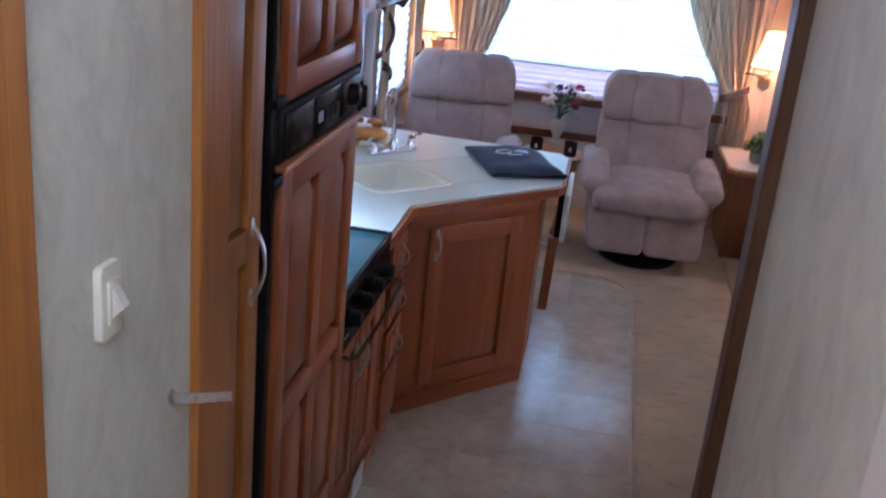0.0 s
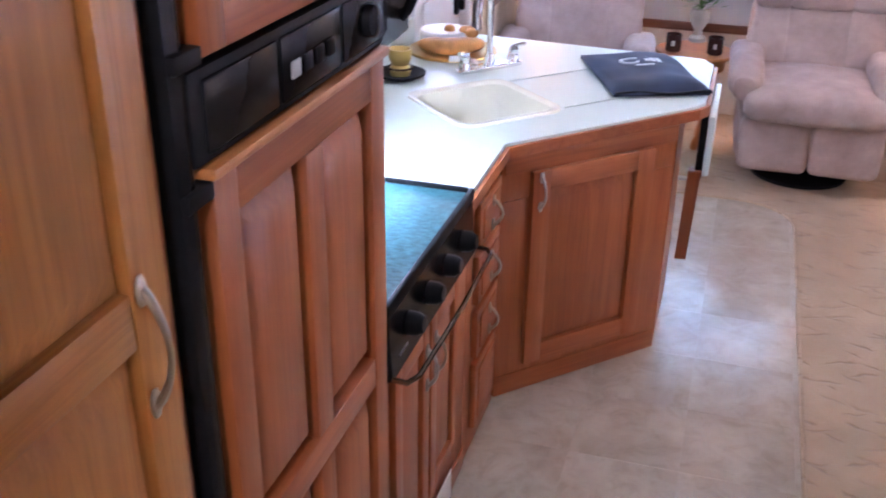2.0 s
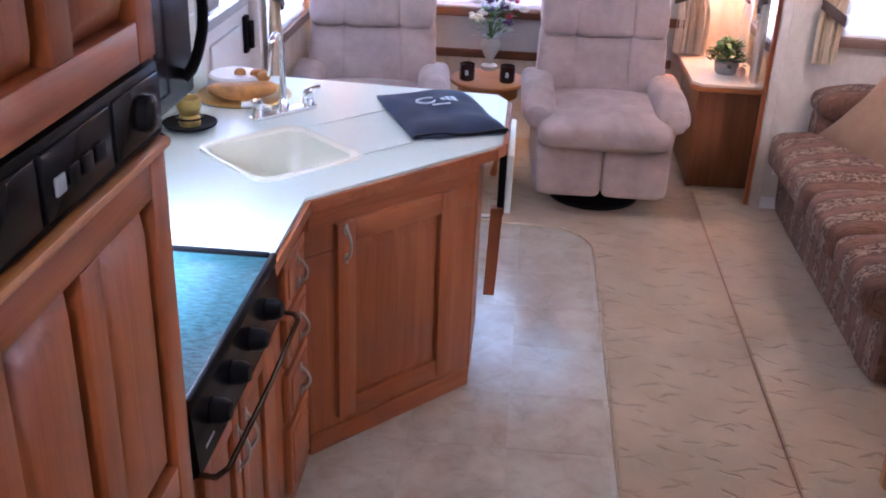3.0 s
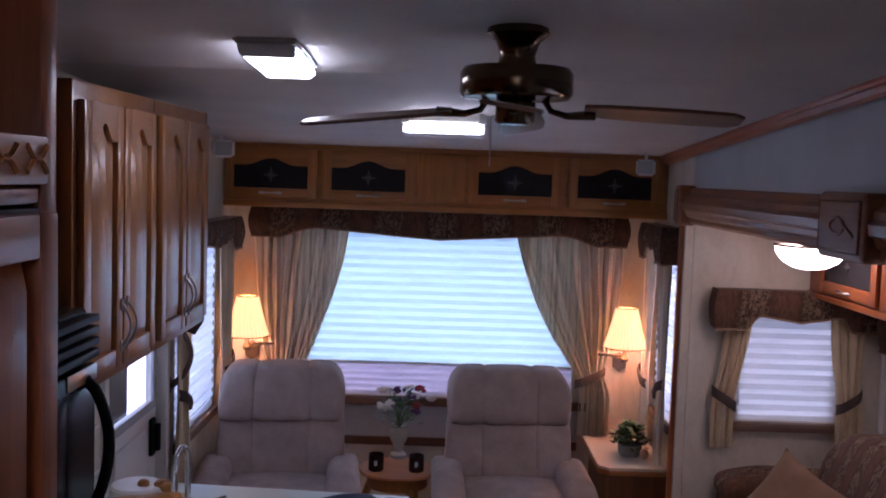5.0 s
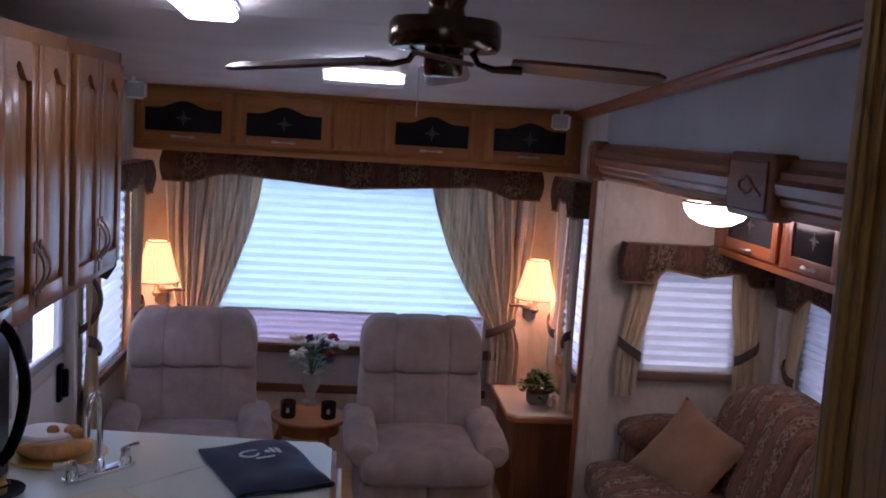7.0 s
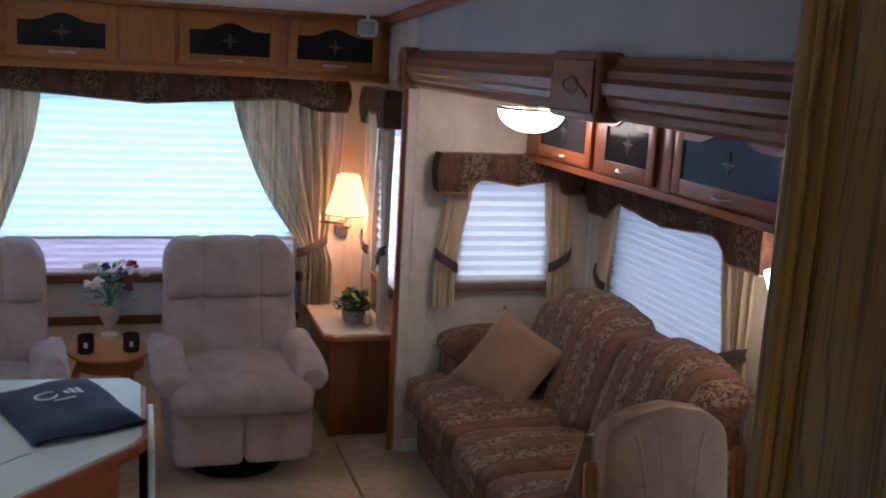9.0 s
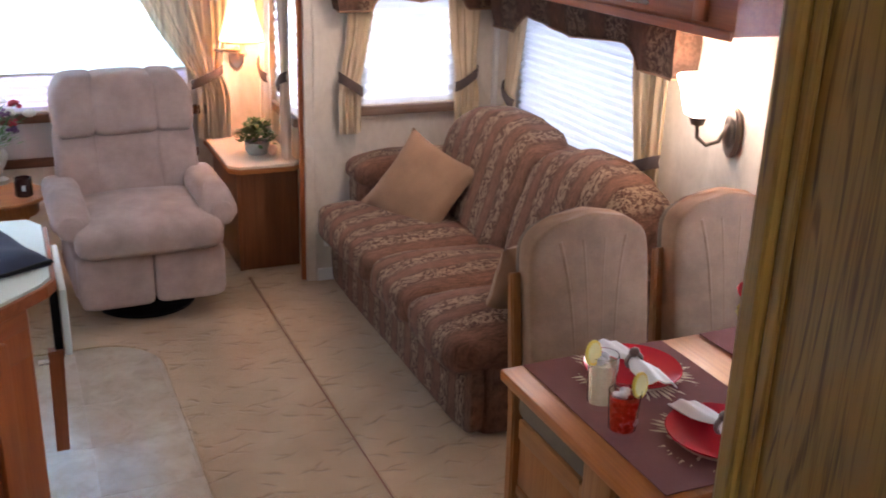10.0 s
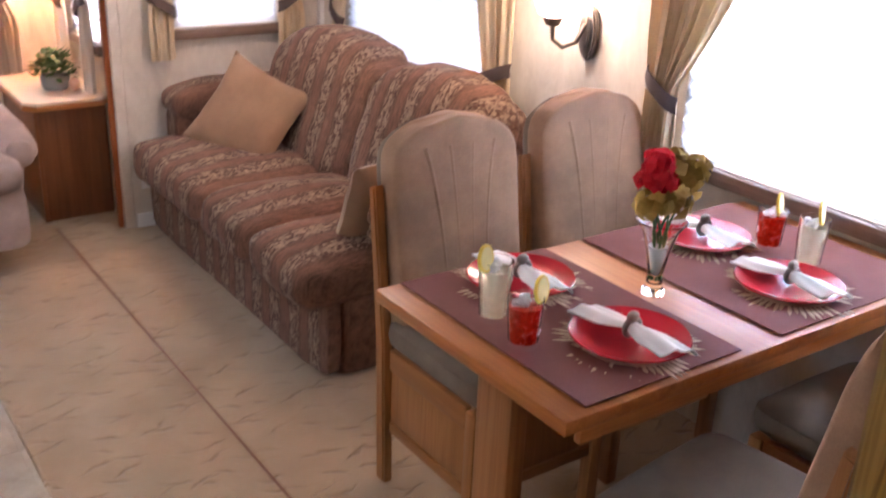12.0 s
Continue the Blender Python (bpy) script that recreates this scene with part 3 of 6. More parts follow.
def facing_left(x, y, z):
    return pose(x, y, z, 0, 0, -90)


def crown(s):
    """Rise of an arched panel head with level shoulders, 0 to 1 across its width."""
    return 0.5 - 0.5 * math.cos(2 * math.pi * min(1, max(0, (s - 0.16) / 0.68)))


def rail_panel(parent, w, h, x=0.0, z=0.0, arch=0.0, rows=(1.0,), cols=1, t=0.02, rail=0.055, name="door", handle=None, mat=None, rail_mat=None, glass=False):
    """A framed door on the front plane with raised fields; arch lifts the top of the fields. The frame stands in front of y = 0."""
    up, along = mat or oak_v, rail_mat or oak_x
    door = part(name, box(x + 0.004, x + w - 0.004, -0.0035, -0.0005, z + 0.004, z + h - 0.004, 0), up, parent)
    for a in (x, x + w - rail):
        part("stile", box(a, a + rail, -t, -0.0005, z, z + h, 0.004), up, door)
    inner = (w - 2 * rail - (cols - 1) * rail) / cols
    heights = [r / sum(rows) * (h - rail * (len(rows) + 1)) for r in rows]
    for c in range(1, cols):
        a = x + rail + c * inner + (c - 1) * rail
        zc = z + rail
        for hh in heights:
            part("stile", box(a, a + rail, -t + 0.001, -0.0005, zc, zc + hh - (arch if hh is heights[-1] else 0), 0.003), up, door)
            zc += hh + rail
    part("rail", box(x + rail, x + w - rail, -t + 0.001, -0.0005, z, z + rail, 0.003), along, door)
    levels, zz = [], z + rail
    for k, hh in enumerate(heights):
        levels.append((zz, zz + hh))
        zz += hh
        top = z + h if k == len(heights) - 1 else zz + rail
        if k == len(heights) - 1 and arch:
            low = []
            for c in range(cols):
                a, n = x + rail + c * (inner + rail), 14
                low += [(a + inner * i / n, zz - arch * (1 - crown(i / n))) for i in range(n + 1)]
            part("rail", prism([(x + rail, top)] + low + [(x + w - rail, top)], -t + 0.001, -0.0005, "y"), along, door)
        else:
            part("rail", box(x + rail, x + w - rail, -t + 0.001, -0.0005, zz, top, 0.003), along, door)
        zz = top
    for k, (a, b) in enumerate(levels):
        for c in range(cols):
            x0 = x + rail + c * (inner + rail)
            last = k == len(levels) - 1
            if glass:
                part("pane", box(x0 - 0.004, x0 + inner + 0.004, -0.011, -0.006, a - 0.004, b + 0.004, 0), smoked, door, "smoked glass pane")
                bm = B()
                cx, cz = x0 + inner / 2, (a + b - arch * 0.5) / 2
                star = []
                for s in range(8):
                    ang, far = math.pi * s / 4, 0.044 if s % 2 == 0 else 0.026
                    for r, d in ((0.008, -0.39), (far * 0.62, -0.2), (far, 0.0), (far * 0.62, 0.2)):
                        star.append((cx + r * math.sin(ang + d), cz + r * math.cos(ang + d)))
                add_prism(bm, star, -0.0125, -0.010, "y")
                part("etching", bm, etched, door, "pale etched flower")
                continue
            bm, m = B(), 0.036
            top_at = (lambda s: b - (arch * (1 - crown(s)) if last else 0))
            n = 14 if (last and arch) else 1
            outer = [(x0, a), (x0 + inner, a)] + [(x0 + inner * i / n, top_at(i / n)) for i in range(n, -1, -1)]
            cx, cz = x0 + inner / 2, (a + b) / 2
            shrink = lambda p: (cx + (p[0] - cx) * (1 - 2 * m / inner), cz + (p[1] - cz) * (1 - 2 * m / (b - a)))
            o = [bm.verts.new((p[0], -0.004, p[1])) for p in outer]
            i2 = [bm.verts.new((*[(q[0]) for q in (shrink(p),)], -t + 0.003, shrink(p)[1])) for p in outer]
            nn = len(outer)
            for i in range(nn):
                bm.faces.new((o[i], o[(i + 1) % nn], i2[(i + 1) % nn], i2[i]))
            bm.faces.new(i2)
            bmesh.ops.recalc_face_normals(bm, faces=bm.faces[:])
            part("raised_field", bm, up, door)
    if handle:
        hx, hz, upright, size = handle
        pull(door, hx, hz, -t, upright, size)
    return door


def pull(parent, x, z, y, upright=True, size=0.11):
    """A bowed pull with leaf-shaped ends."""
    n, h = 12, size / 2
    pts = arc(lambda s: ((x, y - 0.028 * math.sin(math.pi * s) ** 0.7, z - h + size * s) if upright else (x - h + size * s, y - 0.028 * math.sin(math.pi * s) ** 0.7, z)), n)
    rad = [0.0062 - 0.0028 * math.sin(math.pi * i / n) for i in range(n + 1)]
    bm = tube(pts, rad, 8)
    for s in (-1, 1):
        c = (x, y - 0.003, z + s * h * 0.93) if upright else (x + s * h * 0.93, y - 0.003, z)
        add_cushion(bm, *c, *((0.016, 0.009, 0.036) if upright else (0.036, 0.009, 0.016)), 0.9, 0.9, 10, 6)
    return part("handle", bm, steel, parent, "brushed nickel bow handle")

# ---- the large structure ----
LEFT, RIGHT, REAR, SLIDE, SLIDE_END = -1.22, 1.20, 6.68, 2.17, 5.77
FRONT = -1.0


def holed_wall(a0, a1, z0, z1, holes, t0, t1, axis):
    """A wall along x or y with openings (a, b, low, high); z1 may follow the ceiling."""
    bm = B()
    cuts = sorted({a0, a1, *[h[0] for h in holes], *[h[1] for h in holes]})
    for lo, hi in zip(cuts, cuts[1:]):
        spans, inside = [], [h for h in holes if h[0] <= lo + 1e-6 and h[1] >= hi - 1e-6]
        if inside:
            spans = [(z0, inside[0][2]), (inside[0][3], z1)]
        else:
            spans = [(z0, z1)]
        for s, e in spans:
            if e - s > 1e-4:
                if axis == "x":
                    add_box(bm, lo, hi, t0, t1, s, e)
                else:
                    add_box(bm, t0, t1, lo, hi, s, e)
    bmesh.ops.remove_doubles(bm, verts=bm.verts[:], dist=1e-5)
    return bm


TOP = 2.75
structure("wall_rear", holed_wall(LEFT - 0.06, RIGHT + 0.06, -0.1, TOP, [(-0.86, 0.76, 0.77, 1.76)], REAR, REAR + 0.06, "x"), wallpaper, "mottled beige wallpapered rear wall around a wide window")
structure("wall_left", holed_wall(FRONT, REAR, -0.1, TOP, [(5.42, 6.2, 0.80, 1.72), (4.46, 5.24, 0.02, 1.86)], LEFT - 0.06, LEFT, "y"), wallpaper, "mottled beige wallpapered side wall with entry door and window")
structure("wall_right_rear", holed_wall(5.83, REAR, -0.1, TOP, [(6.06, 6.5, 0.80, 1.72)], RIGHT, RIGHT + 0.06, "y"), wallpaper, "mottled beige wallpapered corner wall beside the slide-out")
structure("wall_over_slide", box(RIGHT, RIGHT + 0.06, 1.2, 5.83, 1.98, TOP, 0), gray_panel, "pale gray panel wall above the slide-out")
structure("wall_slide_end", holed_wall(RIGHT + 0.0, SLIDE + 0.06, -0.02, 1.95, [(1.44, 1.94, 0.905, 1.47)], SLIDE_END, SLIDE_END + 0.06, "x"), wallpaper, "mottled beige wallpapered slide-out end wall with a small window")
structure("wall_slide_side", holed_wall(1.7, SLIDE_END, -0.02, 1.95, [(4.36, 5.52, 0.77, 1.47), (2.15, 3.48, 0.855, 1.62)], SLIDE, SLIDE + 0.06, "y"), wallpaper, "mottled beige wallpapered slide-out wall with two windows")
structure("wall_slide_front", box(RIGHT, SLIDE + 0.06, 1.64, 1.70, -0.02, 1.95, 0), wallpaper, "mottled beige wallpapered slide-out near end wall")
structure("ceiling_slide", box(RIGHT + 0.06, SLIDE + 0.06, 1.64, SLIDE_END + 0.06, 1.95, 1.99, 0), ceiling_mat, "white slide-out ceiling panel")
structure("wall_front", box(LEFT - 0.06, RIGHT + 0.06, FRONT - 0.06, FRONT, -0.1, TOP, 0), wallpaper, "mottled beige wallpapered front wall")
structure("wall_right_front", box(RIGHT, RIGHT + 0.06, FRONT, 1.64, -0.1, TOP, 0), wallpaper, "mottled beige wallpapered side wall behind the hall")

bm = B()
for y0, y1 in ((FRONT, 2.6), (2.6, 3.92), (3.92, REAR)):
    v = [bm.verts.new(p) for p in ((LEFT - 0.06, y0, ceil_z(y0)), (RIGHT + 0.06, y0, ceil_z(y0)), (RIGHT + 0.06, y1 - 0.004, ceil_z(y1 - 0.004)), (LEFT - 0.06, y1 - 0.004, ceil_z(y1 - 0.004)))]
    u = [bm.verts.new(p.co + Vector((0, 0, 0.04))) for p in v]
    bm.faces.new(v[::-1]), bm.faces.new(u)
    for i in range(4):
        bm.faces.new((v[i], v[(i + 1) % 4], u[(i + 1) % 4], u[i]))
structure("ceiling", bm, ceiling_mat, "off-white textured ceiling panels with thin seams, sloping to the rear")
structure("roof", box(LEFT - 0.06, RIGHT + 0.06, FRONT - 0.06, REAR + 0.06, TOP, TOP + 0.05, 0), gray_panel, "plain roof panel")

# floor, carpet, vinyl
structure("floor", box(LEFT - 0.06, RIGHT + 0.06, FRONT, REAR + 0.06, -0.1, -0.012, 0), carpet_mat, "plywood floor base")
structure("floor_slide", box(RIGHT + 0.061, SLIDE + 0.06, 1.64, 6.06, -0.1, -0.0045, 0), carpet_mat, "plywood floor base of the slide-out")
structure("carpet_main", box(LEFT, RIGHT, 1.3, REAR, -0.012, 0.0, 0), carpet_mat, "tan carved-pile carpet")
structure("carpet_slide", box(0.895, SLIDE, 1.7, 5.95, -0.004, 0.014, 0.006), carpet_mat, "tan carved-pile carpet of the slide-out floor")
structure("carpet_seam", box(0.8895, 0.8945, 1.7, 5.95, -0.004, 0.008, 0.002), dark_y, "dark seal strip along the slide-out floor edge")
r, vx, vy = 0.26, 0.338, 5.36
edge = [(vx - r + r * math.cos(a), vy - r + r * math.sin(a)) for a in [math.pi / 2 * i / 12 for i in range(13)]]
structure("vinyl_floor", prism([(LEFT, 1.3), (vx, 1.3)] + edge + [(LEFT, vy)], 0.001, 0.004, "z"), grout_mat, "stone-look vinyl floor with rounded corner")
rim = [(vx + 0.006, 1.3)] + [(vx - r + (r + 0.006) * math.cos(a), vy - r + (r + 0.006) * math.sin(a)) for a in [math.pi / 2 * i / 12 for i in range(13)]] + [(LEFT, vy + 0.006)]
structure("carpet_edge", tube([(a, b, 0.004) for a, b in rim], 0.007, 6), carpet_mat, "rolled carpet edge along the vinyl")

# hall and steps at the front
HALL = 0.46
structure("hall_floor", box(LEFT, RIGHT, FRONT, 1.1, -0.1, HALL, 0.004), carpet_mat, "raised carpeted hall floor")
structure("step_upper", box(-0.44, 0.36, 1.1, 1.36, -0.01, HALL - 0.16, 0.012), carpet_mat, "carpeted step")
structure("step_lower", box(-0.44, 0.36, 1.36, 1.62, -0.01, HALL - 0.32, 0.012), carpet_mat, "carpeted step")
structure("wall_hall_left", box(-0.50, -0.445, FRONT, 1.125, HALL, TOP, 0), hall_paper, "mottled wallpapered hall wall, cooler hall light put into its tone")
structure("wall_hall_right", box(0.243, 0.33, FRONT, 1.215, HALL, TOP, 0), hall_paper, "mottled wallpapered hall wall, cooler hall light put into its tone")
bm = box(-0.50, -0.432, 1.125, 1.172, 0.02, 2.5, 0.006)
structure("door_casing_left", bm, amber_v, "honey oak door casing")
structure("door_casing_filler", box(-0.56, -0.438, 1.174, 1.235, 0.02, 2.5, 0.004), amber_v, "stained oak filler strip beside the pantry")
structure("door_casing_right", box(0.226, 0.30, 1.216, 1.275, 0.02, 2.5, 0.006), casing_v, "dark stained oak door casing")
structure("wall_oak", box(0.352, 0.43, 1.277, 1.732, 0.0, TOP, 0.0), oak_wall, "oak veneer partition panel")
structure("trim_oak_corner", box(0.340, 0.436, 1.7325, 1.754, 0.0, TOP, 0.005), oak_wall, "oak corner trim of the partition")
structure("trim_oak_strip", box(0.346, 0.3515, 1.718, 1.7315, 0.0, TOP, 0.003), oak_wall, "oak edge strip on the partition")
structure("wall_oak_return", box(0.302, 0.3515, 1.222, 1.274, 0.0, TOP, 0.0), oak_wall, "oak veneer return beside the door casing")
structure("wall_dinette_front", box(0.437, RIGHT, 1.60, 1.65, 0.0, TOP, 0), wallpaper, "mottled beige wallpapered partition behind the dinette")
structure("door_hall", box(-0.4445, -0.425, 0.0, 0.765, HALL + 0.01, 2.42, 0.006), amber_v, "oak door casing and door in the hall")
structure("trim_hall_right", box(0.232, 0.2425, 0.53, 0.655, HALL, 2.4, 0.004), white_paint, "white door trim in the hall")

# header beam over the slide-out and ceiling trim
bm = B()
profile = [(0.0, 0.0), (-0.02, 0.0), (-0.035, 0.012), (-0.035, 0.03), (-0.05, 0.04), (-0.055, 0.06), (-0.07, 0.07), (-0.075, 0.10), (-0.06, 0.115), (-0.06, 0.135), (-0.035, 0.15), (-0.03, 0.17), (0.0, 0.175)]
add_prism(bm, [(a + RIGHT - 0.001, b + 1.862) for a, b in profile], 1.55, 5.86, "y")
structure("trim_header", bm, dark_y, "fluted dark oak header along the slide-out opening")
for y, w in ((5.76, 0.10), (3.66, 0.33)):
    bm = add_box(B(), RIGHT - 0.086, RIGHT - 0.002, y, y + w, 1.852, 2.048, 0.016, 3)
    add_box(bm, RIGHT - 0.092, RIGHT - 0.084, y + 0.02, y + w - 0.02, 1.875, 2.025, 0.008)
    if w > 0.15:
        add_tube(bm, arc(lambda s: (RIGHT - 0.093, y + w / 2 + 0.05 * math.cos(6.28 * s), 1.95 + 0.022 * math.sin(6.28 * s)), 20), 0.006, 6)
        add_tube(bm, [(RIGHT - 0.093, y + 0.05, 1.925), (RIGHT - 0.096, y + 0.105, 1.95), (RIGHT - 0.093, y + 0.16, 1.975)], 0.005, 6)
    structure("trim_block", bm, dark_y, "carved oak block on the slide-out header")
bm = B()
pts = [(RIGHT - 0.02, y, ceil_z(y) - 0.022) for y in (1.2, 3.0, 5.0, 6.36)]
add_tube(bm, pts, 0.026, 8)
add_tube(bm, [(x - 0.025, y, z + 0.012) for x, y, z in pts], 0.014, 8)
structure("trim_ceiling", bm, oak_y, "stained oak crown strip along the ceiling", True)
bm = add_box(B(), 1.135, 1.20, 5.80, 5.829, 0.0, 1.86, 0.004)
structure("trim_slide_post", bm, oak_v, "stained oak post at the slide-out opening")
structure("trim_slide_flange", box(1.155, 1.199, 5.772, 5.799, 0.0, 1.86, 0.003), wallpaper, "pale flange beside the oak post")
structure("trim_corner_slide", box(SLIDE - 0.03, SLIDE - 0.001, SLIDE_END - 0.03, SLIDE_END - 0.001, 0.02, 1.9, 0.008), white_paint, "white corner bead in the slide-out")
structure("baseboard_slide_end", box(1.205, SLIDE, SLIDE_END - 0.013, SLIDE_END - 0.001, 0.014, 0.08, 0.004), white_paint, "pale baseboard of the slide-out end wall")
# rear wall rails and sill
structure("window_sill_rear", box(-0.98, 0.86, REAR - 0.045, REAR - 0.001, 0.715, 0.765, 0.008), dark_x, "dark stained wood sill under the rear window")
structure("trim_rear_rail", box(LEFT + 0.002, 0.80, REAR - 0.02, REAR - 0.001, 0.475, 0.525, 0.006), dark_x, "dark stained chair rail under the rear window")
structure("trim_rear_panel", box(-0.98, 0.80, REAR - 0.01, REAR - 0.0005, 0.526, 0.714, 0.003), gray_panel, "gray-green panel under the rear window")


# windows with frames, glass and pleated shades
def pleated(w, h, pitch, depth, z0=0.0):
    """Zigzag shade in the plane y = 0, x from 0 to w."""
    n = max(2, round(h / pitch))
    rows = []
    for i in range(2 * n + 1):
        z = z0 + h * i / (2 * n)
        y = depth if i % 2 else 0.0
        rows.append([(w * j / 8, y + 0.002 * math.sin(j * 1.7 + i), z) for j in range(9)])
    return sheet(rows, 0.0015)


def window(name, m, w, h, label, low=0.0, pitch=0.045, sill=True, cloth=None):
    """Window seen from inside: x to the right, wall face at y = 0, opening goes to +y."""
    win = thing(name, m, label, "window", "", "structure")
    bm = add_box(B(), 0.0, 0.022, 0.015, 0.055, 0, h, 0.004)
    add_box(bm, w - 0.022, w, 0.015, 0.055, 0, h, 0.004)
    add_box(bm, 0.0225, w - 0.0225, 0.015, 0.055, 0, 0.022, 0.004)
    add_box(bm, 0.0225, w - 0.0225, 0.015, 0.055, h - 0.022, h, 0.004)
    part("window_frame", bm, white_paint, win)
    g = part("pane", box(0.02, w - 0.02, 0.047, 0.051, 0.02, h - 0.02, 0), clear_glass, win)
    g.visible_shadow = False
    part("shade", pleated(w - 0.01, h - low - 0.006, pitch, 0.013, low + 0.003), cloth or pleat_day, win, "white pleated shade")
    win.children[-1].location = (0.005, 0.002, 0)
    if low > 0:
        part("lower_shade", pleated(w - 0.01, low - 0.004, pitch * 0.7, 0.012, 0.002), pleat_low, win, "denser mauve-gray pleated shade")
        win.children[-1].location = (0.005, 0.004, 0)
        part("shade_rail", box(0.005, w - 0.005, -0.004, 0.016, low - 0.007, low + 0.007, 0.003), white_paint, win)
    if sill:
        part("window_sill", box(-0.03, w + 0.03, -0.03, -0.001, -0.05, -0.002, 0.008), taupe_x, win, "taupe wood sill")
    return win


window("window_rear", pose(-0.86, REAR, 0.77), 1.62, 0.99, "wide rear window with white pleated shade drawn down", low=0.19, pitch=0.05, sill=False, cloth=pleat_rear)
window("window_slide_end", pose(1.44, SLIDE_END, 0.905), 0.50, 0.565, "small slide-out window with white pleated shade", pitch=0.05)
window("window_sofa", facing_left(SLIDE, 5.52, 0.77), 1.16, 0.70, "window behind the sofa with white pleated shade", pitch=0.035)
window("window_dinette", facing_left(SLIDE, 3.48, 0.855), 1.33, 0.765, "wide dinette window with white pleated shade", pitch=0.05)
window("window_left", facing_right(LEFT, 5.42, 0.80), 0.78, 0.92, "side window beside the recliner with white pleated shade", pitch=0.05)
window("window_right", facing_left(RIGHT, 6.5, 0.80), 0.44, 0.92, "narrow corner window with white pleated shade", pitch=0.05)
window_light("daylight_right_corner", (1.42, 6.28, 1.25), (0, 6.28, 1.25), 0.4, 0.8, 10)

# entry door
door = thing("door_1", facing_right(LEFT - 0.03, 4.46, 0.02), "white entry door with a square window and inset panel", "door", "", "structure")
part("door_leaf", holed_wall(0.0, 0.78, 0.0, 1.84, [(0.09, 0.70, 1.03, 1.43)], 0.0, 0.03, "x"), white_paint, door)
part("door_frame", add_box(add_box(B(), -0.03, 0.016, -0.05, -0.001, 0, 1.87, 0.004), 0.762, 0.81, -0.05, -0.001, 0, 1.87, 0.004), white_paint, door)
part("door_panel", box(0.20, 0.60, -0.016, 0.001, 0.42, 0.94, 0.012), white_paint, door)
part("pane", box(0.09, 0.70, 0.012, 0.018, 1.03, 1.43, 0), clear_glass, door).visible_shadow = False
bm = add_box(B(), 0.06, 0.10, -0.014, 0.0, 1.00, 1.46, 0.004)
add_box(bm, 0.69, 0.73, -0.014, 0.0, 1.00, 1.46, 0.004)
add_box(bm, 0.1005, 0.6895, -0.014, 0.0, 1.00, 1.04, 0.004)
add_box(bm, 0.1005, 0.6895, -0.014, 0.0, 1.42, 1.46, 0.004)
part("window_trim", bm, gray_panel, door)
part("latch", add_box(add_box(B(), 0.66, 0.715, -0.02, -0.001, 0.80, 0.96, 0.006), 0.675, 0.70, -0.045, -0.018, 0.82, 0.94, 0.006), black_matt, door, "black door latch")
structure("backdrop", box(-3.4, -3.38, 2.0, 9.0, -0.3, 4.0, 0), daylight_card, "bright hazy daylight outside")

grab = thing("grab_handle", pose(LEFT + 0.001, 5.30, 1.09), "dark brown bowed grab handle beside the entry door", "handle")
part("bar", tube(arc(lambda s: (0.012 + 0.085 * math.sin(math.pi * s) ** 0.7, 0.02 * math.sin(math.pi * s), 0.28 * s), 16), [0.016 - 0.004 * math.sin(math.pi * i / 16) for i in range(17)], 10), dark_v, grab)
for z in (0.0, 0.28):
    part("mount", cushion(0.008, 0, z, 0.016, 0.045, 0.07, 0.5, 0.6, 16, 10), dark_v, grab)

# light switches and socket
for nm, m, lab in (("light_switch", facing_right(-0.4445, 0.885, 1.472), "cream rocker switch plate on the hall wall"),):
    sw = thing(nm, m, lab, "switch")
    part("plate", cushion(0.025, -0.003, 0.042, 0.044, 0.012, 0.082, 0.2, 0.2, 24, 10), cream_plastic, sw)
    part("surround", box(0.014, 0.037, -0.012, -0.007, 0.018, 0.066, 0.002), cream_plastic, sw)
    part("rocker", prism([(0.0, 0.0), (-0.013, 0.014), (-0.003, 0.032), (0.0, 0.032)], 0.018, 0.036, "x", 0.002), cream_plastic, sw).location = (-0.001, -0.011, 0.024)
sock = thing("wall_socket", pose(1.235, SLIDE_END - 0.014, 0.2), "white wall socket beside the sofa", "socket")
part("plate", box(0, 0.075, -0.008, 0, 0, 0.115, 0.004), white_paint, sock)
part("outlet", add_box(box(0.022, 0.053, -0.012, -0.008, 0.015, 0.05, 0.003), 0.022, 0.053, -0.012, -0.008, 0.065, 0.1, 0.003), cream_plastic, sock)
# strap that holds the hall door
strap = thing("door_strap", pose(-0.444, 1.065, 1.325), "clear plastic door holdback strap screwed to the hall wall", "strap")
part("screw", turned([(0, 0), (0.008, 0.0), (0.008, 0.003), (0.004, 0.006), (0, 0.006)], 12), steel, strap).rotation_euler = (0, radians(90), 0)
part("band", sheet([[(0.006 + 0.045 * s ** 0.8, 0.075 * s - 0.004, -0.008 + 0.014 * k - 0.026 * s) for s in [i / 10 for i in range(11)]] for k in (0, 0.5, 1)], 0.002), clear_strap, strap)

# ---- kitchen ----
FACE = -0.55
# pantry
pantry = thing("pantry_cabinet", facing_right(FACE, 1.236, 0.14), "tall stained oak pantry cabinet with raised-panel door", "cabinet")
part("body", box(0.0, 0.412, 0.001, 0.66, 0.0, 2.32, 0.003), amber_v, pantry)
rail_panel(pantry, 0.335, 1.88, 0.05, 0.06, rows=(1.13, 0.69), rail=0.062, handle=(0.334, 1.17, True, 0.14), mat=amber_v, rail_mat=amber_x)
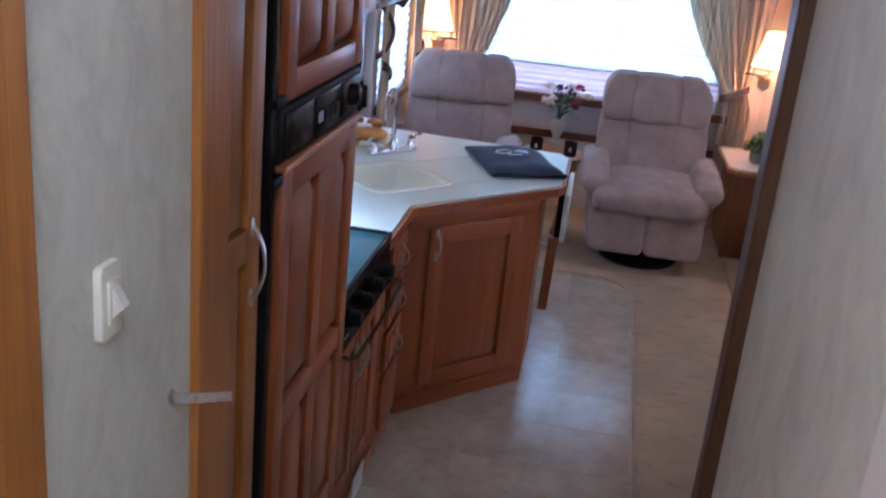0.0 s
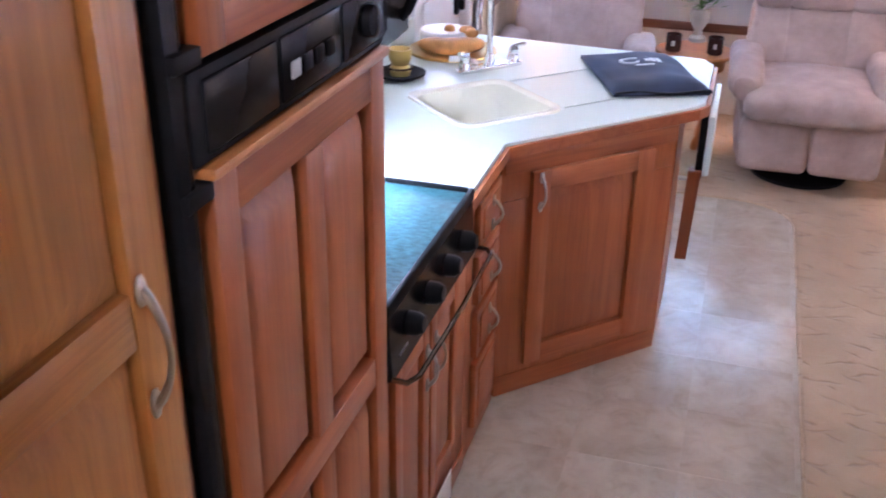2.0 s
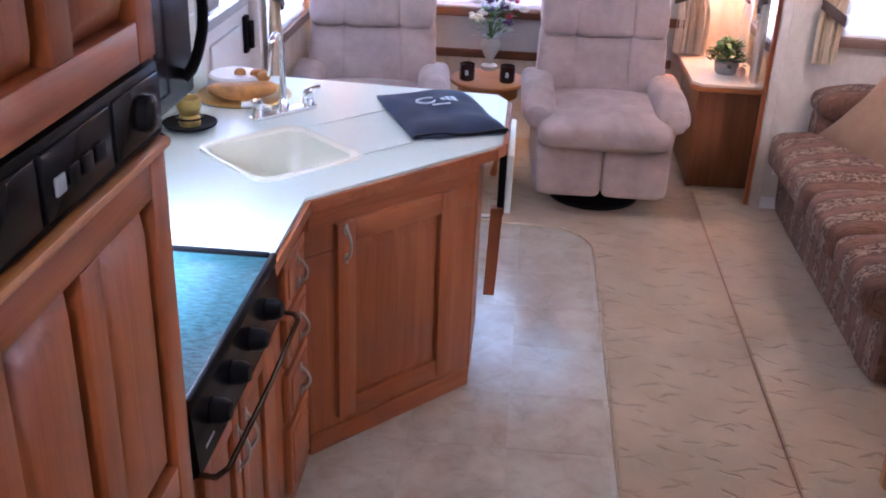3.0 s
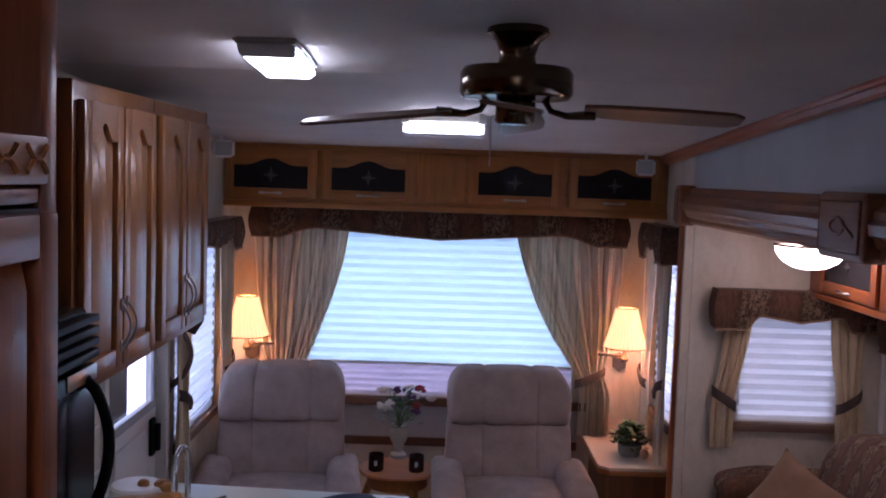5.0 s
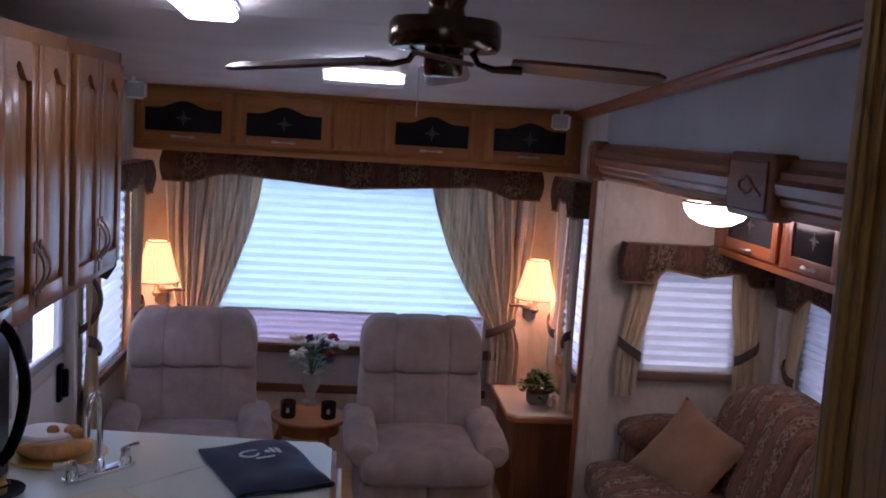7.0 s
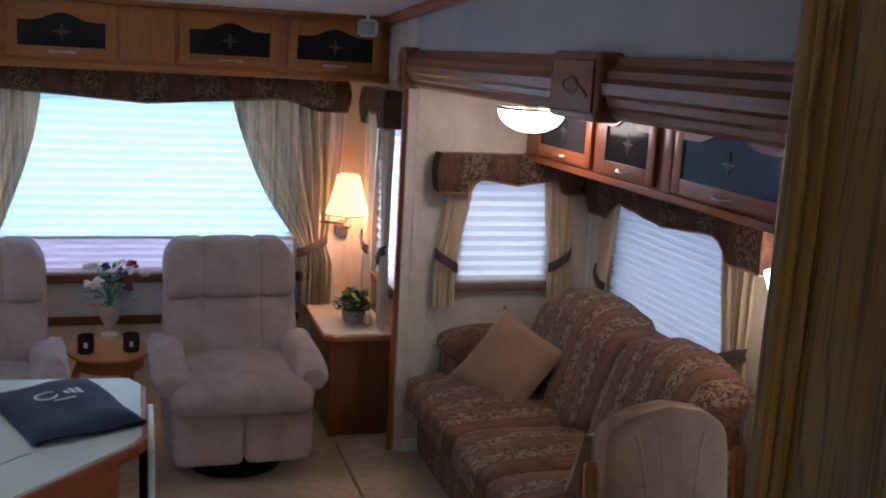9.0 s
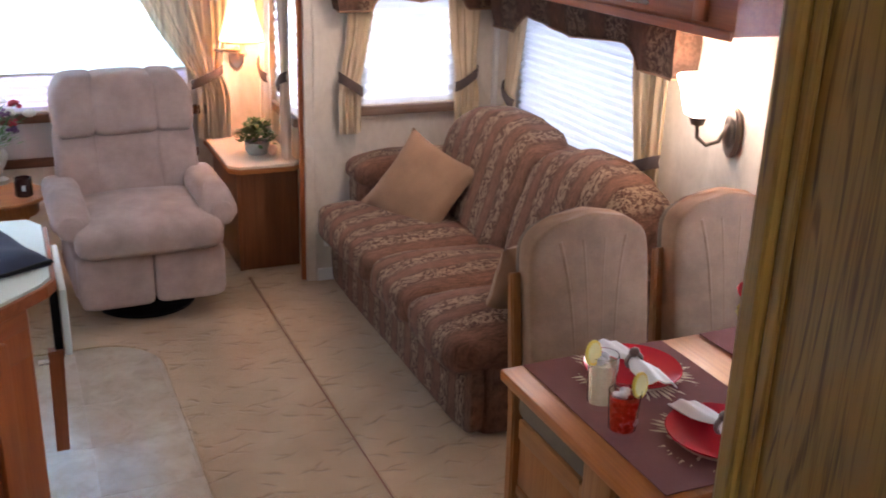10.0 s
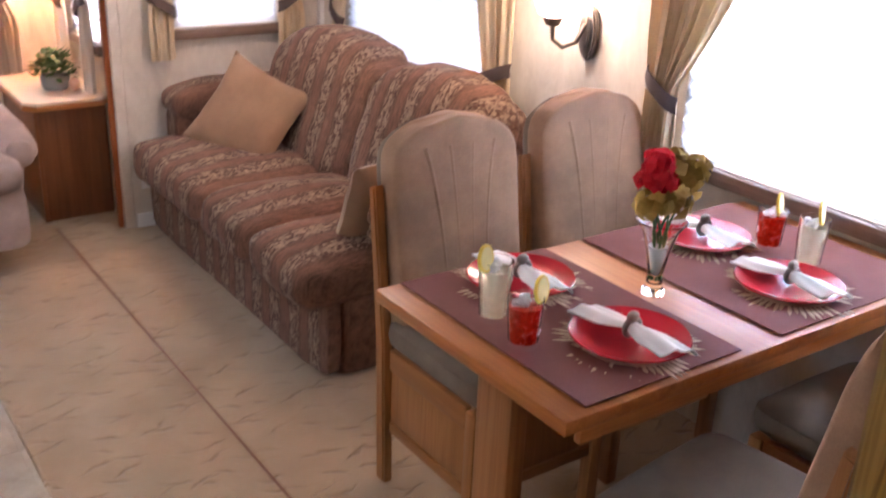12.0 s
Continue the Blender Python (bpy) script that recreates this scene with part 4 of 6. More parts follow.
# refrigerator in its tower
tower = thing("refrigerator_tower", facing_right(FACE, 1.636, 0.0), "stained oak refrigerator surround cabinet", "cabinet")
part("side_panel", box(0.0, 0.02, 0.0, 0.66, 0.0, 2.42, 0.003), oak_v, tower)
part("side_panel", box(0.615, 0.665, 0.0, 0.66, 0.0, 2.42, 0.003), oak_v, tower)
part("shelf", box(0.021, 0.614, 0.002, 0.6, 2.005, 2.025, 0.003), oak_x, tower)
# darker oak at the back: the niche's shade is put into the colour
part("niche_back", box(0.021, 0.614, 0.50, 0.6, 2.026, 2.42, 0.003), end_oak, tower, "niche back in darker oak, recess shade put into the colour")
part("niche_head", box(0.021, 0.614, 0.001, 0.02, 2.34, 2.42, 0.003), oak_x, tower)
part("base_rail", box(0.021, 0.614, 0.0, 0.4, 0.0, 0.10, 0.004), oak_x, tower)
bm = box(0.06, 0.60, -0.016, 0.0, 2.03, 2.09, 0.004)
for i in range(6):
    c = 0.11 + i * 0.09
    add_tube(bm, arc(lambda s: (c - 0.03 + 0.06 * s, -0.017, 2.045 + 0.018 * math.sin(math.pi * s)), 8), 0.004, 5)
    add_tube(bm, arc(lambda s: (c - 0.03 + 0.06 * s, -0.017, 2.078 - 0.018 * math.sin(math.pi * s)), 8), 0.004, 5)
part("carved_rail", bm, honey_x, tower, "carved pale oak rail")
fridge = thing("refrigerator", facing_right(FACE, 1.657, 0.1), "built-in refrigerator with stained oak door panels and black control strip", "refrigerator")
part("body", box(0.002, 0.592, 0.001, 0.58, 0.0, 1.90, 0.003), black_matt, fridge)
part("side_trim", box(0.0, 0.034, -0.022, 0.0, 0.30, 1.90, 0.006), black_gloss, fridge, "black metal door trim")
rail_panel(fridge, 0.525, 0.99, 0.052, 0.345, rows=(0.42, 0.5), cols=2, t=0.03, rail=0.055, name="lower_door")
rail_panel(fridge, 0.525, 0.43, 0.052, 1.465, rows=(1,), cols=2, t=0.03, rail=0.055, name="upper_door")
ctrl = part("control_strip", box(0.03, 0.59, -0.026, 0.0, 1.352, 1.457, 0.008), black_matt, fridge, "black control strip")
part("edge_rail", box(0.045, 0.585, -0.038, 0.0, 1.336, 1.3515, 0.006), honey_x, fridge, "pale oak top edge of the door")
for a, b in ((0.05, 0.22), (0.23, 0.41), (0.42, 0.575)):
    part("control_panel", box(a, b, -0.031, -0.0262, 1.365, 1.445, 0.004), black_gloss, ctrl)
for i in range(4):
    part("button", box(0.25 + i * 0.036, 0.274 + i * 0.036, -0.035, -0.0312, 1.39, 1.412, 0.002), gray_panel if i == 0 else black_matt, ctrl)
bm = turned([(0, 0), (0.025, 0), (0.024, 0.012), (0.016, 0.017), (0, 0.017)], 20)
kn = part("knob", bm, black_gloss, ctrl, "glossy black thermostat knob")
kn.matrix_basis = pose(0.51, -0.031, 1.405, 90, 0, 0)
for z in (1.325, 1.47):
    part("hinge", add_box(B(), 0.002, 0.055, -0.03, -0.005, z - 0.010, z + 0.010, 0.003), black_matt, fridge)
vent = part("vent_grille", box(0.06, 0.58, -0.008, 0.0, 0.06, 0.32, 0.003), stone_pot, fridge, "gray metal vent grille")
for i in range(9):
    part("louvre", box(0.075, 0.565, -0.013, -0.0082, 0.08 + i * 0.026, 0.093 + i * 0.026, 0.002), stone_pot, vent)

# base cabinets
BASE = -0.61
stove_base = thing("stove_cabinet", facing_right(BASE, 2.302, 0.0), "stained oak base cabinet below the cooktop with two doors", "cabinet")
part("body", box(0.0, 0.78, 0.0, 0.60, 0.0, 0.715, 0.003), oak_v, stove_base)
part("toe_kick", box(0.0, 0.78, -0.006, -0.0005, 0.0, 0.07, 0.003), oak_x, stove_base)
rail_panel(stove_base, 0.235, 0.52, 0.175, 0.17, rail=0.045, handle=(0.385, 0.585, True, 0.10), t=0.018)
rail_panel(stove_base, 0.235, 0.52, 0.425, 0.17, rail=0.045, handle=(0.45, 0.585, True, 0.10), t=0.018)
part("toe_vent", box(0.50, 0.64, -0.012, -0.0065, 0.0, 0.10, 0.003), white_paint, stove_base, "white floor vent plate")
drawers = thing("drawer_cabinet", facing_right(BASE, 3.084, 0.0), "narrow stained oak drawer cabinet with four drawers", "cabinet")
part("body", box(0.0, 0.345, 0.0, 0.60, 0.0, 0.822, 0.003), oak_v, drawers)
for z, h in ((0.67, 0.135), (0.50, 0.15), (0.33, 0.15), (0.09, 0.22)):
    d = part("drawer", box(0.06, 0.285, -0.02, 0.0, z, z + h, 0.006), oak_x, drawers)
    part("drawer_field", box(0.085, 0.26, -0.0245, -0.0202, z + 0.024, z + h - 0.024, 0.004), oak_x, d)
    if z > 0.2:
        pull(d, 0.172, z + h / 2, -0.024, True, 0.075)
corner = thing("sink_cabinet", pose(-0.61, 3.445, 0.0, 0, 0, 46.5), "angled stained oak sink cabinet with one raised-panel door", "cabinet")
L45 = 0.66
part("body", box(0.0, L45, 0.0, 0.35, 0.0, 0.68, 0.003), oak_v, corner)
part("upper_front", box(0.0, L45, 0.0, 0.03, 0.6805, 0.822, 0.003), oak_v, corner)
part("top_rail", box(0.01, L45 - 0.005, -0.006, -0.0005, 0.765, 0.82, 0.003), oak_x, corner)
part("bottom_rail", box(0.0, L45, -0.006, -0.0005, 0.0, 0.075, 0.003), oak_x, corner)
rail_panel(corner, 0.46, 0.66, 0.10, 0.105, rail=0.065, handle=(0.127, 0.70, True, 0.10), t=0.022)
pen = thing("peninsula_cabinet", pose(-1.2, 4.0, 0.0), "stained oak peninsula cabinet end", "cabinet")
part("body", prism([(0.0, 0.16), (0.75, 0.12), (0.93, -0.08), (1.045, 0.0), (1.045, 0.40), (0.0, 0.46)], 0.0, 0.822, "z"), oak_v, pen)

# worktop with a wooden nosing
WT = [(LEFT + 0.004, 3.03), (-0.60, 3.03), (-0.604, 3.445), (-0.112, 3.978), (-0.085, 4.03), (-0.085, 4.50), (-0.125, 4.57), (LEFT + 0.004, 4.66)]
top = thing("worktop", pose(0, 0, 0.8235), "white laminate worktop with stained oak edge and angled front", "worktop")


def basin_hole(c, ang, w, d, r=0.05):
    out = []
    for sx, sy, a0 in ((1, 1, 0), (-1, 1, 90), (-1, -1, 180), (1, -1, 270)):
        for i in range(5):
            a = radians(a0 + 22.5 * i)
            p = Vector((sx * (w / 2 - r) + r * math.cos(a), sy * (d / 2 - r) + r * math.sin(a), 0))
            p.rotate(Euler((0, 0, radians(ang))))
            out.append((c[0] + p.x, c[1] + p.y))
    return out


SINK_C, SINK_A = (-0.76, 3.79), 46.5
HOLE = basin_hole(SINK_C, SINK_A, 0.35, 0.35)


def ringed(outer, inner, z0, z1):
    bm = B()
    lo = [[bm.verts.new((a, b, z)) for a, b in outer] for z in (z0, z1)]
    li = [[bm.verts.new((a, b, z)) for a, b in inner] for z in (z0, z1)]
    for k in (0, 1):
        es = [bm.edges.new((r[i], r[(i + 1) % len(r)])) for r in (lo[k], li[k]) for i in range(len(r))]
        bmesh.ops.triangle_fill(bm, edges=es, use_beauty=True)
    for r in (lo, li):
        n = len(r[0])
        for i in range(n):
            bm.faces.new((r[0][i], r[0][(i + 1) % n], r[1][(i + 1) % n], r[1][i]))
    bmesh.ops.recalc_face_normals(bm, faces=bm.faces[:])
    return bm


part("surface", ringed(WT, HOLE, 0.012, 0.042), laminate, top, smooth=False)
nose = [(-0.598, 3.03), (-0.600, 3.447), (-0.107, 3.981), (-0.081, 4.032), (-0.081, 4.50)]
bm = B()
for (a, b), (c, d) in zip(nose, nose[1:]):
    dx, dy = Vector((c - a, d - b)).normalized()
    nx, ny = dy, -dx
    add_prism(bm, [(a, b), (c, d), (c + nx * 0.012, d + ny * 0.012), (a + nx * 0.012, b + ny * 0.012)], 0.0, 0.034, "z")
part("nosing", bm, oak_x, top, "stained oak edge strip")
part("underlayer", ringed([(a * 0.998, b) for a, b in WT], HOLE, 0.0, 0.0118), oak_x, top)
part("backsplash", box(LEFT + 0.002, LEFT + 0.018, 2.31, 4.45, 0.043, 0.14, 0.003), laminate, top)
side = thing("worktop_return", pose(0, 0, 0.8235), "white laminate strip of worktop behind the cooktop", "worktop")
part("surface", add_box(box(LEFT + 0.004, -1.06, 2.305, 3.028, 0.012, 0.042, 0.002), -1.055, -0.615, 2.305, 2.39, 0.012, 0.042, 0.002), laminate, side)

# sink with drain board lines, faucet
sink = thing("kitchen_sink", pose(SINK_C[0], SINK_C[1], 0.866, 0, 0, SINK_A), "almond moulded drop-in sink in the worktop", "sink")
inner0 = [(a, b) for a, b in basin_hole((0, 0), 0, 0.345, 0.345)]
bm = B()
rings = []
for sx, sy, z in ((1.11, 1.12, 0.0), (1.10, 1.11, 0.008), (1.03, 1.04, 0.008), (0.97, 0.96, 0.0), (0.90, 0.88, -0.13), (0.82, 0.78, -0.155), (0.2, 0.2, -0.16)):
    rings.append([bm.verts.new((a * sx, b * sy, z)) for a, b in inner0])
for a, b in zip(rings, rings[1:]):
    for i in range(len(a)):
        bm.faces.new((a[i], a[(i + 1) % len(a)], b[(i + 1) % len(a)], b[i]))
bm.faces.new(rings[-1])
bmesh.ops.recalc_face_normals(bm, faces=bm.faces[:])
part("basin", bm, sink_mat, sink)
part("drain", turned([(0, -0.157), (0.035, -0.157), (0.038, -0.152), (0.03, -0.152), (0, -0.154)], 18), steel, sink, "steel drain")
bm = B()
for k in range(2):
    add_box(bm, 0.20, 0.55, -0.165 + 0.32 * k, -0.160 + 0.32 * k, 0.0, 0.004, 0.001)
part("drainer_edge", bm, laminate, sink)
faucet = thing("faucet", pose(-0.84, 4.175, 0.866, 0, 0, 50), "chrome high-arc kitchen faucet with two lever handles", "faucet")
part("deck_plate", cushion(0, 0, 0.008, 0.27, 0.055, 0.016, 0.3, 0.4, 28, 8), chrome, faucet)
spout = [(0, 0, 0.01), (0, 0, 0.20)] + arc(lambda s: (-0.049 * (1 - math.cos(math.pi * s)), -0.034 * (1 - math.cos(math.pi * s)), 0.21 + 0.075 * math.sin(math.pi * s)), 12) + [(-0.10, -0.07, 0.165)]
part("spout", tube(spout, 0.0105, 12), chrome, faucet)
part("collar", turned([(0.0, 0.01), (0.022, 0.012), (0.018, 0.04), (0.012, 0.06), (0, 0.06)], 16), chrome, faucet)
for s in (-1, 1):
    hd = part("valve", turned([(0, 0.01), (0.024, 0.012), (0.02, 0.035), (0.016, 0.05), (0.019, 0.058), (0.012, 0.07), (0, 0.072)], 14, (s * 0.105, 0)), chrome, faucet)
    part("lever", tube([(s * 0.105, 0, 0.066), (s * 0.125, -0.012, 0.074), (s * 0.142, -0.02, 0.076)], [0.007, 0.006, 0.007], 8), chrome, hd)

# cooktop with cover
stove = thing("cooktop", facing_right(BASE, 2.395, 0.715), "black enamel gas cooktop with pebbled glass cover and four knobs", "cooktop")
part("pan", add_prism(B(), [(-0.005, 0.0), (-0.04, 0.02), (-0.03, 0.16), (0.42, 0.16), (0.42, 0.0)], 0.0, 0.62, "x", 0.004), black_gloss, stove)
part("glass_cover", box(0.012, 0.608, -0.02, 0.41, 0.163, 0.181, 0.005), stove_glass, stove, "pebbled black glass cover with painted cyan reflection")
bm = add_box(B(), -0.002, 0.622, -0.034, -0.0205, 0.158, 0.19, 0.005)
add_box(bm, -0.002, 0.0115, -0.02, 0.415, 0.158, 0.19, 0.004)
add_box(bm, 0.6085, 0.622, -0.02, 0.415, 0.158, 0.19, 0.004)
part("cover_rim", bm, black_matt, stove)
for i in range(4):
    kb = part("knob", turned([(0, 0), (0.026, 0), (0.025, 0.02), (0.017, 0.035), (0, 0.036)], 16), black_matt, stove)
    kb.matrix_basis = pose(0.11 + 0.135 * i, -0.036, 0.095, 90 - 4, 0, 0)
part("guard_rail", tube([(-0.004, -0.04, 0.03), (0.0, -0.07, 0.025), (0.03, -0.085, 0.025), (0.32, -0.09, 0.025), (0.60, -0.085, 0.025), (0.622, -0.07, 0.028), (0.624, -0.04, 0.03)], 0.006, 8), bronze, stove)
part("maker_mark", box(0.05, 0.10, -0.0385, -0.0365, 0.05, 0.056, 0), gray_panel, stove)
spoon = thing("pot_handle", pose(-0.80, 2.6, 0.897), "small dark red handle lying on the cooktop cover", "handle")
part("grip", tube([(0, 0, 0.008), (0.04, 0.03, 0.012), (0.07, 0.05, 0.01)], [0.006, 0.009, 0.006], 8), brown_ceramic, spoon)

# microwave over the cooktop
mw = thing("microwave", facing_right(-0.82, 2.48, 1.215), "black over-range microwave with bowed door handle and vent slats", "microwave")
part("body", box(0.0, 0.70, 0.0, 0.39, 0.0, 0.52, 0.008), black_gloss, mw)
part("door", box(0.006, 0.695, -0.022, -0.001, 0.02, 0.40, 0.008), black_gloss, mw)
part("door_glass", box(0.05, 0.52, -0.0255, -0.0222, 0.06, 0.36, 0.004), smoked, mw)
part("bow_handle", tube(arc(lambda s: (0.66 - 0.035 * abs(2 * s - 1) ** 2, -0.022 - 0.042 * math.sin(math.pi * s) ** 0.6, 0.065 + 0.31 * s), 14), 0.013, 10), black_gloss, mw, "thick bowed black handle")
for i in range(4):
    part("vent_slat", box(0.01, 0.695, -0.03, 0.0, 0.415 + 0.026 * i, 0.432 + 0.026 * i, 0.003), black_matt, mw)
part("chrome_panel", box(0.52, 0.69, -0.0262, -0.0225, 0.365, 0.40, 0.002), steel, mw)
mwc = thing("microwave_cabinet", facing_right(-0.93, 2.303, 1.745), "stained oak cabinet above the microwave", "cabinet")
part("body", box(0.0, 0.985, 0.001, 0.28, 0.0, 0.60, 0.003), oak_v, mwc)
rail_panel(mwc, 0.40, 0.45, 0.03, 0.03, arch=0.03)
rail_panel(mwc, 0.40, 0.45, 0.45, 0.03, arch=0.03)
# upper wall cabinets, two units
UF, UB, UH = -0.90, 1.49, 0.765
for k, (y0, w) in enumerate(((3.30, 0.655), (3.962, 0.645))):
    uc = thing("wall_cabinet", facing_right(UF, y0, UB), "stained oak wall cabinet with two arched raised-panel doors", "cabinet", "wall cabinets over the counter")
    part("body", box(0.0, w - 0.004, 0.001, 0.315, 0.0, UH, 0.003), kitchen_v, uc)
    dw = w / 2 - 0.035
    rail_panel(uc, dw, UH - 0.075, 0.025, 0.03, arch=0.045, rail=0.05, handle=(0.025 + dw - 0.02, 0.14, True, 0.12), mat=kitchen_v, rail_mat=kitchen_x)
    rail_panel(uc, dw, UH - 0.075, 0.035 + dw, 0.03, arch=0.045, rail=0.05, handle=(0.035 + dw + 0.02, 0.14, True, 0.12), mat=kitchen_v, rail_mat=kitchen_x)
    if k == 1:
        part("end_panel", prism([(0.0, 0.0), (0.0, UH), (0.34, UH), (0.34, -0.02), (0.28, -0.03), (0.12, -0.02), (0.03, -0.05)], w - 0.004, w + 0.014, "x"), dark_v, uc, "shaped dark oak end panel")
part_light = thing("under_cabinet_light", facing_right(-1.08, 3.4, 1.468), "white under-cabinet strip light", "lamp")
part("casing", box(0, 0.9, 0, 0.07, 0, 0.02, 0.004), white_paint, part_light)
# patterned splash tiles
splash = thing("splash_panel", facing_right(LEFT + 0.001, 3.1, 0.97), "pale patterned tile splashback on the kitchen wall", "splashback")
part("sheet", box(0, 1.32, -0.005, 0, 0, 0.5, 0.001), white_paint, splash)
for i in range(9):
    for j in range(3):
        part("tile", box(0.012 + i * 0.145, 0.147 + i * 0.145, -0.009, -0.0052, 0.015 + j * 0.16, 0.165 + j * 0.16, 0.002), wallpaper, splash)
# hinged leaf at the peninsula end: bracket and hanging leg
leaf = thing("drop_leaf", pose(-0.112, 4.05, 0.285), "folded-down worktop leaf with white edge and oak support leg", "table leaf")
part("leaf_panel", box(0.046, 0.066, -0.02, 0.38, 0.33, 0.535, 0.004), laminate, leaf, "white laminate leaf")
part("support_leg", add_prism(B(), [(-0.008, 0.0), (0.03, 0.0), (0.042, 0.33), (0.0, 0.33)], 0.012, 0.055, "y", 0.004), oak_v, leaf)
part("bracket", box(0.02, 0.044, 0.03, 0.06, 0.30, 0.53, 0.003), black_matt, leaf, "black hinge bracket")
part("catch", tube([(-0.03, 0.02, 0.30), (0.0, 0.02, 0.30)], 0.008, 8), steel, leaf)

# ---- rear living area ----
def recliner(m, label):
    r = thing("recliner", m, label, "armchair", "recliners at the rear window")
    part("swivel_base", turned([(0, 0.0), (0.23, 0.0), (0.24, 0.02), (0.21, 0.04), (0.12, 0.06), (0.10, 0.14), (0, 0.14)], 28, (0, -0.02)), black_matt, r, "dark round swivel base")
    part("body", cushion(0, 0.06, 0.27, 0.62, 0.60, 0.32, 0.16, 0.16, wrinkle=0.003), mauve, r)
    for s in (-1, 1):
        part("footrest_pad", cushion(s * 0.162, -0.285, 0.235, 0.322, 0.12, 0.26, 0.26, 0.24, 32, 16, 0.005), mauve, r)
    crest = lambda p, x, y, z: (p.x, p.y - 0.012 * (1 - z * z) * (y < 0), p.z + 0.02 * (1 - x * x) * (z > 0) - 0.03 * (y < 0) * y * y * (z > 0))
    part("seat", cushion(0, -0.10, 0.425, 0.645, 0.56, 0.175, 0.42, 0.22, 40, 18, 0.006, crest), mauve, r)
    lean = lambda p, z0: 0.26 * (p.z + z0 - 0.45)
    for x, w in ((-0.226, 0.19), (0, 0.325), (0.226, 0.19)):
        out = (x > 0) - (x < 0)
        flare = lambda p, u, y, z, out=out: (p.x + out * 0.016 * (1 - z) / 2 * (1 + u * out) / 2, p.y + lean(p, 0.625), p.z)
        part("back_cushion", cushion(x, 0.19, 0.625, w, 0.19, 0.40, 0.36, 0.3, 26, 18, 0.005, flare), mauve, r)
        round_off = lambda p, u, y, z, out=out: (p.x - out * 0.022 * max(0, z) ** 2, p.y + lean(p, 0.91) - 0.012 * (1 - z * z) * (y < 0), p.z - 0.05 * max(0, u * out) ** 3 * max(0, z))
        part("head_cushion", cushion(x, 0.174, 0.912, w + 0.004, 0.23, 0.285, 0.40, 0.32, 26, 18, 0.005, round_off), mauve, r)
    part("back_shell", cushion(0, 0.275, 0.62, 0.60, 0.12, 0.76, 0.25, 0.3, shape=lambda p, x, y, z: (p.x, p.y + lean(p, 0.62), p.z)), mauve, r)
    for s in (-1, 1):
        a = part("arm", cushion(s * 0.298, 0.03, 0.32, 0.075, 0.58, 0.38, 0.22, 0.22, 28, 14, 0.003), mauve, r)
        droop = lambda p, x, y, z: (p.x * (1 + 0.10 * (y < 0) * y * y), p.y, p.z + 0.03 * y * abs(y) - 0.012 * (y < -0.5))
        part("arm_roll", cushion(s * 0.322, -0.015, 0.525, 0.165, 0.58, 0.16, 0.95, 0.34, 32, 20, 0.004, droop), mauve, a)
        bm = cushion(s * 0.328, -0.292, 0.487, 0.112, 0.035, 0.112, 0.9, 0.8, 24, 14, 0.002)
        add_cushion(bm, s * 0.312, -0.246, 0.36, 0.085, 0.06, 0.28, 0.35, 0.5, 20, 14, 0.003, lambda p, x, y, z: (p.x * (0.72 + 0.28 * z) - s * 0.008 * (1 - z), p.y, p.z))
        part("arm_front", bm, mauve, a, "scrolled front panel of the arm")
    return r


recliner(pose(0.365, 5.86, 0, 0, 0, 2), "mauve-beige upholstered swivel recliner beside the oak end cabinet")
recliner(pose(-0.80, 5.80, 0, 0, 0, 6), "mauve-beige upholstered swivel recliner beside the side window")

# round side table
st = thing("side_table", pose(-0.22, 6.11, 0), "round oak side table with curved legs", "table")
part("tabletop", turned([(0, 0.485), (0.185, 0.485), (0.20, 0.49), (0.205, 0.50), (0.20, 0.508), (0, 0.509)], 40), honey_x, st)
part("apron", turned([(0.13, 0.42), (0.16, 0.42), (0.16, 0.4845), (0.13, 0.4845), (0.13, 0.42)], 32), honey_v, st)
for k in range(3):
    a = 2 * math.pi * k / 3 + 0.5 - 1.5708
    f = lambda s: ((0.14 + 0.05 * math.sin(3.6 * s) * (1 - 0.3 * s)) * math.cos(a), (0.14 + 0.05 * math.sin(3.6 * s) * (1 - 0.3 * s)) * math.sin(a), 0.43 - 0.42 * s)
    part("leg", tube(arc(f, 12), [0.022 - 0.010 * (i / 12) + (0.008 if i > 10 else 0) for i in range(13)], 8), honey_v, st)
for x in (-0.11, 0.10):
    cup = thing("candle_cup", pose(-0.22 + x, 6.05, 0.5095), "dark brown glass candle cup on the side table", "candle holder", "candle cups")
    part("cup", turned([(0, 0), (0.034, 0), (0.04, 0.006), (0.04, 0.088), (0.036, 0.09), (0.034, 0.06), (0, 0.058)], 20), brown_ceramic, cup)
    part("mark", box(-0.008, 0.008, -0.042, -0.0395, 0.035, 0.06, 0), gray_panel, cup)


def bloom(bm, c, r, petals, rng):
    for k in range(petals):
        a, e = rng.uniform(0, 6.28), rng.uniform(-0.3, 1.3)
        d = Vector((math.cos(a) * math.cos(e), math.sin(a) * math.cos(e), math.sin(e)))
        add_cushion(bm, *(Vector(c) + d * r * 0.55), r * 0.8, r * 0.8, r * 0.55, 1, 1, 7, 4)


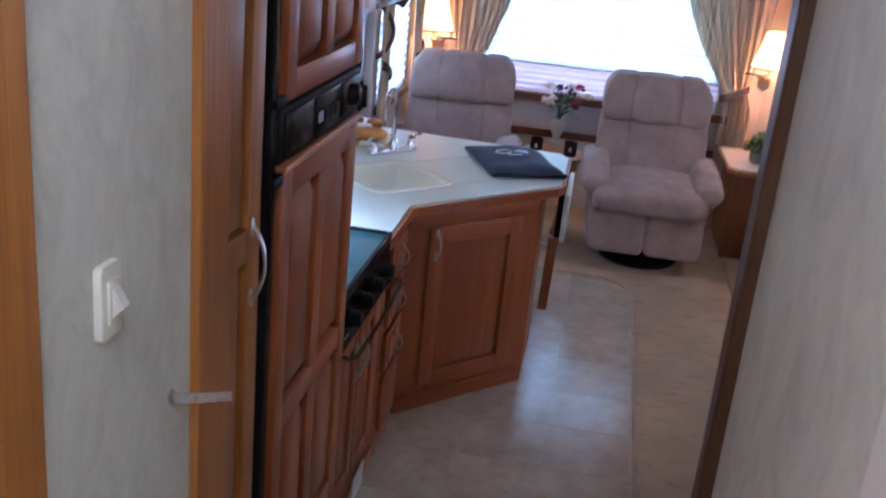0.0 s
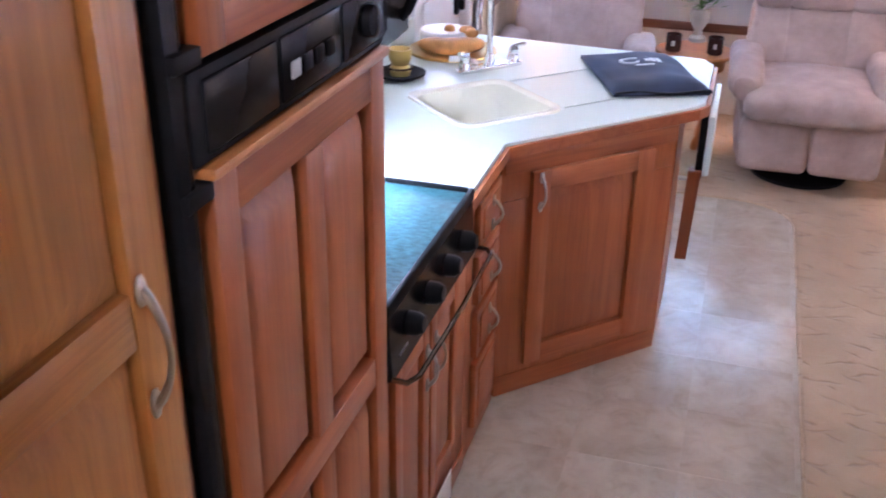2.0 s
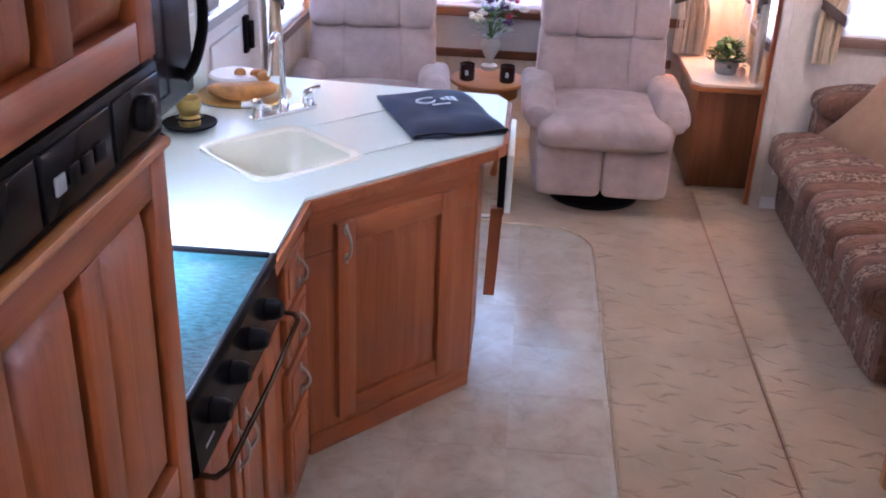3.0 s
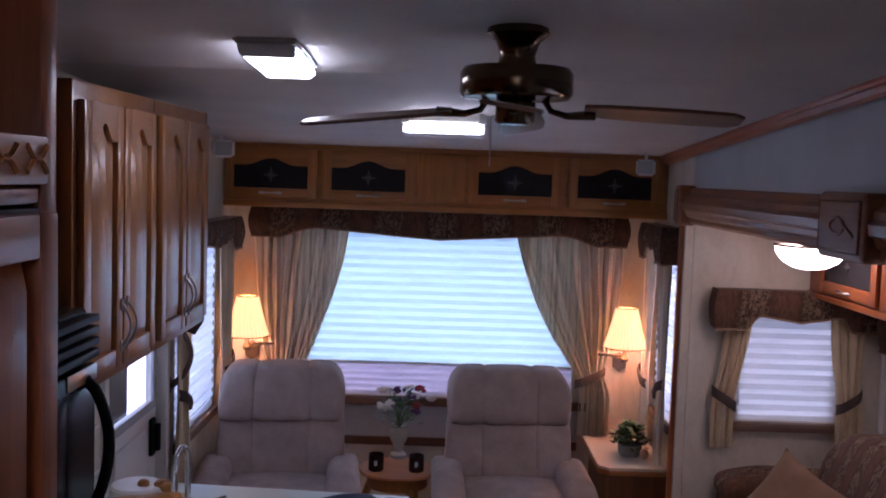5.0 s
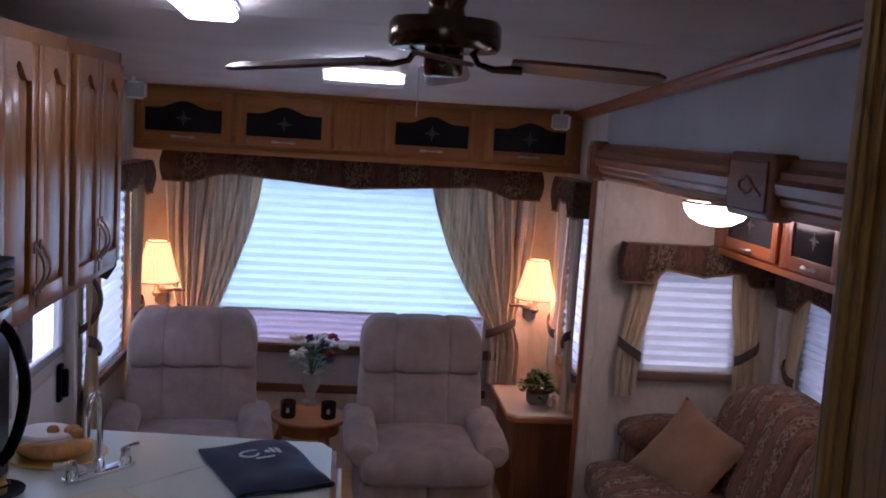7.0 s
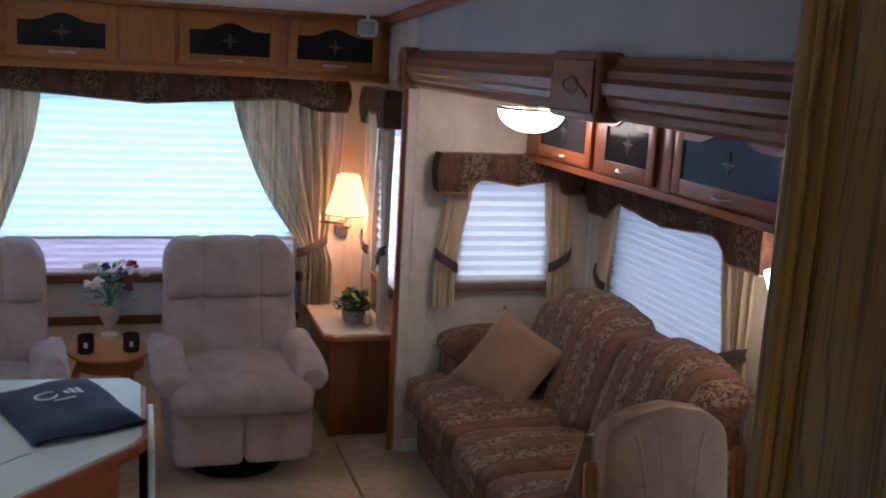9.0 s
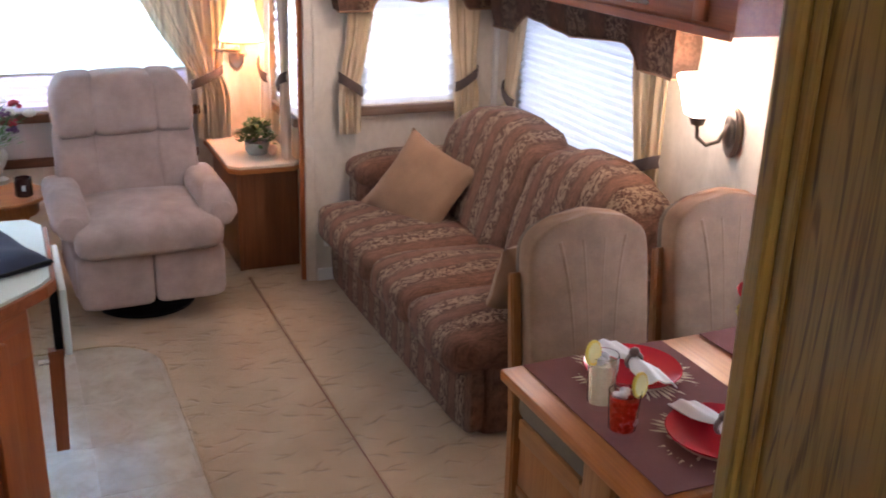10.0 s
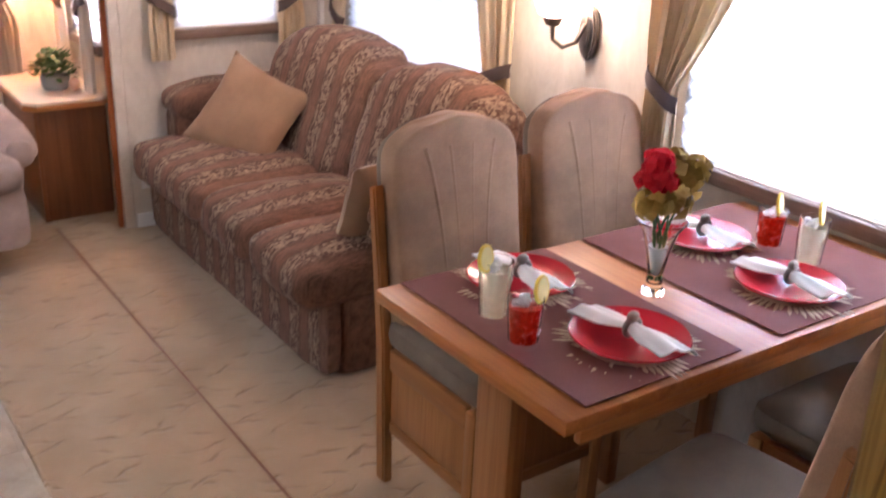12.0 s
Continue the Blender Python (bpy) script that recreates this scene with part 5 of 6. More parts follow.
vase_glaze = plain("gray_green_glaze", (0.42, 0.44, 0.40), 0.25, vary=0.15)
vase = thing("flower_vase", pose(-0.225, 6.30, 0.5095), "gray-green footed vase with white and purple flowers", "vase")
part("vase_body", turned([(0, 0), (0.045, 0), (0.045, 0.02), (0.025, 0.035), (0.022, 0.06), (0.045, 0.10), (0.055, 0.14), (0.042, 0.17), (0.048, 0.18), (0.04, 0.178), (0, 0.15)], 22), vase_glaze, vase)
rng = random.Random(4)
for mat, n, lab in ((icing, 9, "white bloom"), (plain("purple_petals", (0.10, 0.03, 0.13), 0.7), 4, "purple bloom"), (plain("red_petals", (0.42, 0.03, 0.045), 0.7), 2, "red bloom")):
    for k in range(n):
        bm = B()
        bloom(bm, (rng.uniform(-0.12, 0.12), rng.uniform(-0.06, 0.05), rng.uniform(0.23, 0.40)), rng.uniform(0.03, 0.042), 9, rng)
        part("bloom", bm, mat, vase, lab)
bm = B()
for k in range(110):
    a, z = rng.uniform(0, 6.28), rng.uniform(0.18, 0.36)
    rad = rng.uniform(0.02, 0.10)
    p, q = Vector((rad * math.cos(a), rad * math.sin(a) * 0.6, z)), Vector((math.cos(a), math.sin(a), rng.uniform(-0.2, 0.8))).normalized()
    s = q.cross(Vector((0, 0, 1))).normalized() * 0.011
    v = [bm.verts.new(x) for x in (p, p + q * 0.025 + s, p + q * 0.055, p + q * 0.025 - s)]
    bm.faces.new(v)
part("leaves", bm, leaf_green, vase)
for k in range(9):
    a = rng.uniform(-0.5, 1.0)
    part("stem", tube([(0, 0, 0.16), (0.04 * a, 0, 0.25), (0.12 * a + 0.02, 0.0, 0.33)], 0.0025, 5), leaf_green, vase)
part("stem", tube([(0, 0, 0.16), (0.06, 0, 0.26), (0.17, 0, 0.325)], 0.0025, 5), leaf_green, vase)
part("bud", cushion(0.17, 0, 0.335, 0.06, 0.035, 0.04, 1, 1, 10, 6), icing, vase, "white bud")

# corner end cabinet with plant
ec = thing("end_cabinet", pose(0.83, 6.0, 0), "stained oak corner end cabinet with pale clipped-corner top", "cabinet")
part("body", box(0.045, 0.365, 0.06, 0.67, 0.0, 0.535, 0.004), end_oak, ec)
part("cabinet_top", add_prism(B(), [(0.0, 0.05), (0.05, 0.0), (0.33, 0.0), (0.365, 0.03), (0.365, 0.672), (0.0, 0.672)], 0.5605, 0.575, "z", 0.003), cream_top, ec, "pale cream laminate top")
part("top_edge", add_prism(B(), [(-0.003, 0.05), (0.049, -0.003), (0.331, -0.003), (0.365, 0.028), (0.365, 0.672), (-0.003, 0.672)], 0.5355, 0.56, "z", 0.005), honey_x, ec, "honey oak top edge")
part("corner_strip", box(0.043, 0.062, 0.056, 0.0595, 0.0, 0.535, 0.001), end_oak, ec)
pot = thing("potted_plant", pose(1.03, 6.25, 0.5755), "small green leafy plant in a gray pot", "plant")
part("pot", turned([(0, 0), (0.05, 0), (0.062, 0.02), (0.066, 0.065), (0.06, 0.065), (0.055, 0.05), (0, 0.05)], 20), stone_pot, pot)
bm, rng = B(), random.Random(8)
for k in range(420):
    a, e, rad = rng.uniform(0, 6.28), rng.uniform(-0.25, 1.5), rng.uniform(0.4, 1.0)
    c = Vector((math.cos(a) * math.cos(e) * 0.095 * rad, math.sin(a) * math.cos(e) * 0.095 * rad, 0.085 + 0.095 * rad * math.sin(e)))
    q = Vector((math.cos(a + rng.uniform(-0.9, 0.9)), math.sin(a + rng.uniform(-0.9, 0.9)), rng.uniform(-0.5, 0.9))).normalized()
    s = q.cross(Vector((rng.uniform(-0.4, 0.4), 0.2, 1))).normalized() * 0.013
    bm.faces.new([bm.verts.new(x) for x in (c, c + q * 0.017 + s, c + q * 0.038, c + q * 0.017 - s)])
part("foliage", bm, leaf_green, pot)
egg = thing("ornament", pose(1.095, 6.18, 0.5755), "small pale pink egg-shaped ornament beside the plant", "ornament")
part("egg", cushion(0, 0, 0.03, 0.05, 0.05, 0.06, 1, 1, 16, 10), plain("pale_pink_glaze", (0.70, 0.45, 0.34), 0.4), egg)

# overhead cabinets along the rear wall
RC_Y, RC_B, RC_T = 6.37, 1.878, 2.205
rc = thing("rear_cabinet_rail", pose(LEFT + 0.003, RC_Y, RC_B), "stained oak overhead cabinet run above the rear window", "cabinet")
W = RIGHT - LEFT - 0.006
part("body", box(0, W, 0.002, 0.305, 0.0, RC_T - RC_B, 0.003), amber_x, rc)
part("bottom_moulding", box(-0.0005, W, -0.02, 0.02, -0.022, 0.012, 0.006), amber_x, rc)
part("crown_moulding", box(0, W, -0.014, 0.02, RC_T - RC_B - 0.03, RC_T - RC_B + 0.004, 0.005), amber_x, rc)
for x0 in (0.004, 0.533, 1.33, 1.87):
    rail_panel(rc, 0.50, 0.262, x0, 0.03, arch=0.04, rail=0.05, handle=(x0 + 0.25, 0.055, False, 0.10), glass=True, mat=amber_v, rail_mat=amber_x)
part("centre_panel", box(1.05, 1.305, -0.012, 0.0, 0.03, 0.292, 0.004), amber_v, rc)
for i in range(5):
    part("slat", box(1.082 + i * 0.039, 1.118 + i * 0.039, -0.016, -0.0122, 0.06, 0.265, 0.002), amber_v, rc)
for m, lab in ((pose(1.035, 6.20, 2.09, 0, 0, -12), "small white loudspeaker on a ceiling bracket"), (pose(-1.12, 5.86, 2.11, 0, 0, 28), "small white loudspeaker on a ceiling bracket")):
    sp_ = thing("loudspeaker", m, lab, "loudspeaker", "ceiling loudspeakers")
    part("case", add_prism(B(), [(-0.05, -0.04), (0.05, -0.05), (0.04, 0.06), (-0.04, 0.055)], 0.0, 0.085, "z", 0.01), white_paint, sp_)
    part("grille", box(-0.04, 0.04, -0.052, -0.046, 0.01, 0.075, 0.004), gray_panel, sp_).rotation_euler = (0, 0, -0.1)
    part("bracket", tube([(0, 0.01, 0.083), (0, 0.01, ceil_z(6.1) - m.translation.z)], 0.009, 8), white_paint, sp_)


# curtains, valances, tie-backs
def curtain(m, top_in, top_out, tie_in, tie_out, z_top, z_tie, z_bot, label, cloth, folds=9, depth=0.022, bot_in=None, bot_out=None, group="curtains"):
    """Hangs at y = 0; x positions of the inner and outer edge at the top, the tie and the hem."""
    c = thing("curtain", m, label, "curtain", group)
    bot_in = tie_in if bot_in is None else bot_in
    bot_out = tie_out if bot_out is None else bot_out
    rows, n, cols = [], 36, folds * 8
    for i in range(n + 1):
        z = z_top + (z_bot - z_top) * i / n
        if z >= z_tie:
            s = (z_top - z) / (z_top - z_tie)
            e, o = top_in + (tie_in - top_in) * s ** 1.7, top_out + (tie_out - top_out) * s ** 2.5
            amp = depth * (1 - 0.35 * s)
        else:
            s = (z_tie - z) / (z_tie - z_bot)
            q = math.sin(min(1, s * 2.2) * math.pi / 2)
            e, o = tie_in + (bot_in - tie_in) * q, tie_out + (bot_out - tie_out) * q
            amp = depth * (0.65 + 0.35 * q)
        row = []
        for j in range(cols + 1):
            u = j / cols
            w = amp * (math.sin(2 * math.pi * folds * u + 0.6 * math.sin(5 * u)) + 0.35 * math.sin(2 * math.pi * folds * 2.3 * u + 1))
            row.append((e + (o - e) * u + 0.004 * math.sin(9 * z + 20 * u), w, z))
        rows.append(row)
    part("cloth", sheet(rows, 0.003), cloth, c)
    lo, hi = min(tie_in, tie_out), max(tie_in, tie_out)
    up = 0.05 if tie_out > tie_in else -0.05
    band = []
    for k in range(17):
        t = k / 16
        x = lo - 0.012 + (hi - lo + 0.024) * t
        zc = z_tie - 0.01 + up * (t - 0.5) * 1.6
        y = -depth - 0.018 + 0.03 * (2 * t - 1) ** 4
        band.append([(x, y, zc - 0.026), (x, y - 0.006, zc), (x, y, zc + 0.026)])
    part("tie_back", sheet(band, 0.004), tie_brown, c, "dark brown tie-back")
    return c


def valance(m, width, drop, label, depth=0.10, dip=0.05, ears=0.07, cloth=None):
    """A padded pelmet, x from 0 to width, in front of the wall at y = 0, hanging down from z = 0."""
    v = thing("valance", m, label, "valance", "window valances")
    path = [(0.0, -0.002, 0.0)] + [(0.0, -depth * k / 3, 0.0) for k in (1, 2)]
    path += [(width * i / 40, -depth - 0.006 * math.sin(i * 1.3), i / 40) for i in range(41)]
    path += [(width, -depth * k / 3, 1.0) for k in (2, 1)] + [(width, -0.002, 1.0)]

    def low(u):
        e = min(u, 1 - u) * width
        if e < ears * 2.2:
            return -drop
        mid = (e - ears * 2.2) / (width / 2 - ears * 2.2)
        return -drop + (drop * 0.42) * min(1.0, math.sin(min(1, mid * 4) * math.pi / 2)) - dip * mid
    rows = []
    for k in range(9):
        s = k / 8
        bulge = 0.016 * math.sin(math.pi * s)
        rows.append([(x + (0 if 0 < u < 1 else (-bulge if u == 0 else bulge)), y - (bulge if y < -0.01 else 0), low(u) * s) for x, y, u in path])
    part("cloth", sheet(rows, 0.006), cloth or valance_cloth, v)
    part("top_board", box(0.004, width - 0.004, -depth + 0.004, -0.002, -0.014, -0.002, 0.002), dark_x, v)
    trim = [(x, y - 0.004, low(u) - 0.002) for x, y, u in path[2:-2]]
    part("piping", tube(trim, 0.005, 6), pillow_tan, v, "tan piping")
    return v


curtain(pose(0, REAR - 0.055, 0), -0.55, -1.09, -0.80, -1.0, 1.84, 0.93, 0.42, "striped beige curtain tied back at the rear window", drape_back, 9, 0.024, -0.84, -1.04)
curtain(pose(0, REAR - 0.055, 0), 0.395, 1.02, 0.78, 0.93, 1.84, 0.93, 0.58, "striped beige curtain tied back at the rear window", drape_back, 9, 0.024, 0.80, 0.97)
valance(pose(-1.10, REAR - 0.001, 1.855), 2.12, 0.17, "dark leaf-patterned tapestry valance over the rear window", 0.13, 0.062, 0.08)
# side window dressings beside the recliners
curtain(facing_right(LEFT + 0.05, 5.42, 0), 0.10, -0.14, 0.02, -0.12, 1.75, 1.02, 0.42, "cream curtain tied back at the side window", drape_cream, 4, 0.018, 0.04, -0.13)
curtain(facing_right(LEFT + 0.05, 5.42, 0), 0.72, 0.94, 0.80, 0.93, 1.75, 1.02, 0.5, "cream curtain tied back at the side window", drape_cream, 4, 0.018)
valance(facing_right(LEFT + 0.001, 5.29, 1.80), 1.06, 0.17, "dark leaf-patterned tapestry valance over the side window", 0.10, 0.03, 0.07)
curtain(facing_left(RIGHT - 0.05, 6.5, 0), 0.28, 0.46, 0.34, 0.44, 1.75, 0.98, 0.56, "striped beige curtain tied back at the corner window", drape_back, 4, 0.018)
curtain(facing_left(RIGHT - 0.05, 6.5, 0), 0.10, -0.08, 0.04, -0.07, 1.75, 0.98, 0.58, "striped beige curtain tied back at the corner window", drape_back, 4, 0.018)
valance(facing_left(RIGHT - 0.001, 6.55, 1.83), 0.56, 0.19, "dark leaf-patterned tapestry valance over the corner window", 0.10, 0.02, 0.07)


# swing-arm wall lamps
def wall_lamp(x, side):
    w = thing("wall_lamp", pose(x, REAR - 0.001, 1.0), "lit swing-arm wall lamp with pleated cream shade", "lamp", "rear wall lamps")
    hexa = [(0.045 * math.cos(a), 0.01 + 0.06 * math.sin(a)) for a in [math.pi / 6 + math.pi / 3 * i for i in range(6)]]
    part("back_plate", add_prism(B(), hexa, -0.02, 0.0, "y", 0.005), pewter, w, "aged pewter hexagonal plate")
    part("arm", tube([(0, -0.02, 0.03), (-0.07 * side, -0.04, 0.055), (-0.13 * side, -0.06, 0.06), (-0.07 * side, -0.10, 0.065), (0.0, -0.165, 0.07)], 0.008, 8), pewter, w)
    part("socket", turned([(0, 0.04), (0.02, 0.04), (0.026, 0.06), (0.014, 0.08), (0.014, 0.13), (0, 0.13)], 14, (0, -0.17)), pewter, w)
    bm, seg = B(), 64
    rows = []
    for k in range(7):
        t = k / 6
        rr = 0.118 + (0.056 - 0.118) * (t ** 0.9)
        rows.append([((rr + 0.0025 * math.cos(i * math.pi)) * math.cos(2 * math.pi * i / seg), -0.17 + (rr + 0.0025 * math.cos(i * math.pi)) * math.sin(2 * math.pi * i / seg), 0.124 + 0.222 * t) for i in range(seg + 1)])
    shade = part("shade", sheet(rows, 0.002), shade_glow, w, "glowing cream pleated shade")
    for rr, z in ((0.119, 0.124), (0.057, 0.346)):
        part("rim", tube(arc(lambda s: (rr * math.cos(6.2832 * s), -0.17 + rr * math.sin(6.2832 * s), z), 32), 0.0035, 6), shade_rim, shade)
    return w


wall_lamp(1.03, 1)
wall_lamp(-1.105, -1)

# ceiling lights
for y0, x0 in ((4.80, -0.20),):
    cl = thing("ceiling_light", pose(x0, y0, ceil_z(y0) - 0.06, -3.52, 0, 0), "lit fluorescent ceiling light with white diffuser", "lamp", "ceiling lights")
    part("housing", add_prism(B(), [(0.0, 0.0), (0.03, -0.03), (0.30, -0.03), (0.33, 0.0), (0.33, 0.24), (0.0, 0.24)], 0.02, 0.06, "z", 0.006), white_paint, cl)
    d = part("diffuser", add_prism(B(), [(0.012, 0.07), (0.318, 0.07), (0.30, 0.02), (0.30, -0.03), (0.04, -0.03), (0.03, 0.0)], -0.012, 0.0195, "z", 0.008), tube_glow, cl, "glowing white diffuser")
    part("end_trim", box(0.004, 0.326, 0.072, 0.235, -0.012, 0.0195, 0.006), white_paint, cl)

cl = thing("ceiling_light", pose(-0.572, 3.42, ceil_z(3.42) - 0.0575, -3.52, 0, 0), "lit fluorescent ceiling light with white diffuser", "lamp", "ceiling lights")
part("housing", add_prism(B(), [(0.014, 0.0), (0.172, 0.0), (0.176, 0.03), (0.176, 0.37), (0.166, 0.40), (0.02, 0.40)], 0.042, 0.058, "z", 0.006), gray_panel, cl)
part("end_cap", add_prism(B(), [(0.004, 0.0415), (0.075, 0.0415), (0.075, 0.02), (0.04, 0.02)], 0.022, 0.16, "x", 0.003), gray_panel, cl)
part("diffuser", add_prism(B(), [(0.022, 0.08), (0.162, 0.08), (0.171, 0.11), (0.171, 0.36), (0.16, 0.388), (0.03, 0.388)], 0.017, 0.0415, "z", 0.007), tube_glow, cl, "glowing white diffuser")
# extra light out of view in the hall, added to brighten walls and pantry
hl = thing("ceiling_light", pose(-0.23, -0.25, ceil_z(-0.25) - 0.06, -3.52, 0, 0), "unseen ceiling light added to brighten the hall", "lamp", "ceiling lights")
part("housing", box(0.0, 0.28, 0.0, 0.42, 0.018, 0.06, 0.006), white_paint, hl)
part("diffuser", box(0.01, 0.27, 0.01, 0.41, -0.014, 0.0175, 0.01), hall_fill_glow, hl, "glowing white diffuser")

# ceiling fan
FX, FY = 0.127, 3.24
FZ = ceil_z(FY)
fan = thing("ceiling_fan", pose(FX, FY, FZ), "dark bronze ceiling fan with four dark wooden blades", "fan")
part("canopy", turned([(0, 0.01), (0.068, 0.008), (0.072, -0.012), (0.05, -0.03), (0.04, -0.06), (0.045, -0.082), (0, -0.082)], 28), bronze, fan)
part("motor", turned([(0.04, -0.08), (0.12, -0.088), (0.128, -0.10), (0.128, -0.145), (0.12, -0.156), (0.06, -0.16), (0, -0.16)], 36), bronze, fan)
part("hub", turned([(0.03, -0.158), (0.046, -0.165), (0.046, -0.205), (0.04, -0.215), (0, -0.218)], 24), bronze, fan)
part("pull_chain", tube([(-0.04, 0.0, -0.19), (-0.055, 0.0, -0.20), (-0.055, 0.0, -0.31)], 0.0015, 5), steel, fan)
for k in range(4):
    a = radians(-6 + 90 * k)
    rot = Matrix.Rotation(a, 4, "Z")
    bm = tube([(0.06, 0, -0.150), (0.08, 0, -0.182), (0.115, 0, -0.192), (0.18, 0, -0.188)], [0.008, 0.007, 0.008, 0.012], 8)
    iron = part("blade_iron", bm, bronze, fan)
    iron.matrix_basis = rot
    out = [(0.15, -0.042), (0.20, -0.052), (0.38, -0.062), (0.475, -0.057), (0.50, -0.03), (0.50, 0.03), (0.475, 0.057), (0.38, 0.062), (0.20, 0.052), (0.15, 0.042)]
    bl = part("blade", prism(out, -0.004, 0.004, "z", 0.002), dark_x, fan)
    bl.matrix_basis = Matrix.Rotation(radians(-1.6), 4, "Y") @ rot @ Matrix.Translation((0, 0, -0.172)) @ Matrix.Rotation(radians(4), 4, "Y") @ Matrix.Rotation(radians(-10), 4, "X")

# ---- slide-out: sofa, dinette ----
# sofa, local x along the front from the far arm, front at y = 0, facing the room
sofa = thing("sofa", facing_left(1.24, 5.745, 0.014), "brown leaf-patterned tapestry sofa with loose back cushions and low arms", "sofa")
SL, SD = 1.69, 0.88
part("base", cushion(SL / 2, 0.46, 0.15, SL - 0.03, SD - 0.10, 0.30, 0.10, 0.10, 44, 14), sofa_tapestry, sofa)
part("skirt_front", cushion(SL / 2, 0.055, 0.165, SL - 0.02, 0.06, 0.31, 0.2, 0.12, 60, 14, 0.005), sofa_tapestry, sofa)
plump = lambda p, x, y, z: (p.x, p.y - 0.012 * (1 - z * z) * (y < 0), p.z + (0.022 * (1 - x * x) * (1 - y * y) + 0.008 * noise.noise(p * 5)) * (z > 0))
for x0, w in ((0.0, 0.80), (0.81, 0.43), (1.25, 0.43)):
    part("seat_cushion", cushion(x0 + w / 2, 0.255, 0.352, w - 0.004, 0.63, 0.20, 0.5, 0.22, 52, 22, 0.014, plump), sofa_tapestry, sofa)
for x0, w, top in ((0.12, 0.84, -0.03), (0.94, 0.70, -0.05)):
    lean = lambda p, x, y, z: (p.x, p.y + 0.34 * p.z, p.z + 0.05 * (1 - x * x) * (z > 0))
    part("back_cushion", cushion(x0 + w / 2, 0.665, 0.655 + top, w + 0.03, 0.27, 0.54, 0.5, 0.35, 44, 20, 0.014, lean), sofa_tapestry, sofa)
part("back_frame", cushion(SL / 2, 0.81, 0.47, SL - 0.08, 0.16, 0.78, 0.25, 0.2, 40, 14), sofa_tapestry, sofa)
for x, front, high in ((0.075, 0.12, 0.60), (SL - 0.085, 0.24, 0.56)):
    part("arm", cushion(x, front + 0.36, high / 2, 0.17, 0.72, high, 0.2, 0.2, 30, 16, 0.006), sofa_tapestry, sofa)
    part("arm_roll", cushion(x, front + 0.35, high - 0.01, 0.205, 0.73, 0.19, 0.75, 0.26, 30, 18, 0.01), sofa_tapestry, sofa)


def pillow(m, size, label):
    p = thing("throw_pillow", m, label, "pillow", "throw pillows")

    bm = B()
    rows_f, rows_b, n_ = [], [], 18
    for i in range(n_ + 1):
        a = -1 + 2 * i / n_
        rf, rb = [], []
        for j in range(n_ + 1):
            b = -1 + 2 * j / n_
            puff = 0.062 * ((1 - a * a) * (1 - b * b)) ** 0.42
            sx = size / 2 * a * (1 - 0.10 * (1 - b * b)) 
            sz = size / 2 * b * (1 - 0.10 * (1 - a * a))
            wr = 0.005 * noise.noise(Vector((a * 3, b * 3, size)))
            rf.append((sx, -puff + wr, sz))
            rb.append((sx, puff + wr + 0.002, sz))
        rows_f.append(rf)
        rows_b.append(rb)
    vf = [[bm.verts.new(q) for q in r] for r in rows_f]
    vb = [[bm.verts.new(q) for q in r] for r in rows_b]
    for v in (vf, vb):
        for i in range(n_):
            for j in range(n_):
                bm.faces.new((v[i][j], v[i + 1][j], v[i + 1][j + 1], v[i][j + 1]))
    bmesh.ops.remove_doubles(bm, verts=bm.verts[:], dist=0.004)
    bmesh.ops.recalc_face_normals(bm, faces=bm.faces[:])
    part("cover", bm, pillow_tan, p)
    return p


pillow(Matrix.Translation((1.585, 5.345, 0.60)) @ pose(0, 0, 0, 0, 0, -48) @ pose(0, 0, 0, -32, 0, 0) @ pose(0, 0, 0, 0, 23, 0), 0.43, "plain tan throw pillow leaning on the sofa arm")
pillow(Matrix.Translation((1.56, 4.22, 0.57)) @ pose(0, 0, 0, 0, 0, 12) @ pose(0, 0, 0, 20, 0, 0), 0.36, "plain tan throw pillow behind the dining chair")

# overhead cabinets
oc = thing("slide_cabinet", facing_left(1.77, SLIDE_END - 0.003, 1.545), "stained oak overhead cabinet with three etched smoked-glass doors", "cabinet")
part("body", box(0, 2.26, 0.001, 0.395, 0.0, 0.40, 0.004), oak_x, oc)
for x0, w in ((0.15, 0.62), (0.86, 0.46), (1.46, 0.68)):
    rail_panel(oc, w, 0.30, x0, 0.03, arch=0.05, rail=0.055, handle=(x0 + w / 2, 0.055, False, 0.10), glass=True)
for x in (0.79, 1.37):
    st_ = part("stile", box(x, x + 0.06, -0.008, 0.0, 0.02, 0.36, 0.003), oak_v, oc)
part("bottom_edge", box(0, 2.26, -0.012, 0.0005, -0.012, 0.018, 0.004), oak_x, oc)
# dome light
dome = thing("dome_light", pose(1.53, 5.14, 1.84), "lit frosted glass dome ceiling light", "lamp")
part("base", turned([(0, 0.108), (0.07, 0.108), (0.09, 0.05), (0.10, 0.0), (0, 0.0)], 32), bronze, dome)
part("glass", turned([(0.145, -0.03), (0.14, -0.062), (0.115, -0.095), (0.07, -0.12), (0.03, -0.128), (0, -0.13)], 36), dome_glow, dome, "glowing frosted dome")
part("rim", tube(arc(lambda s: (0.146 * math.cos(6.2832 * s), 0.146 * math.sin(6.2832 * s), -0.028), 36), 0.006, 6), pewter, dome)
part("stem", tube([(0, 0, 0.0), (0, 0, -0.03)], 0.03, 12), bronze, dome)

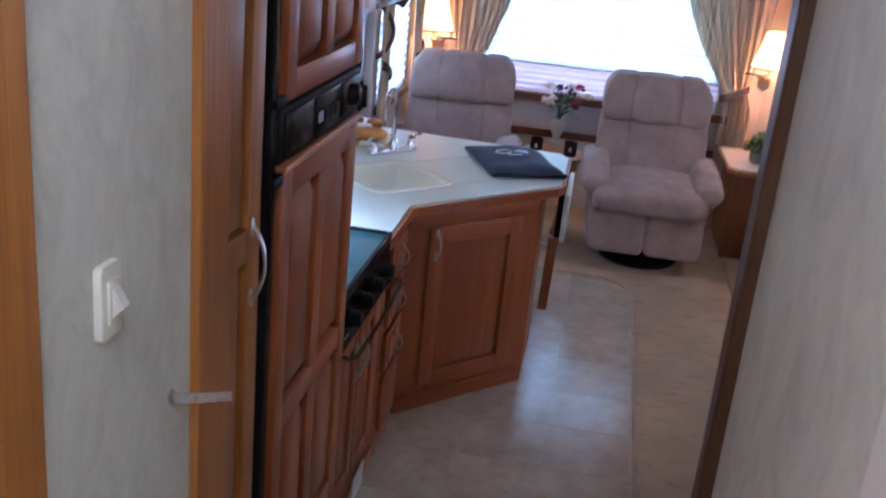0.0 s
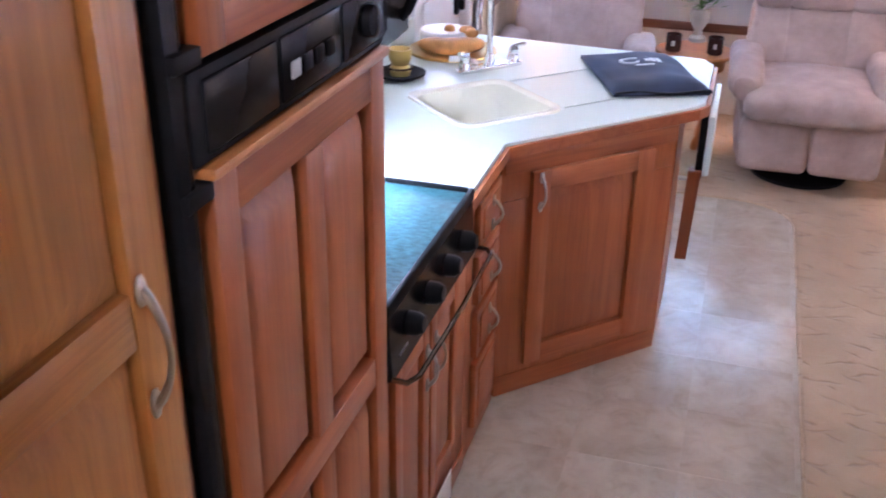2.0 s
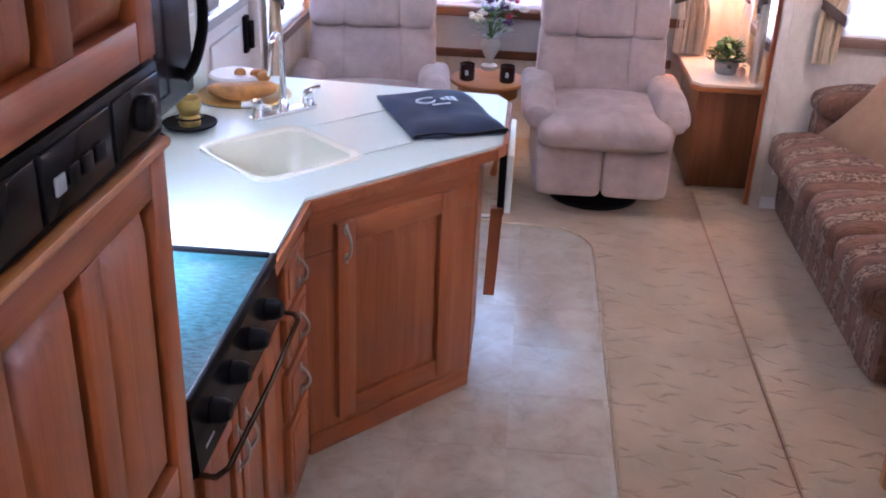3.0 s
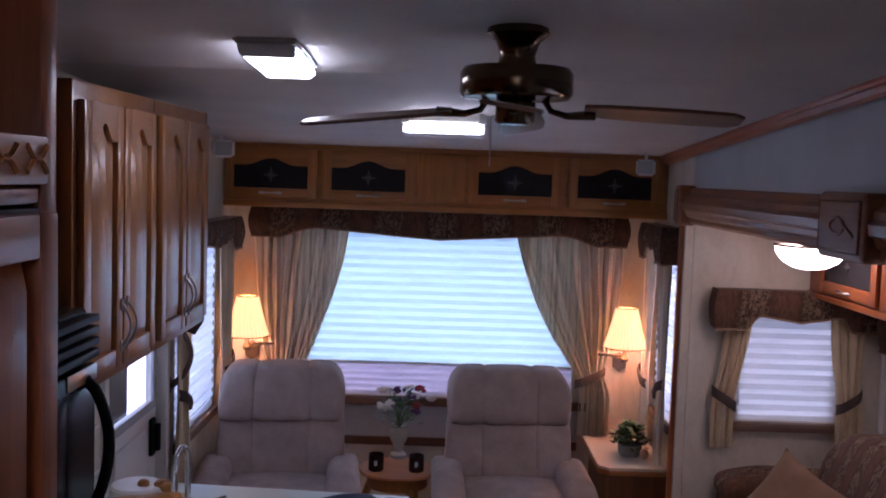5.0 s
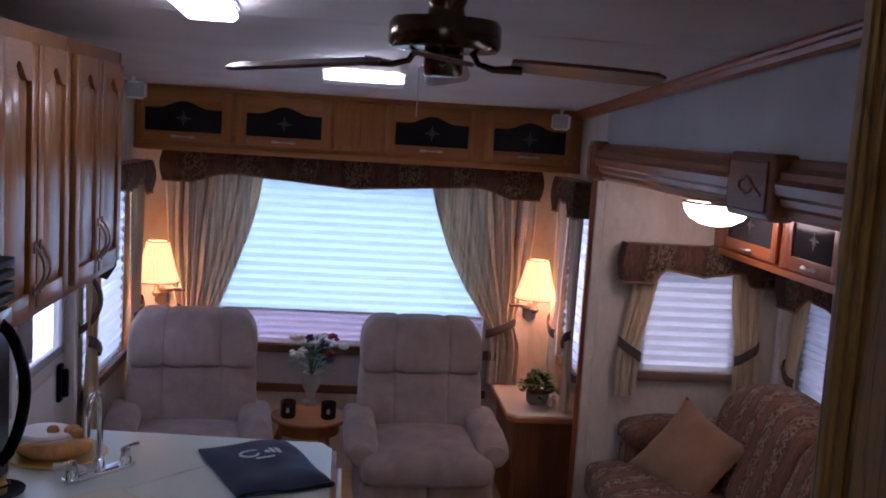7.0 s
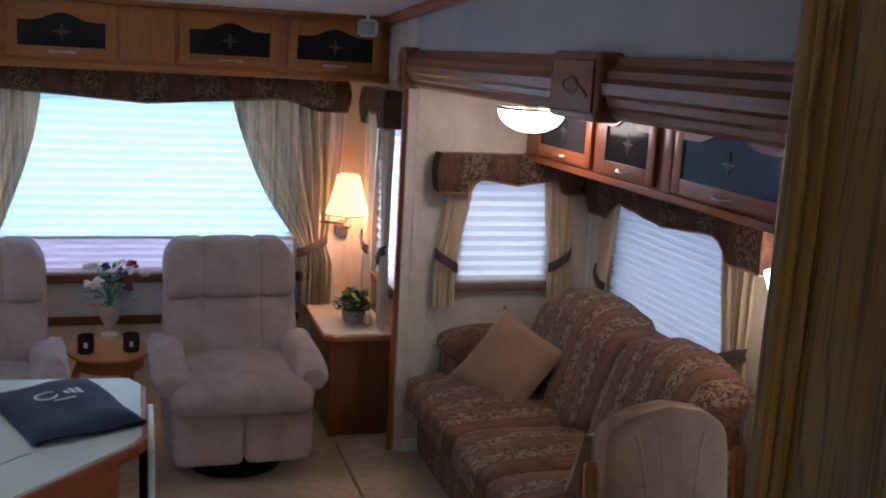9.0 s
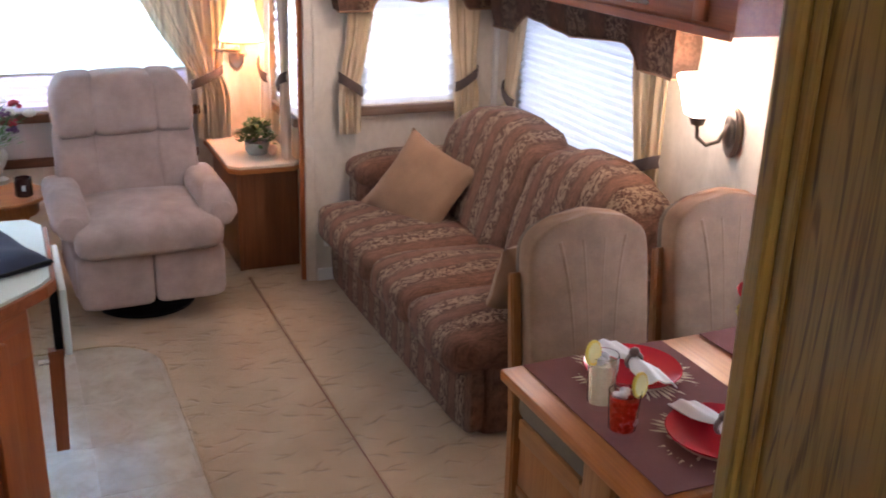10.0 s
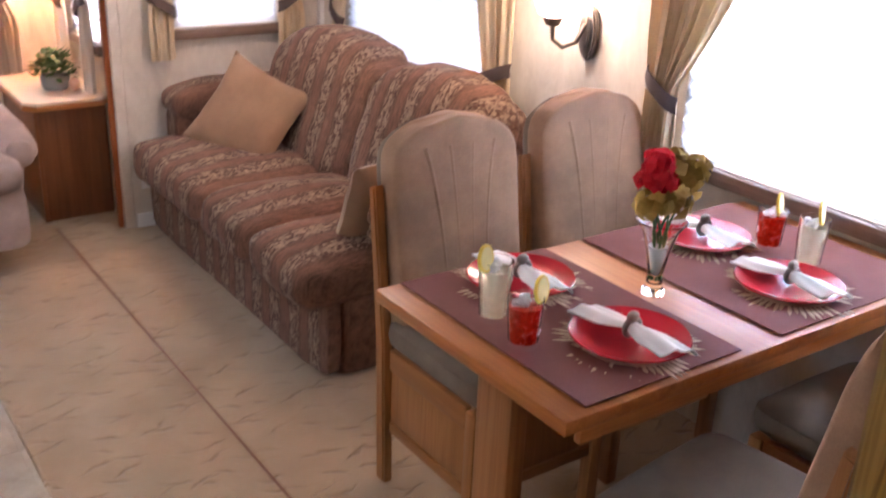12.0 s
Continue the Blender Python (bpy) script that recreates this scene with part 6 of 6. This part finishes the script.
# window dressings in the slide-out
curtain(pose(0, SLIDE_END - 0.045, 0), 1.50, 1.36, 1.42, 1.32, 1.50, 1.03, 0.78, "cream and gold curtain tied back at the small window", drape_cream, 4, 0.014, 1.42, 1.31)
curtain(pose(0, SLIDE_END - 0.045, 0), 1.87, 2.04, 1.93, 2.03, 1.50, 1.03, 0.78, "cream and gold curtain tied back at the small window", drape_cream, 4, 0.014, 1.92, 2.05)
valance(pose(1.30, SLIDE_END - 0.001, 1.56), 0.80, 0.19, "brown leaf tapestry valance over the small window", 0.10, 0.04, 0.07)
curtain(facing_left(SLIDE - 0.045, 5.52, 0), 0.13, -0.02, 0.04, -0.05, 1.50, 0.98, 0.72, "cream and gold curtain tied back behind the sofa", drape_cream, 4, 0.014)
curtain(facing_left(SLIDE - 0.045, 5.52, 0), 1.00, 1.26, 1.08, 1.25, 1.50, 0.93, 0.68, "cream and gold curtain tied back behind the sofa", drape_cream, 5, 0.016)
valance(facing_left(SLIDE - 0.001, 5.62, 1.535), 1.46, 0.24, "brown leaf tapestry valance over the sofa window", 0.10, 0.05, 0.10)
curtain(facing_left(SLIDE - 0.045, 3.48, 0), 0.26, -0.14, 0.0, -0.11, 1.72, 1.06, 0.72, "cream and gold curtain tied back at the dinette window", drape_cream, 6, 0.016)
valance(facing_left(SLIDE - 0.001, 3.64, 1.78), 1.6, 0.22, "brown leaf tapestry valance over the dinette window", 0.10, 0.05, 0.10)

# sconce by the dinette
sc = thing("wall_sconce", pose(SLIDE - 0.001, 3.915, 1.09), "lit frosted cup wall sconce with curved pewter arm", "lamp")
oval = [(0.042 * math.cos(a), 0.06 + 0.09 * math.sin(a)) for a in [2 * math.pi * i / 24 for i in range(24)]]
part("back_plate", add_prism(B(), oval, -0.022, 0.0, "x", 0.006), pewter, sc)
part("boss", add_prism(B(), [(0.6 * a, 0.06 + 0.6 * (b - 0.06)) for a, b in oval], -0.032, -0.0225, "x", 0.006), pewter, sc)
part("arm", tube([(-0.03, 0, 0.09), (-0.055, 0.012, 0.03), (-0.085, 0.04, 0.012), (-0.108, 0.065, 0.035), (-0.11, 0.07, 0.085)], 0.008, 8), pewter, sc)
part("cup_holder", turned([(0, 0.075), (0.022, 0.08), (0.034, 0.108), (0, 0.108)], 16, (-0.11, 0.07)), pewter, sc)
part("glass", turned([(0.02, 0.1085), (0.046, 0.118), (0.058, 0.15), (0.068, 0.20), (0.086, 0.245), (0.084, 0.249), (0.062, 0.20), (0.052, 0.15), (0.03, 0.124)], 28, (-0.11, 0.07)), sconce_glow, sc, "glowing frosted cup").visible_shadow = False

# dining table
TZ, TX0, TX1, TY0, TY1 = 0.79, 0.925, 2.135, 2.575, 3.215
table = thing("dining_table", pose(0, 0, 0.014), "oak dining table with pedestal fixed to the slide-out wall", "table")
z1 = TZ - 0.014
part("tabletop", box(TX0, TX1, TY0, TY1, z1 - 0.032, z1, 0.006), table_oak, table)
part("edge_band", add_box(box(TX0 + 0.05, TX1, TY0 + 0.012, TY0 + 0.03, z1 - 0.07, z1 - 0.0325, 0.004), TX0 + 0.05, TX1, TY1 - 0.03, TY1 - 0.012, z1 - 0.07, z1 - 0.0325, 0.004), honey_x, table)
part("leg", box(TX0 + 0.105, TX0 + 0.155, 2.845, 2.965, 0.03, z1 - 0.0325, 0.008), chair_v, table)
part("foot", box(TX0 + 0.07, TX0 + 0.20, 2.76, 3.05, 0.0, 0.0295, 0.008), honey_v, table)
part("wall_cleat", box(TX1 + 0.001, TX1 + 0.033, TY0, TY1, z1 - 0.09, z1 - 0.004, 0.003), honey_y, table)


# dining chairs, facing -y in their own frame (the sitter looks along -y)
def dining_chair(label):
    c = thing("dining_chair", Matrix.Identity(4), label, "chair", "chairs round the dining table")
    back = lambda p, x, y, z: (p.x, p.y + 0.16 * p.z, p.z)

    def arched(p, x, y, z):
        q = p.z + (-0.075 * x * x if z > 0.2 else 0.0)
        return (p.x, p.y + 0.16 * q - 0.02 * (1 - x * x), q)
    part("backrest", cushion(0, 0.205, 0.735, 0.405, 0.085, 0.61, 0.16, 0.2, 36, 20, 0.002, arched), chair_velour, c, "rose-brown velour backrest with stitched channels")
    # added layer that makes the rear of the backrest darker than its front
    part("back_cover", cushion(0, 0.243, 0.732, 0.396, 0.06, 0.595, 0.16, 0.2, 36, 20, 0.002, arched), seat_velour, c, "darker gray-brown layer added behind the backrest")
    bm = B()
    for x in (-0.085, -0.028, 0.028, 0.085):
        add_tube(bm, arc(lambda s: (x * (0.7 + 0.25 * s + 0.35 * s ** 4), 0.205 - 0.0375 + 0.16 * (-0.28 + 0.50 * s) - 0.016 * (1 - (x / 0.2) ** 2), 0.745 - 0.28 + 0.50 * s), 10), 0.0068, 8)
    part("channel_seam", bm, chair_velour, c)
    part("seat", cushion(0, -0.02, 0.465, 0.45, 0.46, 0.10, 0.5, 0.22, 36, 12, 0.003), seat_velour, c, "gray-brown velour seat pad")
    for s in (-1, 1):
        part("back_leg", add_prism(B(), [(0.16, 0.0), (0.20, 0.0), (0.215, 0.44), (0.26, 0.86), (0.235, 0.87), (0.175, 0.44)], s * 0.222 - 0.016, s * 0.222 + 0.016, "x", 0.005), chair_v, c)
        part("front_leg", box(s * 0.205 - 0.02, s * 0.205 + 0.02, -0.225, -0.185, 0.0, 0.42, 0.006), chair_v, c)
        part("side_rail", box(s * 0.212 - 0.011, s * 0.212 + 0.011, -0.184, 0.165, 0.36, 0.425, 0.005), chair_y, c)
        part("side_panel", box(s * 0.212 - 0.006, s * 0.212 + 0.006, -0.184, 0.16, 0.20, 0.3595, 0.003), chair_v, c)
        part("stretcher", box(s * 0.212 - 0.01, s * 0.212 + 0.01, -0.184, 0.162, 0.165, 0.1995, 0.005), chair_y, c)
    # panel like the side ones, added to keep light from under the table
    part("front_panel", box(-0.184, 0.184, -0.216, -0.204, 0.20, 0.3595, 0.003), chair_v, c)
    part("front_stretcher", box(-0.184, 0.184, -0.22, -0.20, 0.165, 0.1995, 0.005), chair_x, c)
    part("front_rail", box(-0.184, 0.184, -0.222, -0.20, 0.36, 0.425, 0.005), chair_x, c)
    return c


chair = dining_chair("rose-brown velour dining chair with arched back and oak frame")
chair.matrix_basis = pose(1.378, 3.345, 0.014)
copy_thing(chair, pose(1.905, 3.385, 0.014, 0, 0, 0))
copy_thing(chair, pose(1.335, 2.45, 0.014, 0, 0, 187))
copy_thing(chair, pose(1.90, 2.50, 0.014, 0, 0, 180))

# ---- things on the worktop ----
bag = thing("nylon_bag", pose(-0.315, 4.262, 0.8665, 0, 0, 23), "navy blue nylon document bag lying on the worktop", "bag")


def bag_top(a, b):
    edge = ((1 - abs(a) ** 4) * (1 - abs(b) ** 4)) ** 0.5
    return 0.010 + 0.022 * edge + 0.010 * noise.noise(Vector((a * 1.6, b * 1.9, 3))) * edge + 0.02 * edge * max(0, -b) ** 2


rows = [[(0.165 * a * (1 + 0.03 * math.sin(4 * b)), 0.24 * b + 0.012 * math.sin(3 * a), bag_top(a, b)) for a in [-1 + i / 12 for i in range(25)]] for b in [-1 + j / 12 for j in range(25)]]
part("front_panel", sheet(rows, 0.003), bag_navy, bag)
part("back_panel", box(-0.163, 0.163, -0.236, 0.236, 0.001, 0.014, 0.005), bag_navy, bag)
part("zip_edge", tube(arc(lambda s: (-0.16 + 0.32 * s, -0.242, 0.014 + 0.004 * math.sin(8 * s)), 14), 0.006, 6), black_matt, bag)
logo_mat = plain("pale_print", (0.62, 0.66, 0.70), 0.6)


def printed(pts):
    """Flat print that follows the bulge of the bag."""
    bm = B()
    vs = [bm.verts.new((x, y, bag_top(x / 0.165, y / 0.22) + 0.003)) for x, y in pts]
    bm.faces.new(vs)
    r = bmesh.ops.extrude_face_region(bm, geom=bm.faces[:])
    bmesh.ops.translate(bm, verts=[v for v in r["geom"] if isinstance(v, bmesh.types.BMVert)], vec=(0, 0, 0.0015))
    bmesh.ops.recalc_face_normals(bm, faces=bm.faces[:])
    return bm


for k in range(3):
    x = 0.025 + k * 0.022
    part("print_bar", printed([(x, 0.055), (x + 0.016, 0.05), (x + 0.018, 0.105), (x + 0.002, 0.11)]), logo_mat, bag, "pale printed bar")
ring = arc(lambda s: (-0.028 + 0.032 * math.cos(5.2 * s + 0.5), 0.07 + 0.036 * math.sin(5.2 * s + 0.5), 0.0), 18)
part("print_ring", tube([(x, y, bag_top(x / 0.165, y / 0.22) + 0.003) for x, y, _ in ring], 0.0045, 6), logo_mat, bag, "pale printed ring")
part("print_line", printed([(-0.02, 0.012), (0.045, 0.008), (0.045, 0.018), (-0.02, 0.022)]), logo_mat, bag, "pale printed line")

cake = thing("cake_board", pose(-1.03, 4.36, 0.8665), "white iced cake and golden loaf on a round gold board", "cake")
part("board", turned([(0, 0), (0.165, 0), (0.17, 0.004), (0.165, 0.009), (0, 0.009)], 40), gold_foil, cake, "round gold cake board")


part("iced_cake", turned([(0, 0.0095), (0.088, 0.0095), (0.093, 0.016), (0.093, 0.062), (0.086, 0.070), (0.03, 0.068), (0, 0.069)], 36, (-0.045, 0.04)), icing, cake, "round white iced cake")
loaf = part("loaf", cushion(0, 0, 0, 0.25, 0.085, 0.06, 0.75, 0.7, 32, 14, 0.006, lambda p, x, y, z: (p.x, p.y + 0.25 * p.x * p.x / 0.12, p.z * (1 - 0.15 * x * x))), bread, cake, "glazed golden loaf")
loaf.matrix_basis = pose(0.02, -0.075, 0.039, 0, 0, 22)
for x, y, w in ((-0.02, 0.03, 0.042), (0.045, 0.035, 0.058), (0.075, 0.0, 0.05)):
    part("pastry_piece", cushion(x, y, 0.075, w, w * 0.75, 0.036, 0.85, 0.8, 16, 10, 0.004), bread, cake, "brown pastry piece")
coaster = thing("candle_dish", pose(-1.10, 3.97, 0.8665), "small dark round dish with a gold wire candle holder", "dish")
part("dish", turned([(0, 0), (0.06, 0), (0.085, 0.012), (0.088, 0.02), (0.08, 0.018), (0.055, 0.008), (0, 0.008)], 28), black_matt, coaster)
part("holder", turned([(0, 0.009), (0.035, 0.009), (0.038, 0.03), (0.03, 0.045), (0.04, 0.07), (0.042, 0.10), (0.036, 0.10), (0.03, 0.07), (0, 0.06)], 10), gold_foil, coaster, "ribbed gold candle holder")
part("bands", tube(arc(lambda s: (0.041 * math.cos(6.2832 * s), 0.041 * math.sin(6.2832 * s), 0.035), 20), 0.004, 6), brown_ceramic, coaster)
bowl = thing("fruit_bowl", pose(-1.13, 3.62, 0.8665), "small dark bowl with a yellow fruit", "bowl")
part("bowl", turned([(0, 0), (0.04, 0), (0.075, 0.05), (0.08, 0.075), (0.074, 0.072), (0.05, 0.02), (0, 0.012)], 28), brown_ceramic, bowl)
part("fruit", cushion(0, 0, 0.07, 0.085, 0.065, 0.065, 1, 1, 18, 12), lemon_mat, bowl)
spk = thing("dish_wand", pose(-0.93, 4.15, 0.8665), "small white scrub wand lying by the faucet", "brush")
part("wand", tube([(-0.05, 0.0, 0.03), (0.01, 0.01, 0.03), (0.05, 0.02, 0.02)], [0.011, 0.012, 0.006], 8), white_paint, spk)
# hood light of the microwave
part("hood_lens", box(0.25, 0.5, 0.08, 0.16, -0.012, -0.0005, 0.004), glow("lit_hood_lens", (0.85, 1.0, 1.0), 10), mw, "lit cooktop lamp lens")
hood = window_light("hood_lamp", (-0.94, 2.85, 1.185), (-0.90, 2.85, 0), 0.25, 0.08, 3.6, (0.72, 0.96, 1.0))

# ---- table setting ----
T = 0.7905
for x0, x1, lab in ((0.985, 1.405, "dark plum woven placemat cloth across the table"), (1.53, 2.10, "dark plum woven placemat cloth across the table")):
    cl = thing("placemat", pose(x0, 2.592, T), lab, "placemat", "placemats")
    rows = [[((x1 - x0) * i / 10, 0.612 * j / 10, 0.003 + 0.0008 * math.sin(i * 1.9 + j)) for i in range(11)] for j in range(11)]
    part("cloth", sheet(rows, 0.0025), mat_plum, cl)
plates = ((1.232, 2.735, 40), (1.225, 3.075, 35), (1.80, 3.05, 38), (1.745, 2.74, 38))
first = None
for k, (x, y, a) in enumerate(plates):
    ch = thing("charger_mat", pose(x, y, T + 0.0035, 0, 0, a), "round straw charger mat with sunburst fringe", "charger", "charger mats")
    rng = random.Random(20 + k)
    bm = turned([(0, 0), (0.104, 0), (0.106, 0.0025), (0, 0.0028)], 36)
    part("disc", bm, straw, ch)
    bm = B()
    for i in range(56):
        q = 2 * math.pi * i / 56 + rng.uniform(-0.03, 0.03)
        l = rng.uniform(0.136, 0.166)
        w = 0.0048
        d, s = Vector((math.cos(q), math.sin(q), 0)), Vector((-math.sin(q), math.cos(q), 0))
        p = [d * 0.10 + s * w * 0.6, d * 0.10 - s * w * 0.6, d * l * 0.86 - s * w, d * l, d * l * 0.86 + s * w]
        lo = [bm.verts.new(v + Vector((0, 0, 0.0005))) for v in p]
        hi = [bm.verts.new(v + Vector((0, 0, 0.0022))) for v in p]
        bm.faces.new(lo[::-1]), bm.faces.new(hi)
        for j in range(5):
            bm.faces.new((lo[j], lo[(j + 1) % 5], hi[(j + 1) % 5], hi[j]))
    part("fringe", bm, straw, ch, "straw sunburst fringe")
    pl = thing("dinner_plate", pose(x, y, T + 0.0065, 0, 0, a), "glossy red china dinner plate on a straw charger", "plate", "dinner plates")
    part("plate", turned([(0, 0), (0.075, 0), (0.08, 0.003), (0.118, 0.012), (0.124, 0.0165), (0.122, 0.019), (0.112, 0.0155), (0.078, 0.007), (0, 0.006)], 48), red_china, pl)
    np_ = thing("napkin", pose(x, y, T + 0.0135, 0, 0, a - 128), "white cloth napkin gathered through a pewter ring", "napkin", "napkins")

    def fold(u, v):
        pinch = 0.34 + 0.66 * min(1, abs(u) * 2.4) ** 0.8
        return (0.122 * u + 0.016 * v * abs(u), 0.036 * v * pinch + 0.006 * u, 0.014 + 0.012 * (1 - v * v) + 0.003 * math.sin(v * 7 + u * 3) * min(1, 0.3 + abs(u)) + 0.012 * (1 - abs(u)))
    part("cloth", sheet([[fold(-1 + i / 14, -1 + j / 7) for j in range(15)] for i in range(29)], 0.004), linen, np_)
    part("napkin_ring", tube(arc(lambda s: (0.004, 0.021 * math.cos(6.2832 * s), 0.026 + 0.018 * math.sin(6.2832 * s)), 20), 0.006, 8), pewter, np_, "pewter napkin ring")
    part("ring_ornament", cushion(0.004, 0, 0.05, 0.02, 0.03, 0.026, 0.9, 0.9, 12, 8, 0.003), pewter, np_)


def tumbler(x, y, drink, label, wide, tall, lemon_side):
    g = thing("drinking_glass", pose(x, y, T + 0.0035), label, "glass", "drinking glasses")
    r0 = wide * 0.8
    part("glass", turned([(0, 0), (r0, 0), (r0 + 0.001, 0.004), (wide, tall), (wide - 0.0025, tall), (r0 - 0.002, 0.014), (0, 0.012)], 24), thin_glass, g, "clear glass tumbler").visible_shadow = False
    lvl = tall * 0.86
    rr = r0 + (wide - r0) * 0.86 - 0.0035
    part("drink", turned([(0, 0.0135), (r0 - 0.003, 0.0145), (rr, lvl), (0, lvl)], 24), drink, g)
    rng = random.Random(int(x * 1000))
    bm = B()
    for k in range(9):
        c = Vector((rng.uniform(-0.016, 0.016), rng.uniform(-0.016, 0.016), lvl + 0.006 - rng.uniform(0, 0.07) * (k > 2)))
        b2 = add_box(B(), -0.010, 0.010, -0.010, 0.010, -0.008, 0.008, 0.003, 1)
        m = Matrix.Translation(c) @ Euler((rng.uniform(0, 3), rng.uniform(0, 3), 0)).to_matrix().to_4x4()
        b2.transform(m)
        tmp = bpy.data.meshes.new("tmp")
        b2.to_mesh(tmp)
        b2.free()
        bm.from_mesh(tmp)
        bpy.data.meshes.remove(tmp)
    part("ice", bm, ice_mat, g)
    if lemon_side:
        sl = part("lemon_slice", turned([(0, -0.003), (0.029, -0.003), (0.030, 0), (0.029, 0.003), (0, 0.003)], 24), lemon_mat, g, "lemon slice on the rim")
        sl.matrix_basis = pose(lemon_side * wide * 0.9, -0.006, tall + 0.012, 80, 0, 25)
        part("pith", turned([(0, -0.0036), (0.024, -0.0036), (0.024, 0.0036), (0, 0.0036)], 20), plain("lemon_pith", (0.90, 0.78, 0.30), 0.4), sl)
    return g


tumbler(1.055, 2.955, lemonade, "glass of pale lemonade with ice and a lemon slice", 0.037, 0.135, -1)
tumbler(1.035, 2.832, tea_red, "glass of red iced tea with ice and a lemon slice", 0.037, 0.105, 1)
tumbler(1.905, 2.925, tea_red, "glass of red iced tea with ice and a lemon slice", 0.037, 0.105, 0.4)
tumbler(1.895, 2.80, lemonade, "glass of pale lemonade with ice and a lemon slice", 0.037, 0.125, 0.4)

fv = thing("bud_vase", pose(1.455, 2.885, T), "fluted clear glass vase with red and green hydrangea blooms", "vase")
part("vase_glass", turned([(0, 0), (0.026, 0), (0.027, 0.01), (0.019, 0.02), (0.018, 0.05), (0.026, 0.10), (0.040, 0.15), (0.058, 0.175), (0.055, 0.176), (0.037, 0.152), (0.022, 0.10), (0.013, 0.05), (0, 0.03)], 28), clear_glass, fv, "fluted clear glass").visible_shadow = False
part("water", turned([(0, 0.032), (0.012, 0.05), (0.020, 0.10), (0.022, 0.115), (0, 0.115)], 20), ice_mat, fv)
for k in range(6):
    a = k * 1.05
    part("stem", tube([(0.008 * math.cos(a), 0.008 * math.sin(a), 0.035), (0.014 * math.cos(a + 1), 0.014 * math.sin(a + 1), 0.14), (0.03 * math.cos(a), 0.03 * math.sin(a), 0.22)], 0.003, 6), leaf_green, fv)


def petals(centres, n, size, seed):
    bm, rng_ = B(), random.Random(seed)
    for c in centres:
        for k in range(n):
            a, e = rng_.uniform(0, 6.28), math.asin(rng_.uniform(-0.5, 1))
            d = Vector((math.cos(a) * math.cos(e), math.sin(a) * math.cos(e), math.sin(e)))
            o = Vector(c) + d * size * rng_.uniform(0.55, 1.08)
            t1 = d.cross(Vector((rng_.uniform(-1, 1), rng_.uniform(-1, 1), 0.3))).normalized()
            t2 = d.cross(t1)
            w = size * rng_.uniform(0.34, 0.6)
            v = [bm.verts.new(o + p) for p in (t1 * -w, t2 * w * 0.8 + d * w * 0.35, t1 * w, t2 * -w * 0.8 + d * w * 0.3)]
            bm.faces.new(v)
    return bm


part("red_bloom", petals([(-0.05, 0.0, 0.275), (-0.012, 0.02, 0.305), (-0.055, -0.018, 0.31), (-0.02, -0.01, 0.265)], 64, 0.030, 3), fabric("scarlet_petals", (0.78, 0.03, 0.04), 0.25, 0.05, through=0.45), fv, "scarlet bloom")
part("green_bloom", petals([(0.05, -0.01, 0.25), (0.075, 0.0, 0.275), (0.0, -0.02, 0.225), (-0.04, -0.01, 0.22), (0.03, 0.02, 0.285)], 52, 0.04, 5), fabric("olive_gold_petals", (0.42, 0.29, 0.07), 0.4, 0.05, through=0.35), fv, "olive and gold hydrangea bloom")

# ---- vinyl tiles ----
vin = bpy.data.objects["vinyl_floor"]
P = 0.322
x0t = -0.002 - 4 * P
OUT = [(LEFT + 0.002, 1.302), (vx - 0.001, 1.302)] + [(vx - r + (r - 0.001) * math.cos(a), vy - r + (r - 0.001) * math.sin(a)) for a in [math.pi / 2 * i / 12 for i in range(13)]] + [(LEFT + 0.002, vy - 0.001)]


def clipped(poly, outline):
    """The part of a polygon inside a convex outline (both counter-clockwise)."""
    for (ax, ay), (bx, by) in zip(outline, outline[1:] + outline[:1]):
        side_of = lambda p: (bx - ax) * (p[1] - ay) - (by - ay) * (p[0] - ax)
        res = []
        for p, q in zip(poly, poly[1:] + poly[:1]):
            sp_, sq = side_of(p), side_of(q)
            if sp_ >= 0:
                res.append(p)
            if sp_ * sq < 0:
                k = sp_ / (sp_ - sq)
                res.append((p[0] + k * (q[0] - p[0]), p[1] + k * (q[1] - p[1])))
        poly = res
        if len(poly) < 3:
            return []
    return poly


for i in range(6):
    for j in range(13):
        a0, a1 = x0t + i * P + 0.0006, x0t + (i + 1) * P - 0.0006
        b0, b1 = 1.31 + j * P + 0.0006, 1.31 + (j + 1) * P - 0.0006
        pts = clipped([(a0, b0), (a1, b0), (a1, b1), (a0, b1)], OUT)
        if len(pts) < 3 or max(p for p, _ in pts) - min(p for p, _ in pts) < 0.004:
            continue
        cxm, cym = sum(p for p, _ in pts) / len(pts), sum(q for _, q in pts) / len(pts)
        t_ = part("tile", prism([(p - cxm, q - cym) for p, q in pts], 0.0, 0.0012, "z"), vinyl_mat, vin, smooth=False)
        t_.location = (cxm, cym, 0.0042)
